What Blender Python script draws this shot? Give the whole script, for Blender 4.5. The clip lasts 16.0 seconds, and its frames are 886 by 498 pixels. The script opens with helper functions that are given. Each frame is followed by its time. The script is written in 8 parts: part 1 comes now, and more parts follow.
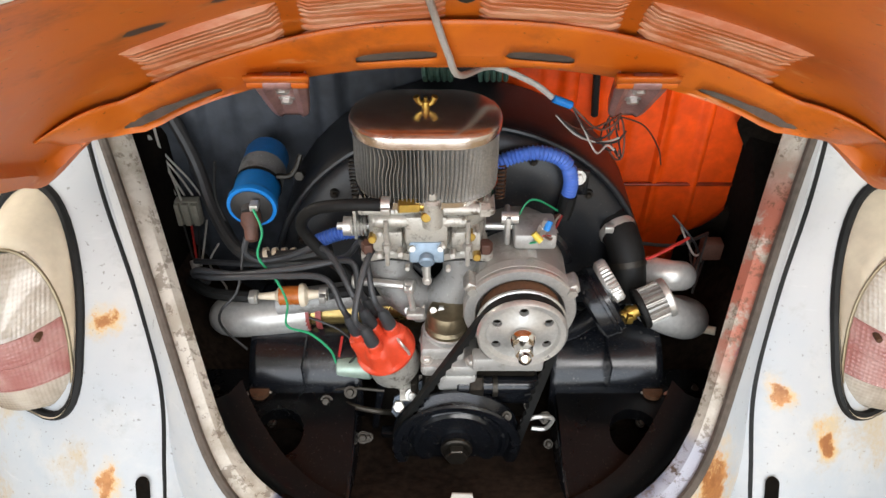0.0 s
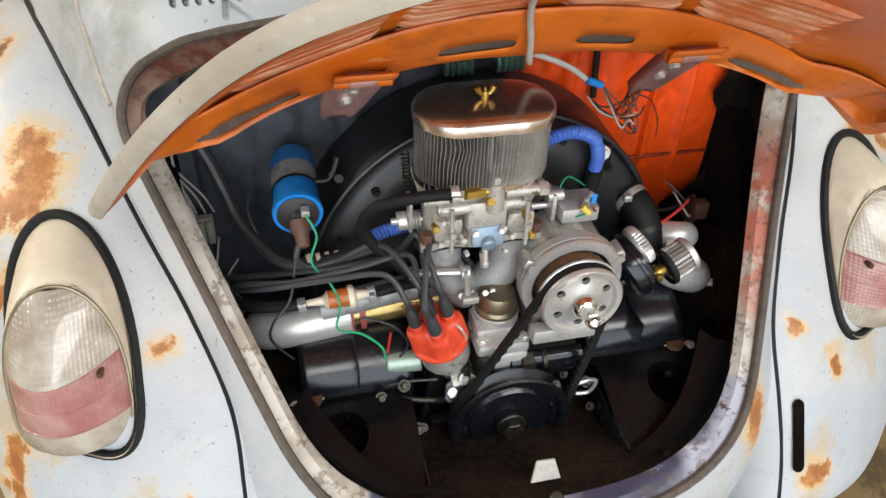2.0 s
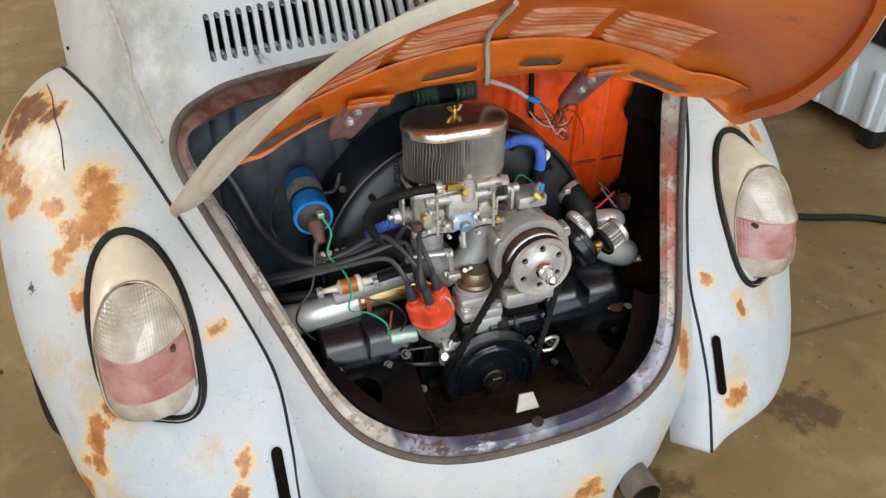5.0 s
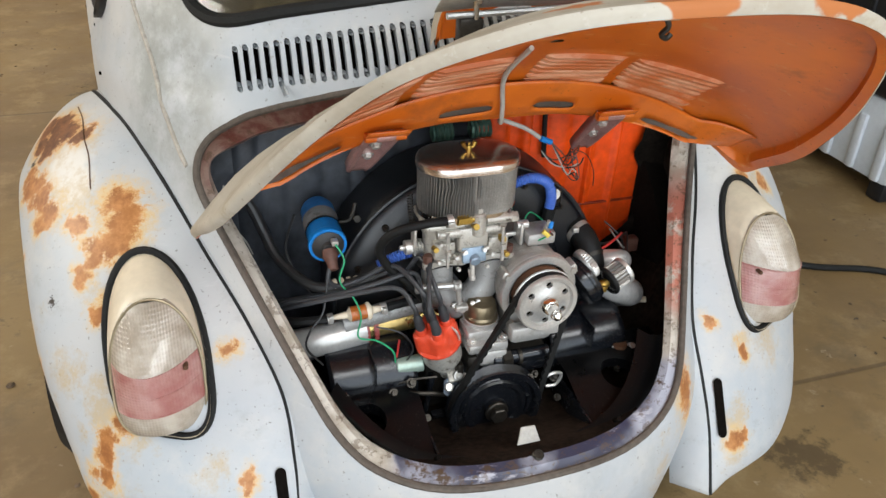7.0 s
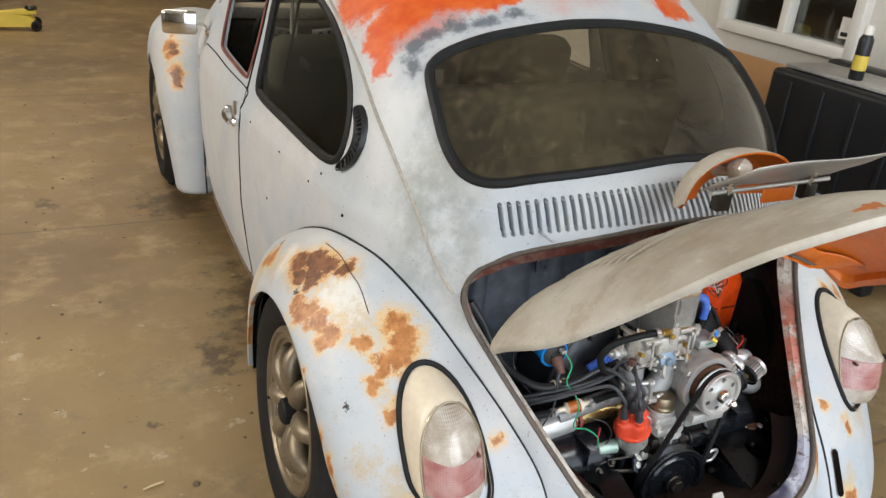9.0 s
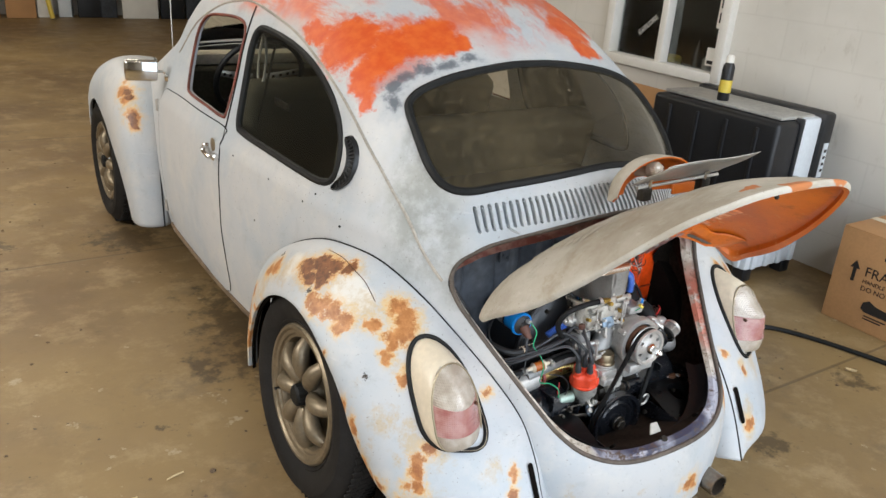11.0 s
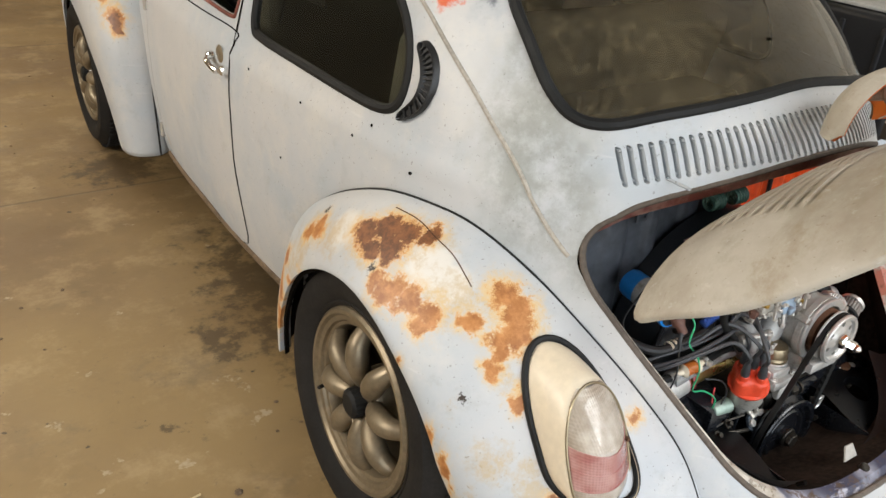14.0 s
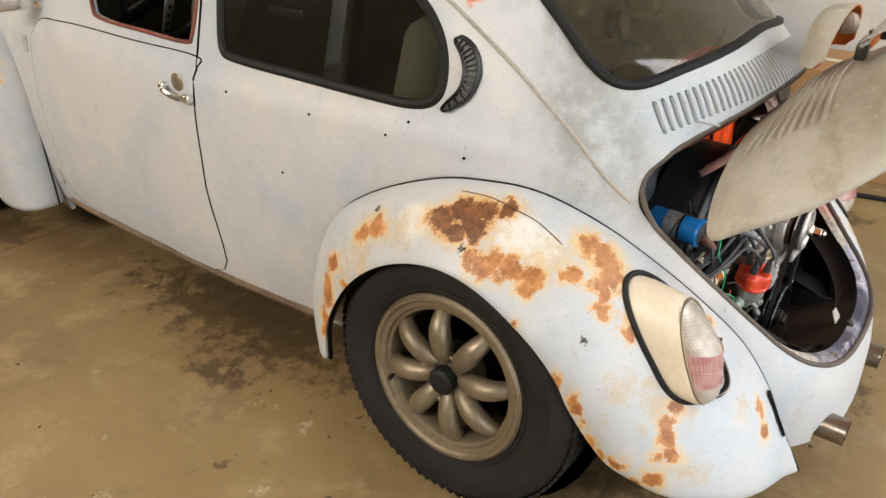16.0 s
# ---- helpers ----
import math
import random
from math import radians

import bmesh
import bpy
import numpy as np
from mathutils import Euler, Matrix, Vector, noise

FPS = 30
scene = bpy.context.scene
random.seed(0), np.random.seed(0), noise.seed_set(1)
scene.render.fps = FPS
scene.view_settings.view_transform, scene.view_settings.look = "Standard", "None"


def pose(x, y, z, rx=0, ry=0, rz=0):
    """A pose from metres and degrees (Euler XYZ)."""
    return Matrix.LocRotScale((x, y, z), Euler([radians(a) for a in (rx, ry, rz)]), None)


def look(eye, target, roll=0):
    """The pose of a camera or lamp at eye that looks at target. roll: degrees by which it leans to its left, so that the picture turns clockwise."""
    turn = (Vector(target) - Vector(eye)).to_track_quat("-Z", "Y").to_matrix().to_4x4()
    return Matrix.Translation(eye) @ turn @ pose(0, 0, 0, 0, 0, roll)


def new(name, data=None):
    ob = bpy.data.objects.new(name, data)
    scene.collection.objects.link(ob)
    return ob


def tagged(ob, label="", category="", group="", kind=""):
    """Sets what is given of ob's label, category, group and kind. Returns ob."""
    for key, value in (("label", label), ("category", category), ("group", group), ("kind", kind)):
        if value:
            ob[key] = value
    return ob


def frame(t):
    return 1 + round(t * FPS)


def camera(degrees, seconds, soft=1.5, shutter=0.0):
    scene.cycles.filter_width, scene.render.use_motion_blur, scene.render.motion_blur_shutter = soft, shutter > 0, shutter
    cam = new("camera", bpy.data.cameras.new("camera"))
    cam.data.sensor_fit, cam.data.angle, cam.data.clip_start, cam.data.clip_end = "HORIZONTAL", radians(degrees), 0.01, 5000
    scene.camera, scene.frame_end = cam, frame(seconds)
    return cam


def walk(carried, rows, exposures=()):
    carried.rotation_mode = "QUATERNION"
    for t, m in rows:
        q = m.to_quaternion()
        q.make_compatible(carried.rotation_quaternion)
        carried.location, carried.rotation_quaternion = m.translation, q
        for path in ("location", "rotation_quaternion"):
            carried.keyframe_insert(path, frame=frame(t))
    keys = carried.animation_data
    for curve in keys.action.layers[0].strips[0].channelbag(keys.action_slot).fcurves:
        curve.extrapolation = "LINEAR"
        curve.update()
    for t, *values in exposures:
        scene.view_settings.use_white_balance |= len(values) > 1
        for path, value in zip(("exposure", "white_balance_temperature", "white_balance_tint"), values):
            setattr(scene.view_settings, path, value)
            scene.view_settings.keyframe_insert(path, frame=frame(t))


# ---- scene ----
cam = camera(58.3, 16.0)
PATH = [
    (0, (-0.021, -1.122, 1.167), (-0.015, 0.413, -0.115), 0.2),
    (0.5, (-0.062, -1.163, 1.191), (0.014, 0.379, -0.08), 0.7),
    (1, (-0.133, -1.206, 1.198), (0.037, 0.342, -0.057), 1.5),
    (1.5, (-0.204, -1.193, 1.185), (0.07, 0.344, -0.065), 1.9),
    (2, (-0.279, -1.137, 1.166), (0.117, 0.365, -0.095), 2.5),
    (2.5, (-0.371, -1.134, 1.176), (0.167, 0.339, -0.065), 3.0),
    (3, (-0.504, -1.186, 1.2), (0.127, 0.271, -0.015), 2.9),
    (3.5, (-0.543, -1.231, 1.227), (0.134, 0.225, 0.034), 2.5),
    (4, (-0.477, -1.282, 1.238), (0.185, 0.197, 0.065), 1.9),
    (4.2, (-0.448, -1.311, 1.228), (0.195, 0.19, 0.073), 1.4),
    (6.3, (-0.422, -1.433, 1.228), (0.097, 0.164, 0.141), 1.2),
    (6.5, (-0.422, -1.431, 1.229), (0.103, 0.17, 0.152), 1.5),
    (7, (-0.438, -1.424, 1.241), (0.125, 0.19, 0.203), 2.5),
    (7.5, (-0.56, -1.442, 1.295), (0.07, 0.192, 0.329), 3.7),
    (8, (-0.79, -1.494, 1.364), (-0.079, 0.139, 0.454), 4.8),
    (8.5, (-0.966, -1.471, 1.394), (-0.188, 0.161, 0.539), 5.0),
    (8.7, (-1.015, -1.455, 1.408), (-0.227, 0.176, 0.561), 5.0),
    (10.8, (-1.462, -1.702, 1.486), (-0.413, -0.168, 0.746), 4.3),
    (11, (-1.47, -1.711, 1.496), (-0.412, -0.184, 0.754), 4.5),
    (11.5, (-1.473, -1.711, 1.47), (-0.413, -0.191, 0.719), 5.1),
    (12, (-1.475, -1.706, 1.448), (-0.426, -0.193, 0.666), 5.8),
    (12.5, (-1.461, -1.684, 1.427), (-0.435, -0.181, 0.599), 6.2),
    (13, (-1.39, -1.565, 1.377), (-0.386, -0.076, 0.497), 6.1),
    (13.5, (-1.286, -1.336, 1.341), (-0.31, 0.146, 0.418), 5.1),
    (14, (-1.309, -1.092, 1.332), (-0.29, 0.345, 0.384), 4.5),
    (14.5, (-1.381, -0.862, 1.294), (-0.312, 0.511, 0.308), 3.0),
    (15, (-1.506, -0.727, 1.285), (-0.324, 0.526, 0.269), 1.9),
    (15.5, (-1.722, -0.757, 1.329), (-0.361, 0.305, 0.319), 1.5),
    (16, (-1.806, -0.799, 1.347), (-0.39, 0.251, 0.402), 0.9),
]
walk(cam, [(t, look(eye, target, roll)) for t, eye, target, roll in PATH], exposures=[(0, -0.10, 6380, 10), (1.5, -0.15, 6300, 9), (3, -0.30, 6200, 8), (4.2, -0.32, 6150, 8), (7.5, -0.30, 6150, 8), (8.7, -0.24, 6000, 8), (11, -0.18, 5880, 8), (13, -0.2, 5880, 8), (14.5, -0.16, 6350, 9), (16, -0.11, 6350, 10)])

# ---- light ----
def srgb(h):
    c = [int(h[i:i + 2], 16) / 255 for i in (0, 2, 4)]
    return tuple((v / 12.92 if v <= 0.04045 else ((v + 0.055) / 1.055) ** 2.4) for v in c) + (1,)


world = bpy.data.worlds.new("sky")
scene.world = world
world.use_nodes = True
_sky = world.node_tree.nodes.new("ShaderNodeTexSky")
_sky.sky_type, _sky.sun_disc, _sky.sun_elevation, _sky.sun_rotation = "NISHITA", False, radians(40), radians(200)
world.node_tree.links.new(_sky.outputs[0], world.node_tree.nodes["Background"].inputs[0])
world.node_tree.nodes["Background"].inputs[1].default_value = 0.12


def lamp(name, m, sx, sy, watts, color):
    d = bpy.data.lights.new(name, "AREA")
    d.shape, d.size, d.size_y, d.energy, d.color = "RECTANGLE", sx, sy, watts, color
    ob = new(name, d)
    ob.matrix_world = m
    return ob


# daylight through the open garage door behind the car
lamp("door_daylight", look((-0.6, -3.3, 1.35), (-0.4, 0, 1.0)), 5.0, 2.6, 135, (0.90, 0.95, 1.0))
# ceiling fittings over the car and further in
lamp("ceiling_light_rear", look((0.8, -2.6, 3.1), (0.6, -1.0, 0)), 2.8, 0.9, 105, (1.0, 0.98, 0.96))
# unseen warm fill from the left, added to brighten the car's flank
lamp("left_side_fill", look((-4.3, 0.9, 2.9), (-0.8, 0.9, 0.5)), 2.6, 1.2, 230, (1.0, 0.91, 0.80))
lamp("ceiling_light_middle", look((-1.6, 3.6, 3.15), (-1.6, 3.6, 0)), 2.4, 0.5, 60, (1.0, 0.86, 0.66))
lamp("ceiling_light_front", look((-1.6, 7.2, 3.15), (-1.6, 7.2, 0)), 2.4, 0.5, 70, (1.0, 0.86, 0.66))


# ---- materials ----
class Mat:
    """A node material under construction."""

    def __init__(self, name, rough=0.5, metal=0.0, color=(0.5, 0.5, 0.5, 1)):
        self.m = bpy.data.materials.new(name)
        self.m.use_nodes = True
        self.t = self.m.node_tree
        self.b = self.t.nodes["Principled BSDF"]
        self.b.inputs["Base Color"].default_value = color
        self.b.inputs["Roughness"].default_value = rough
        self.b.inputs["Metallic"].default_value = metal
        self.pos = self.node("ShaderNodeNewGeometry").outputs["Position"]

    def node(self, kind, **inp):
        n = self.t.nodes.new(kind)
        for k, v in inp.items():
            n.inputs[k.replace("_", " ")].default_value = v
        return n

    def link(self, a, b):
        self.t.links.new(a, b)

    def noise(self, scale, detail=4, rough=0.55, stretch=None):
        n = self.node("ShaderNodeTexNoise", Scale=scale, Detail=detail, Roughness=rough)
        src = self.pos
        if stretch:
            mp = self.node("ShaderNodeMapping", Scale=stretch)
            self.link(src, mp.inputs[0])
            src = mp.outputs[0]
        self.link(src, n.inputs["Vector"])
        return n.outputs["Fac"]

    def math(self, op, a, b=0.0, c=0.0):
        n = self.t.nodes.new("ShaderNodeMath")
        n.operation = op
        for i, v in enumerate((a, b, c)):
            if isinstance(v, (int, float)):
                n.inputs[i].default_value = v
            else:
                self.link(v, n.inputs[i])
        return n.outputs[0]

    def ramp(self, fac, lo, hi):
        n = self.node("ShaderNodeMapRange", From_Min=lo, From_Max=hi)
        n.interpolation_type = "SMOOTHSTEP"
        self.link(fac, n.inputs[0])
        return n.outputs[0]

    def mix(self, fac, a, b, blend="MIX"):
        n = self.t.nodes.new("ShaderNodeMix")
        n.data_type, n.blend_type = "RGBA", blend
        for i, v in ((0, fac), (6, a), (7, b)):
            if isinstance(v, (int, float, tuple)):
                n.inputs[i].default_value = v
            else:
                self.link(v, n.inputs[i])
        return n.outputs[2]

    def color(self, c):
        self.link(c, self.b.inputs["Base Color"])
        return self

    def rough(self, fac, lo, hi):
        n = self.node("ShaderNodeMapRange", To_Min=lo, To_Max=hi)
        self.link(fac, n.inputs[0])
        self.link(n.outputs[0], self.b.inputs["Roughness"])

    def bump(self, fac, strength=0.2, dist=0.002):
        n = self.node("ShaderNodeBump", Strength=strength, Distance=dist)
        self.link(fac, n.inputs["Height"])
        self.link(n.outputs[0], self.b.inputs["Normal"])

    def blob(self, centre, radius, wobble, scale=14, squash=(1, 1, 1)):
        """1 inside a ragged spot round a place, 0 outside."""
        mp = self.node("ShaderNodeVectorMath")
        mp.operation = "SUBTRACT"
        self.link(self.pos, mp.inputs[0])
        mp.inputs[1].default_value = centre
        sc = self.node("ShaderNodeVectorMath")
        sc.operation = "MULTIPLY"
        self.link(mp.outputs[0], sc.inputs[0])
        sc.inputs[1].default_value = squash
        ln = self.node("ShaderNodeVectorMath")
        ln.operation = "LENGTH"
        self.link(sc.outputs[0], ln.inputs[0])
        d = self.math("DIVIDE", ln.outputs["Value"], radius)
        n = self.math("MULTIPLY_ADD", self.noise(scale, 5, 0.6), wobble * 2, -wobble)
        return self.math("SUBTRACT", 1.5, self.math("ADD", d, n))


def simple(name, c, rough=0.5, metal=0.0, vary=0.25, scale=30.0, bump=0.1, spec=0.5):
    """A plain surface with grain and slight soiling at two scales."""
    m = Mat(name, rough, metal)
    m.b.inputs["Specular IOR Level"].default_value = spec
    c = srgb(c) if isinstance(c, str) else c
    dark = tuple(v * (1 - vary) for v in c[:3]) + (1,)
    lite = tuple(min(1, v * (1 + vary * 0.6)) for v in c[:3]) + (1,)
    f = m.math("MULTIPLY_ADD", m.noise(scale * 6, 3), 0.4, m.math("MULTIPLY", m.noise(scale * 0.35, 5), 0.6))
    m.color(m.mix(m.ramp(f, 0.3, 0.7), dark, lite))
    m.rough(m.noise(scale, 4), max(0.02, rough - 0.12), min(1, rough + 0.12))
    if bump:
        m.bump(m.noise(scale * 8, 3), bump, 0.001)
    return m.m


def grimy(name, c, rough, metal, dirt, specks, scale=30, amount=0.7, bump=0.1, spec=0.5):
    """Engine metal: oily grime in patches and pale dust specks over the finish."""
    m = Mat(name, rough, metal)
    m.b.inputs["Specular IOR Level"].default_value = spec
    base = srgb(c)
    base = m.mix(m.math("MULTIPLY", m.ramp(m.noise(scale, 6, 0.7), 0.5, 0.68), amount), base, srgb(dirt))
    base = m.mix(m.math("MULTIPLY", m.ramp(m.noise(scale * 3.2, 5, 0.7), 0.6, 0.7), amount * 0.7), base, srgb(dirt))
    base = m.mix(m.math("MULTIPLY", m.ramp(m.noise(420, 2, 0.5), 0.66, 0.72), 0.6), base, srgb(specks))
    m.color(base)
    m.rough(m.noise(scale * 0.7, 5, 0.65), max(0.05, rough - 0.1), rough + 0.25)
    m.bump(m.noise(scale * 9, 3), bump, 0.001)
    return m.m


def warp(m, amount=0.03):
    """The place, shaken by noise at two scales, so that spots get ragged shores."""
    def shake(src, scale, k, detail):
        n = m.node("ShaderNodeTexNoise", Scale=scale, Detail=detail, Roughness=0.6)
        m.link(m.pos, n.inputs["Vector"])
        v = m.node("ShaderNodeVectorMath")
        v.operation = "MULTIPLY_ADD"
        m.link(n.outputs["Color"], v.inputs[0])
        v.inputs[1].default_value = (k, k, k)
        v2 = m.node("ShaderNodeVectorMath")
        v2.operation = "SUBTRACT"
        v2.inputs[1].default_value = (k / 2, k / 2, k / 2)
        m.link(src, v.inputs[2])
        m.link(v.outputs[0], v2.inputs[0])
        return v2.outputs[0]
    return shake(shake(m.pos, 9, amount * 2.6, 3), 38, amount * 0.9, 5)


def patches(m, places, wp):
    """Height of the nearest spot: 1 at its heart, 0 at its shore, negative outside."""
    best = None
    for c, r, *sq in places:
        d = m.node("ShaderNodeVectorMath")
        d.operation = "SUBTRACT"
        m.link(wp, d.inputs[0])
        d.inputs[1].default_value = c
        src = d.outputs[0]
        if sq:
            k = m.node("ShaderNodeVectorMath")
            k.operation = "MULTIPLY"
            m.link(src, k.inputs[0])
            k.inputs[1].default_value = sq[0]
            src = k.outputs[0]
        ln = m.node("ShaderNodeVectorMath")
        ln.operation = "LENGTH"
        m.link(src, ln.inputs[0])
        h = m.math("MULTIPLY_ADD", ln.outputs["Value"], -1.0 / r, 1.0)
        best = h if best is None else m.math("MAXIMUM", best, h)
    return best


def rusted(m, base, heart, light, tint=()):
    """Brown hearts and lighter rust with yellow stains bleeding round them."""
    wp = warp(m)
    fine = m.math("ADD", m.math("MULTIPLY_ADD", m.noise(48, 8, 0.8), 1.9, -1.05), m.math("MULTIPLY_ADD", m.noise(170, 4, 0.7), 0.7, -0.35))
    wear = None
    if tint:
        t = m.math("ADD", patches(m, tint, wp), m.math("MULTIPLY", fine, 0.9))
        base = m.mix(m.math("MULTIPLY", m.ramp(m.math("ADD", t, m.math("MULTIPLY_ADD", m.noise(20, 6, 0.7), 2.6, -1.5)), 0.0, 0.8), 0.62), base, srgb("b39a6c"))
    if light or heart:
        lo = m.math("ADD", patches(m, heart + light, wp), fine)
        run = m.math("ADD", lo, m.math("MULTIPLY_ADD", m.noise(30, 6, 0.7, (1, 1, 0.3)), 1.6, -0.8))
        halo = m.math("MULTIPLY", m.ramp(run, -1.0, 0.1), m.ramp(m.noise(22, 6, 0.7), 0.34, 0.6))
        base = m.mix(m.math("MULTIPLY", halo, 0.8), base, srgb("cbab72"))
        base = m.mix(m.math("MULTIPLY", m.ramp(lo, -0.15, 0.12), 0.8), base, srgb("c9985a"))
        rust = m.mix(m.ramp(m.noise(42, 5, 0.7), 0.35, 0.65), srgb("965d2b"), srgb("b67c45"))
        rust = m.mix(m.math("MULTIPLY", m.ramp(m.noise(16, 5, 0.7), 0.48, 0.62), 0.8), rust, srgb("80481f"))
        wear = m.ramp(lo, -0.02, 0.32)
        base = m.mix(m.math("MULTIPLY", wear, 0.93), base, rust)
    if heart:
        hi = m.math("ADD", patches(m, heart, wp), m.math("MULTIPLY", fine, 0.6))
        brown = m.mix(m.ramp(m.noise(55, 6, 0.7), 0.35, 0.68), srgb("59361f"), srgb("855530"))
        base = m.mix(m.ramp(hi, 0.16, 0.30), base, brown)
    return base, wear


def primer(m):
    """Blue-grey primer, rubbed pale in places, with fine dirt, scratches and runs."""
    base = m.mix(m.ramp(m.noise(2.3, 5, 0.6), 0.35, 0.68), srgb("b8b7b5"), srgb("a8aeb3"))
    base = m.mix(m.math("MULTIPLY", m.ramp(m.noise(7, 7, 0.7), 0.47, 0.7), 0.55), base, srgb("c4c0b8"))
    base = m.mix(m.math("MULTIPLY", m.ramp(m.noise(4.2, 6, 0.72, (1, 1, 0.45)), 0.56, 0.74), 0.45), base, srgb("9a9b99"))
    base = m.mix(m.math("MULTIPLY", m.ramp(m.noise(18, 6, 0.75), 0.55, 0.72), 0.30), base, srgb("94928c"))
    base = m.mix(m.math("MULTIPLY", m.ramp(m.noise(160, 2, 0.5), 0.68, 0.74), 0.6), base, srgb("6c665c"))
    base = m.mix(m.math("MULTIPLY", m.ramp(m.noise(26, 5, 0.7, (0.25, 0.25, 2.2)), 0.62, 0.72), 0.22), base, srgb("d6d4d0"))
    return base


def painted(name, heart=(), light=(), tint=(), roof=False, pale=(), chips=()):
    m = Mat(name, 0.5)
    base = primer(m)
    if pale:
        wp0 = warp(m, 0.02)
        base = m.mix(m.math("MULTIPLY", m.ramp(patches(m, pale, wp0), -0.1, 0.5), 0.75), base, srgb("d9d2c6"))
    if roof:
        z = m.node("ShaderNodeSeparateXYZ")
        m.link(m.pos, z.inputs[0])
        # the sanded roof: one solid orange field and streaks of orange left in the primer
        org = m.mix(m.ramp(m.noise(30, 4), 0.3, 0.7), srgb("bf4a14"), srgb("cb5f22"))
        wr = warp(m, 0.035)
        field = patches(m, [((-0.38, 0.16, 1.18), 0.115), ((-0.446, 0.30, 1.195), 0.11), ((-0.26, 0.17, 1.21), 0.095), ((-0.20, 0.125, 1.205), 0.05), ((-0.462, 0.155, 1.12), 0.055, (1, 0.8, 0.7)), ((-0.482, 0.11, 1.07), 0.024, (1, 0.8, 0.4)),
                            ((-0.487, 0.42, 1.2), 0.04, (1, 0.4, 1)), ((0.25, 0.10, 1.19), 0.06), ((0.23, 0.18, 1.235), 0.085), ((0.33, 0.30, 1.25), 0.11)], wr)
        field = m.ramp(m.math("ADD", field, m.math("MULTIPLY_ADD", m.noise(34, 7, 0.75, (1, 0.5, 1)), 1.1, -0.55)), -0.08, 0.30)
        up = m.ramp(m.math("ADD", z.outputs[2], m.math("MULTIPLY", m.noise(5, 5), 0.16)), 1.265, 1.33)
        streak = m.ramp(m.math("ADD", m.noise(7, 7, 0.75, (1, 0.22, 1)), m.math("MULTIPLY", m.noise(2.2, 3), 0.8)), 0.80, 1.0)
        base = m.mix(m.math("MULTIPLY", m.math("MULTIPLY", up, m.math("SUBTRACT", 1.0, streak)), 0.85), base, org)
        base = m.mix(field, base, org)
        scuff = patches(m, [((-0.42, 0.08, 1.11), 0.050, (1, 1, 0.8)), ((-0.38, 0.085, 1.137), 0.044), ((-0.33, 0.073, 1.153), 0.034, (0.6, 1, 1)), ((-0.27, 0.066, 1.166), 0.028, (0.5, 1, 1)), ((-0.20, 0.060, 1.178), 0.024, (0.5, 1, 1)), ((-0.447, 0.05, 1.07), 0.03, (1, 1, 0.6))], warp(m, 0.03))
        scuff = m.math("ADD", scuff, m.math("MULTIPLY_ADD", m.noise(44, 7, 0.8), 2.0, -1.15))
        base = m.mix(m.math("MULTIPLY", m.ramp(scuff, -0.7, 0.1), 0.55), base, srgb("a3a7ab"))
        base = m.mix(m.math("MULTIPLY", m.ramp(scuff, -0.05, 0.6), 0.85), base, srgb("4c5259"))
        # rubbed grey smears beside the rear window and the engine opening
        wp1 = warp(m, 0.04)
        sm = patches(m, [((-0.47, -0.18, 0.88), 0.16, (1.5, 0.8, 0.55)), ((-0.46, -0.30, 0.74), 0.09, (1, 1, 0.7)), ((-0.42, -0.08, 1.0), 0.09, (1.5, 1, 0.6)), ((-0.455, -0.36, 0.66), 0.06, (1, 1, 0.5))], wp1)
        base = m.mix(m.math("MULTIPLY", m.ramp(sm, -0.1, 0.6), m.math("MULTIPLY", m.ramp(m.noise(14, 6, 0.7), 0.3, 0.62), 0.8)), base, srgb("85877f"))
    base, wear = rusted(m, base, list(heart), list(light), list(tint))
    if chips:
        ch = m.math("ADD", patches(m, list(chips), warp(m, 0.012)), m.math("MULTIPLY_ADD", m.noise(150, 4, 0.7), 3.0, -1.95))
        base = m.mix(m.ramp(ch, 0.1, 0.25), base, srgb("33291f"))
    m.color(base)
    m.rough(m.noise(11, 5, 0.65), 0.36, 0.62)
    m.bump(m.math("ADD", m.noise(150, 3), m.math("MULTIPLY", m.noise(5, 3), 1.5)), 0.06, 0.0015)
    return m.m


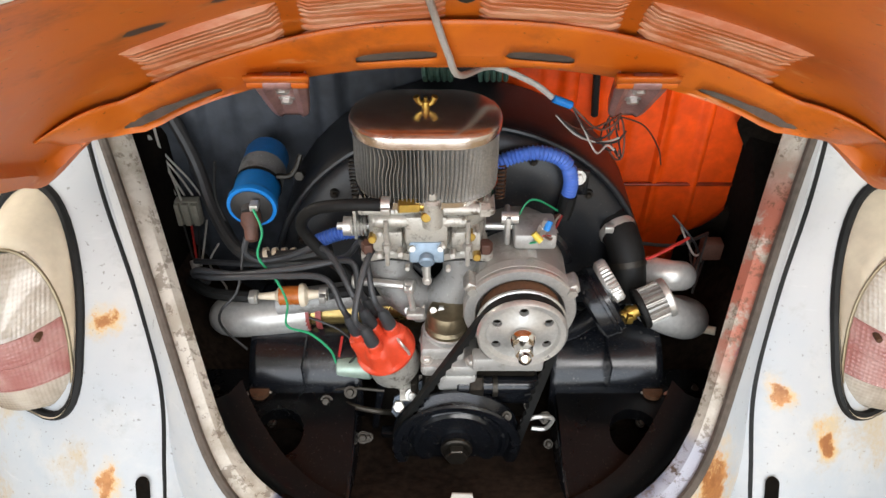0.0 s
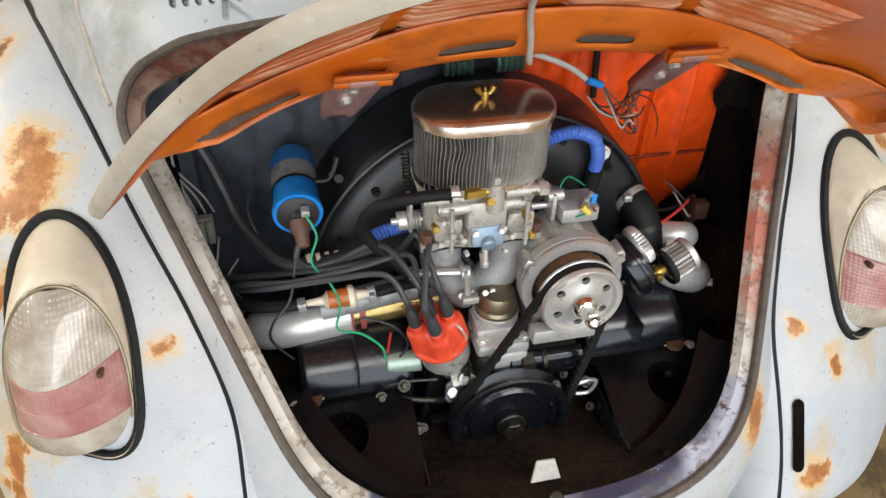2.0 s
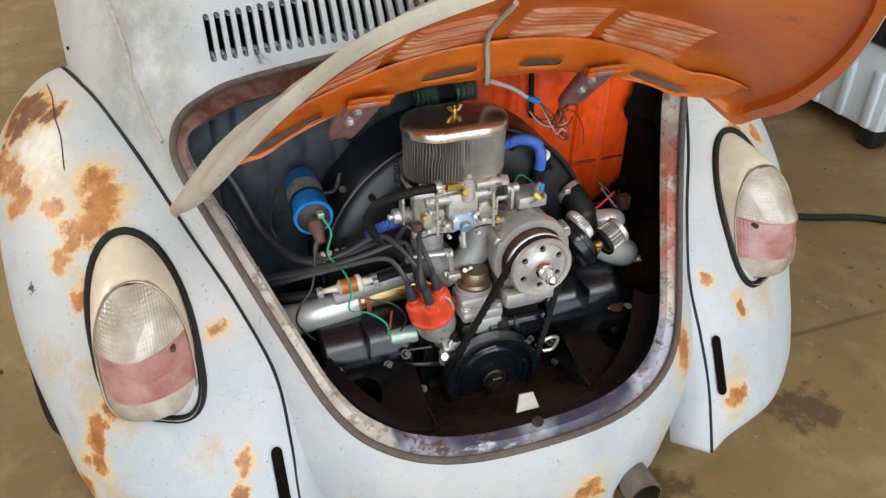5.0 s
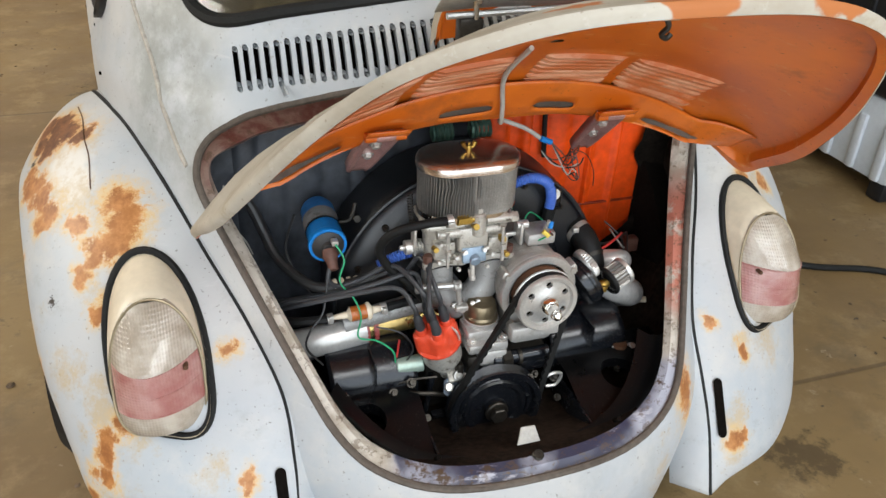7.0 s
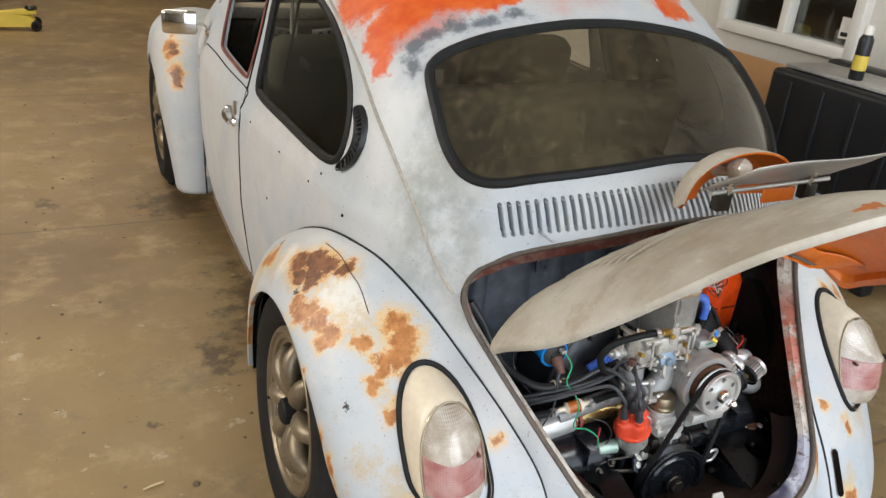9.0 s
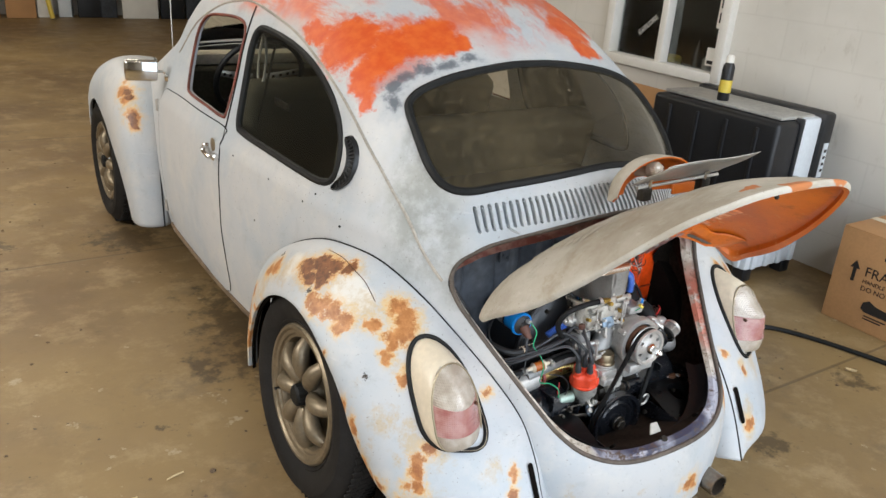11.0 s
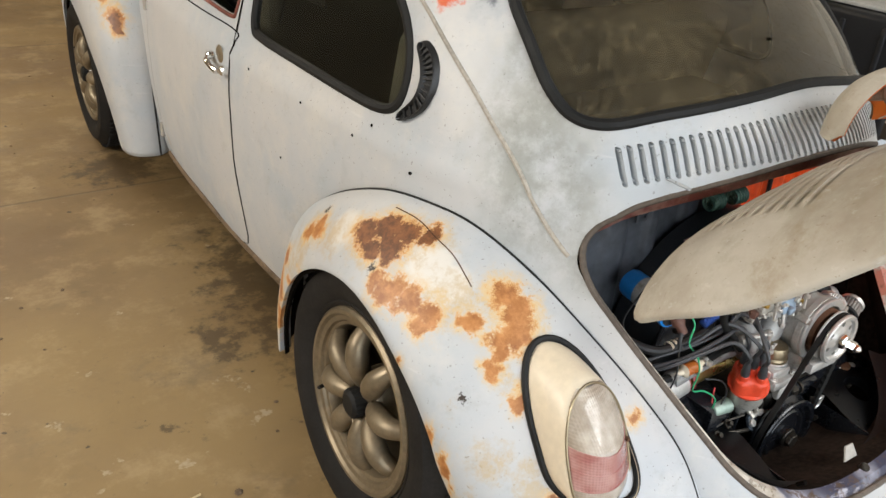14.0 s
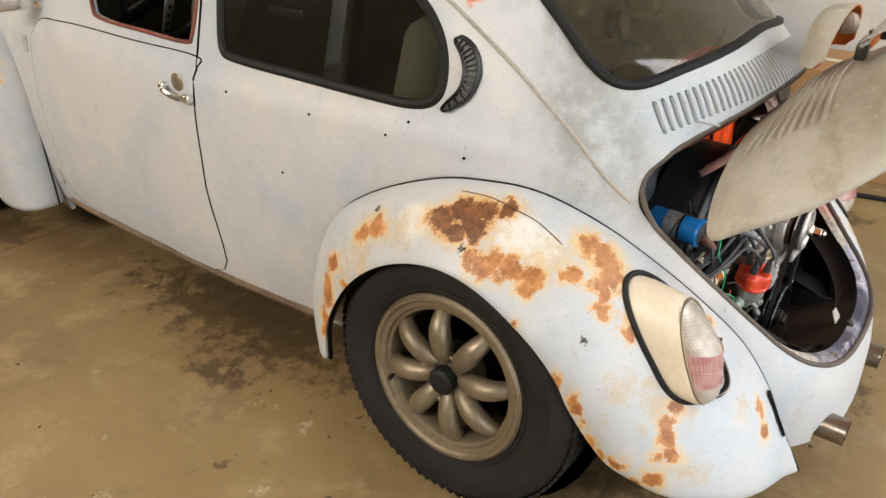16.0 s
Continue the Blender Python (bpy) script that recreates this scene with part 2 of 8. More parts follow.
V = (1, 1, 0.4)
M_BODY = painted("sanded_primer", (), [((0.086, -0.685, 0.201), 0.030), ((0.105, -0.685, 0.185), 0.02), ((0.303, -0.588, 0.344), 0.03, V), ((-0.36, -0.60, 0.36), 0.012), ((0.31, -0.6, 0.42), 0.012, V)],
                 [((-0.1, -0.69, 0.25), 0.03), ((0.25, -0.63, 0.22), 0.05, V), ((-0.28, -0.62, 0.24), 0.03, V)], True)
M_SIDE = painted("sanded_door_primer", (), (), [((-0.65, 1.55, 0.3), 0.05, V)])
M_FENDER_L = painted("rusty_fender_paint",
    [((-0.681, 0.039, 0.659), 0.034), ((-0.658, 0.009, 0.677), 0.036), ((-0.643, -0.027, 0.682), 0.034), ((-0.614, -0.061, 0.693), 0.026), ((-0.693, 0.006, 0.645), 0.026), ((-0.67, -0.029, 0.66), 0.034)],
    [((-0.702, 0.19, 0.605), 0.030), ((-0.711, 0.221, 0.58), 0.026), ((-0.726, 0.296, 0.493), 0.024), ((-0.734, 0.312, 0.421), 0.022, (1, 1, 0.4)), ((-0.736, 0.328, 0.33), 0.022, (1, 1, 0.35)),
     ((-0.699, -0.055, 0.625), 0.026), ((-0.694, -0.09, 0.617), 0.030), ((-0.686, -0.125, 0.608), 0.032), ((-0.680, -0.16, 0.596), 0.032), ((-0.699, -0.162, 0.575), 0.020), ((-0.716, -0.262, 0.43), 0.010, V), ((-0.705, -0.315, 0.34), 0.011, V), ((-0.688, -0.36, 0.275), 0.012, V), ((-0.655, -0.42, 0.225), 0.014), ((-0.60, -0.49, 0.20), 0.012), ((-0.727, -0.16, 0.522), 0.009), ((-0.74, 0.20, 0.51), 0.012), ((-0.742, 0.26, 0.45), 0.014),
     ((-0.559, -0.224, 0.64), 0.034), ((-0.556, -0.25, 0.624), 0.036), ((-0.567, -0.273, 0.603), 0.034), ((-0.598, -0.268, 0.590), 0.024), ((-0.617, -0.285, 0.566), 0.018, V), ((-0.63, -0.222, 0.605), 0.022),
     ((-0.612, -0.337, 0.52), 0.015, V), ((-0.712, -0.299, 0.39), 0.014, V), ((-0.693, -0.338, 0.301), 0.014, V), ((-0.68, -0.39, 0.272), 0.018), ((-0.652, -0.458, 0.241), 0.022), ((-0.624, -0.453, 0.333), 0.022, V), ((-0.627, -0.469, 0.299), 0.024),
     ((-0.647, -0.452, 0.287), 0.016), ((-0.421, -0.564, 0.333), 0.014, V), ((-0.44, -0.588, 0.29), 0.016, V), ((-0.435, -0.445, 0.472), 0.014), ((-0.603, -0.443, 0.381), 0.018)],
    [((-0.731, 0.233, 0.533), 0.09, V), ((-0.711, 0.121, 0.614), 0.09), ((-0.599, -0.101, 0.688), 0.05), ((-0.637, -0.173, 0.63), 0.07), ((-0.627, -0.423, 0.386), 0.06, V), ((-0.569, -0.468, 0.377), 0.06), ((-0.602, -0.314, 0.55), 0.05, V),
     ((-0.56, -0.26, 0.61), 0.09), ((-0.66, -0.02, 0.66), 0.12), ((-0.69, -0.35, 0.30), 0.05, V), ((-0.47, -0.54, 0.33), 0.04, V), ((-0.628, -0.407, 0.413), 0.04, V), ((-0.66, -0.36, 0.38), 0.06, V), ((-0.60, -0.50, 0.26), 0.07), ((-0.68, -0.28, 0.44), 0.04, V), ((-0.50, -0.56, 0.24), 0.05), ((-0.70, 0.0, 0.61), 0.05)],
    False, [((-0.64, -0.116, 0.656), 0.06), ((-0.632, -0.156, 0.644), 0.05), ((-0.69, 0.10, 0.64), 0.05)], [((-0.675, -0.29, 0.51), 0.018), ((-0.674, 0.213, 0.628), 0.018), ((-0.704, -0.026, 0.627), 0.02)])
M_FENDER_R = painted("stained_fender_paint", (), [((0.545, -0.296, 0.593), 0.018, V), ((0.614, -0.29, 0.565), 0.022, (1, 1, 0.3)), ((0.452, -0.528, 0.373), 0.012, (1, 1, 0.3)), ((0.392, -0.495, 0.423), 0.010, V), ((0.406, -0.618, 0.239), 0.020), ((0.431, -0.613, 0.243), 0.014), ((0.62, 0.05, 0.70), 0.05)],
                     [((0.452, -0.528, 0.373), 0.05, V), ((0.52, -0.51, 0.36), 0.05, V), ((0.58, -0.3, 0.57), 0.08, V), ((0.42, -0.61, 0.25), 0.07, V)])
M_FFENDER = painted("spotted_fender_paint", [((-0.69, 1.917, 0.753), 0.034), ((-0.685, 1.885, 0.735), 0.026), ((-0.703, 1.819, 0.656), 0.036), ((-0.70, 1.80, 0.625), 0.024)],
                    [((-0.69, 1.93, 0.745), 0.045), ((-0.70, 1.88, 0.72), 0.025), ((-0.70, 1.82, 0.665), 0.042), ((-0.66, 1.99, 0.77), 0.03), ((0.66, 2.1, 0.7), 0.05)], [((-0.70, 1.85, 0.70), 0.10), ((-0.66, 1.80, 0.24), 0.05)])


def lid_dust():
    """Dusty, unsanded paint on the outside of the lid, chipped to orange along its edge."""
    m = Mat("dusty_lid_paint", 0.6)
    base = m.mix(m.ramp(m.noise(3.5, 6, 0.65), 0.35, 0.65), srgb("9c9180"), srgb("b4ad9f"))
    base = m.mix(m.math("MULTIPLY", m.ramp(m.noise(9, 6, 0.7, (0.3, 1, 1)), 0.48, 0.66), 0.5), base, srgb("8e8573"))
    base = m.mix(m.math("MULTIPLY", m.ramp(m.noise(40, 5, 0.7), 0.58, 0.7), 0.35), base, srgb("c9c5bd"))
    base = m.mix(m.math("MULTIPLY", m.ramp(m.noise(6, 7, 0.72, (0.5, 1, 1)), 0.52, 0.68), 0.5), base, srgb("85704c"))
    base = m.mix(m.math("MULTIPLY", m.ramp(m.noise(130, 3, 0.6), 0.66, 0.72), 0.5), base, srgb("6b5a42"))
    wp = warp(m, 0.025)
    chip = patches(m, [((-0.10, -0.80, 1.075), 0.022, (0.6, 1, 1)), ((-0.02, -0.835, 1.085), 0.026, (0.5, 1, 1)), ((0.16, -0.83, 1.08), 0.026, (0.4, 1, 1))], wp)
    base = m.mix(m.ramp(chip, 0.1, 0.25), base, srgb("a8642f"))
    m.color(base)
    m.rough(m.noise(9, 5), 0.5, 0.8)
    m.bump(m.noise(120, 4), 0.1, 0.001)
    return m.m


M_LIDOUT = lid_dust()


def orange_paint(name="orange_paint", bare=()):
    """Old orange enamel: dull where dust lies, scratched and soiled brown in streaks."""
    m = Mat(name, 0.36)
    base = m.mix(m.ramp(m.noise(4, 5, 0.6), 0.35, 0.68), srgb("c05c0e"), srgb("dc761b"))
    base = m.mix(m.math("MULTIPLY", m.ramp(m.noise(11, 6, 0.7), 0.52, 0.72), 0.55), base, srgb("8a4716"))
    base = m.mix(m.math("MULTIPLY", m.ramp(m.noise(36, 5, 0.7, (0.35, 1, 1)), 0.6, 0.7), 0.45), base, srgb("d69a62"))
    base = m.mix(m.math("MULTIPLY", m.ramp(m.noise(120, 3, 0.6), 0.66, 0.72), 0.6), base, srgb("5f3412"))
    if bare:
        b_ = m.math("ADD", patches(m, list(bare), warp(m, 0.01)), m.math("MULTIPLY_ADD", m.noise(60, 5, 0.7), 0.6, -0.3))
        base = m.mix(m.math("MULTIPLY", m.ramp(b_, -0.5, 0.1), 0.35), base, srgb("7a5a3c"))
        base = m.mix(m.ramp(b_, 0.05, 0.15), base, srgb("45433f"))
    m.color(base)
    m.rough(m.noise(8, 5), 0.28, 0.55)
    m.bump(m.noise(90, 4), 0.06, 0.001)
    return m.m


M_ORANGE = orange_paint()
M_LIDSKIN = orange_paint("orange_lid_skin", [((-0.24, -0.576, 0.918), 0.013, (0.7, 1, 1)), ((-0.174, -0.572, 0.942), 0.012, (0.7, 1, 1)), ((-0.095, -0.53, 0.925), 0.009), ((0.08, -0.58, 0.95), 0.009), ((0.28, -0.60, 0.93), 0.008)])

M_ORANGE_RED = simple("red_orange_paint", "e04a08", 0.4, 0.0, 0.35, 9, 0.05)
M_BLACK = grimy("black_tin", "111317", 0.16, 0.0, "15130f", "5f5a52", 18, 0.6, 0.04)
M_SHROUD = grimy("satin_black_shroud", "191b1e", 0.33, 0.0, "26221d", "5a564f", 12, 0.6, 0.05, 0.6)
M_BAYGREY = simple("grey_bay_paint", "404348", 0.5, 0.0, 0.6, 7, 0.08, 0.35)
M_BAYRED = simple("grimy_red_paint", "8e3016", 0.42, 0.0, 0.5, 9, 0.1)
# near-black for sooty parts, and for shade painted into holes and slots
M_SOOT_SHADE = simple("soot_and_shade", "120f0c", 0.95, 0.0, 0.6, 20, 0.6, 0.05)
M_INTERIOR = simple("dark_interior", "4c483c", 0.85, 0.0, 0.4, 12, 0.1, 0.1)
M_RUBBER = simple("black_rubber", "191918", 0.6, 0.0, 0.4, 30, 0.1, 0.25)
M_TYRE = simple("tyre_rubber", "23211f", 0.75, 0.0, 0.4, 25, 0.2, 0.2)
M_ALLOY = grimy("cast_alloy", "c2beb4", 0.38, 0.55, "554836", "efece4", 60, 0.9, 0.3)
M_ALU = simple("machined_aluminium", "c6c4bf", 0.32, 0.6, 0.18, 40, 0.08)
M_WHEEL = simple("dusty_wheel_alloy", "857862", 0.45, 0.6, 0.3, 12, 0.1)
M_CHROME = simple("chrome", "e6e4e0", 0.09, 1.0, 0.1, 20, 0.0)
M_STEEL = simple("zinc_steel", "cac7c0", 0.35, 0.65, 0.25, 40, 0.1)
M_DARKSTEEL = simple("oily_steel", "3a3630", 0.4, 0.7, 0.5, 30, 0.15)
M_HINGE = simple("reddish_worn_steel", "ad857e", 0.34, 0.35, 0.4, 40, 0.1)
M_BODYWHITE = simple("white_metal_tab", "a8a39a", 0.5, 0.1, 0.2, 30, 0.1)
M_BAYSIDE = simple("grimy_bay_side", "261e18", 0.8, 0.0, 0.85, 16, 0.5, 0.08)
M_SEAL_SHADE = simple("seal_and_slot_shade", "5a5148", 0.85, 0.0, 0.4, 18, 0.4)
M_PIPE = simple("stainless_pipe", "8c8377", 0.3, 0.9, 0.3, 20, 0.1)
M_LAMPBASE = simple("cream_lamp_housing", "d9cbb2", 0.42, 0, 0.12, 12, 0.05)
M_BRASS = simple("brass", "b7974a", 0.35, 0.9, 0.25, 40, 0.1)
M_BLUE = simple("blue_enamel", "1f7fcf", 0.35, 0.0, 0.18, 20, 0.05)
M_BLUEHOSE = simple("blue_plastic_hose", "4f74c8", 0.45, 0.0, 0.15, 30, 0.05)
M_CAPRED = simple("orange_red_plastic", "d2472a", 0.4, 0.0, 0.15, 30, 0.05)
M_GREENWIRE = simple("green_wire", "2f9e6b", 0.5, 0.0, 0.1, 30, 0.0)
M_REDWIRE = simple("red_wire", "b8322c", 0.5, 0.0, 0.1, 30, 0.0)
M_GREYWIRE = simple("grey_wire", "b0aca3", 0.6, 0.0, 0.2, 30, 0.05)
M_WIRE = simple("dark_wire", "2b2a29", 0.5, 0.0, 0.3, 30, 0.05)
M_RUSTY = simple("rusty_iron", "60422c", 0.8, 0.2, 0.5, 25, 0.3)
M_ALUROUGH = grimy("cast_aluminium", "b9b7b2", 0.4, 0.5, "807767", "f0eee8", 40, 0.5, 0.25)
M_ALLOYGREY = grimy("grey_cast_manifold", "9c9b98", 0.45, 0.4, "4c463d", "c9c7c2", 40, 0.6, 0.25)
M_SILVER = simple("silver_paint", "c6c4bf", 0.34, 0.5, 0.2, 25, 0.1)
M_BRONZE = simple("bronze_steel", "8e8168", 0.35, 0.85, 0.2, 30, 0.08)
M_GOLD = simple("gold_zinc", "b59d63", 0.28, 0.9, 0.25, 25, 0.05)
M_GAUZE = simple("steel_gauze", "94918b", 0.36, 0.55, 0.3, 60, 0.3)
M_CHIPPED = grimy("chipped_blue_grey", "4d5660", 0.4, 0.3, "23272d", "c9ccd0", 60, 0.8, 0.2)
M_CHANNEL = grimy("black_channel", "0a0a0b", 0.25, 0.0, "14100c", "4b443b", 16, 0.5, 0.08, 0.25)
M_MATBROWN = simple("sooty_felt", "17130f", 0.95, 0.0, 0.8, 24, 0.9, 0.05)
M_TINPLATE = grimy("oily_black_tin", "08090b", 0.22, 0.0, "0f0d0b", "4f4a43", 14, 0.5, 0.05, 0.25)
M_CHROME_DIRTY = grimy("stained_chrome", "e2d6ca", 0.17, 0.95, "a98f78", "f2ebe2", 11, 0.6, 0.02)
M_PALEGREEN = simple("pale_green_metal", "9fb0a2", 0.4, 0.4, 0.2, 30, 0.05)
M_BROWNNUT = simple("brown_rubber", "5f4034", 0.6, 0.0, 0.3, 30, 0.1)
M_BLUEGREY = simple("blue_grey_casting", "8ea0b0", 0.45, 0.4, 0.2, 30, 0.1)
M_YELLOW = simple("yellow_plastic", "d9c04a", 0.5, 0.0, 0.1, 30, 0.0)
M_PLUG = simple("plug_lead_rubber", "37383a", 0.45, 0.0, 0.2, 30, 0.05)
M_BLOCK = simple("grey_plastic", "8f8a7c", 0.6, 0.0, 0.2, 30, 0.05)
M_REDRUBBER = simple("red_rubber", "8c3f3a", 0.5, 0.0, 0.25, 30, 0.1)
M_AMBER = simple("amber_filter_paper", "b5652a", 0.25, 0.0, 0.3, 30, 0.1)
M_GREENSTEEL = simple("green_spring_steel", "4d6a5c", 0.45, 0.3, 0.3, 30, 0.1)
M_MIRROR = simple("mirror_glass", "d8dadc", 0.03, 1.0, 0.02, 10, 0.0)
M_RAIL = simple("chipped_rail", "a39c90", 0.6, 0.0, 0.4, 22, 0.3)


def louvre_paint():
    m = Mat("worn_louvre_paint", 0.5)
    m.color(m.mix(m.ramp(m.noise(40, 5, 0.65, (0.3, 1, 1)), 0.4, 0.62), srgb("b8642f"), srgb("cf946e")))
    m.bump(m.noise(200, 3), 0.2, 0.001)
    return m.m


M_LOUVRE = louvre_paint()


def flange_paint():
    """Cream flange chipped to rust, indigo with painted-in highlights along the bottom, red and violet flecks up the
    side, rust-red at the top.
    """
    m = Mat("chipped_flange_paint", 0.45)
    wp = warp(m, 0.02)
    base = m.mix(m.ramp(m.noise(12, 6, 0.7), 0.4, 0.62), srgb("c9c3b6"), srgb("a59c8c"))
    low = patches(m, [((0.0, -0.62, 0.325), 0.14, (0.6, 1, 1.2)), ((0.2, -0.6, 0.345), 0.10, (0.6, 1, 1)), ((-0.17, -0.6, 0.335), 0.05)], wp)
    # pale blue-grey ground and streaks put the lower lip's highlight into colour
    base = m.mix(m.ramp(low, -0.05, 0.2), base, srgb("a3a5b0"))
    base = m.mix(m.math("MULTIPLY", m.ramp(low, 0.0, 0.25), m.math("MULTIPLY", m.ramp(m.noise(5, 4, 0.55), 0.41, 0.55), 0.95)), base, srgb("23253f"))
    base = m.mix(m.math("MULTIPLY", m.ramp(low, 0.0, 0.25), m.math("MULTIPLY", m.ramp(m.noise(24, 6, 0.72, (0.4, 1, 1.6)), 0.54, 0.64), 0.7)), base, srgb("b9b9c2"))
    base = m.mix(m.math("MULTIPLY", m.ramp(low, -0.1, 0.3), m.ramp(m.noise(30, 6, 0.7, (1, 1, 2)), 0.56, 0.64)), base, srgb("4a3a2a"))
    red = patches(m, [((0.40, -0.45, 0.58), 0.17, (1, 1, 0.8))], wp)
    base = m.mix(m.math("MULTIPLY", m.ramp(red, 0.0, 0.4), m.ramp(m.noise(14, 5, 0.7), 0.4, 0.5)), base, srgb("b5705c"))
    fleck = patches(m, [((-0.42, -0.42, 0.64), 0.05), ((0.36, -0.5, 0.50), 0.05), ((0.42, -0.42, 0.65), 0.04)], wp)
    base = m.mix(m.math("MULTIPLY", m.ramp(fleck, 0.0, 0.2), m.ramp(m.noise(90, 4, 0.7), 0.5, 0.56)), base, srgb("3d3f86"))
    top = patches(m, [((0.0, -0.33, 0.79), 0.34, (0.75, 1, 2.2)), ((-0.38, -0.3, 0.75), 0.13), ((0.38, -0.3, 0.75), 0.13)], wp)
    rr = m.mix(m.ramp(m.noise(18, 5, 0.7), 0.4, 0.62), srgb("6d3a30"), srgb("8f6f62"))
    base = m.mix(m.ramp(top, 0.05, 0.4), base, rr)
    chip = m.ramp(m.noise(52, 7, 0.75), 0.54, 0.58)
    m.color(m.mix(m.math("MULTIPLY", chip, 0.6), base, srgb("584631")))
    m.bump(m.noise(60, 5), 0.3, 0.001)
    return m.m


M_FLANGE = flange_paint()


def lens_plastic(name, a, b):
    """Moulded lens: a fine grid of prisms in tinted plastic."""
    m = Mat(name, 0.16)
    m.color(m.mix(m.ramp(m.noise(26, 4), 0.3, 0.7), srgb(a), srgb(b)))
    m.b.inputs["Transmission Weight"].default_value = 0.25
    m.b.inputs["Coat Weight"].default_value = 0.6
    sep = m.node("ShaderNodeSeparateXYZ")
    m.link(m.pos, sep.inputs[0])
    gx = m.math("SINE", m.math("MULTIPLY", sep.outputs[0], 1500.0))
    gz = m.math("SINE", m.math("MULTIPLY", sep.outputs[2], 1300.0))
    m.bump(m.math("ADD", gx, gz), 0.22, 0.0012)
    return m.m


M_LENS_CLEAR = lens_plastic("clear_lens", "cfc4b4", "a89a88")
M_LENS_RED = lens_plastic("faded_red_lens", "ab6f68", "c69a92")


def concrete():
    m = Mat("garage_concrete", 0.6)
    base = m.mix(m.ramp(m.noise(0.9, 6, 0.6), 0.32, 0.68), srgb("705a3c"), srgb("8a734b"))
    base = m.mix(m.math("MULTIPLY", m.ramp(m.noise(5, 7, 0.7), 0.48, 0.68), 0.5), base, srgb("a8926c"))
    base = m.mix(m.math("MULTIPLY", m.ramp(m.noise(2.6, 7, 0.72), 0.54, 0.70), 0.6), base, srgb("64553f"))
    base = m.mix(m.math("MULTIPLY", m.ramp(m.noise(19, 6, 0.75), 0.6, 0.68), 0.45), base, srgb("5a4b38"))
    # oil and painted shade: dark soaked ground under the car, drips beside it and behind it
    wp = warp(m, 0.09)
    oil = patches(m, [((-0.48, 0.9, 0), 0.36, (1, 0.4, 1)), ((-0.74, 0.75, 0), 0.10, (1, 0.4, 1)), ((-0.35, -0.35, 0), 0.4), ((0.25, -0.6, 0), 0.16, (0.7, 1, 1)), ((0.72, -0.5, 0), 0.12, (0.8, 1, 1)), ((0.95, -0.05, 0), 0.1), ((-0.95, 0.45, 0), 0.05), ((-1.5, -0.3, 0), 0.05), ((-1.25, 2.2, 0), 0.1), ((0.6, -1.1, 0), 0.12), ((-0.7, 2.1, 0), 0.3), ((1.4, -0.4, 0), 0.12)], wp)
    oil = m.math("ADD", oil, m.math("MULTIPLY_ADD", m.noise(15, 6, 0.75), 2.4, -1.35))
    base = m.mix(m.math("MULTIPLY", m.ramp(oil, 0.15, 0.6), 0.68), base, srgb("35291b"))
    drip = m.ramp(m.math("ADD", m.noise(30, 2, 0.4), m.math("MULTIPLY", m.noise(1.3, 3), 0.30)), 0.90, 0.93)
    base = m.mix(m.math("MULTIPLY", drip, 0.8), base, srgb("3a2f22"))
    pale = m.ramp(m.math("ADD", m.noise(11, 5, 0.6), m.math("MULTIPLY", m.noise(0.8, 3), 0.3)), 0.82, 0.88)
    base = m.mix(m.math("MULTIPLY", pale, 0.4), base, srgb("c4b8a2"))
    # sawn control joints
    sep = m.node("ShaderNodeSeparateXYZ")
    m.link(m.pos, sep.inputs[0])
    jy = m.math("ABSOLUTE", m.math("SUBTRACT", m.math("PINGPONG", m.math("ADD", sep.outputs[1], 1.4), 2.2), 1.1))
    joint = m.ramp(jy, 0.004, 0.009)
    base = m.mix(m.math("MULTIPLY", m.math("SUBTRACT", 1.0, joint), 0.55), base, srgb("4a3d2d"))
    m.color(base)
    m.rough(m.noise(4, 6, 0.65), 0.30, 0.72)
    m.bump(m.math("ADD", m.noise(70, 5), m.math("MULTIPLY", joint, 1.5)), 0.15, 0.003)
    return m.m


M_FLOOR = concrete()


def block_wall():
    """Painted blockwork: shallow joints under the paint, scuffs and old drips."""
    m = Mat("painted_block_wall", 0.85)
    sep = m.node("ShaderNodeSeparateXYZ")
    m.link(m.pos, sep.inputs[0])
    br = m.node("ShaderNodeTexBrick", Scale=1.0, Mortar_Size=0.006, Mortar_Smooth=0.4, Brick_Width=0.4, Row_Height=0.2)
    cmb = m.node("ShaderNodeCombineXYZ")
    m.link(m.math("ADD", sep.outputs[0], sep.outputs[1]), cmb.inputs[0])
    m.link(sep.outputs[2], cmb.inputs[1])
    m.link(cmb.outputs[0], br.inputs["Vector"])
    base = m.mix(m.ramp(m.noise(1.5, 5), 0.3, 0.7), srgb("c2bdb2"), srgb("cfcac0"))
    base = m.mix(m.math("MULTIPLY", m.ramp(m.noise(12, 6, 0.7, (1, 1, 0.4)), 0.58, 0.72), 0.35), base, srgb("a09684"))
    base = m.mix(m.math("MULTIPLY", br.outputs["Fac"], 0.10), base, srgb("9c9588"))
    m.color(base)
    m.bump(m.math("SUBTRACT", m.math("MULTIPLY", m.noise(40, 4), 0.5), br.outputs["Fac"]), 0.25, 0.003)
    return m.m


M_WALL = block_wall()
M_CEIL = simple("white_ceiling", "bdb9b0", 0.9, 0.0, 0.08, 4, 0.1)


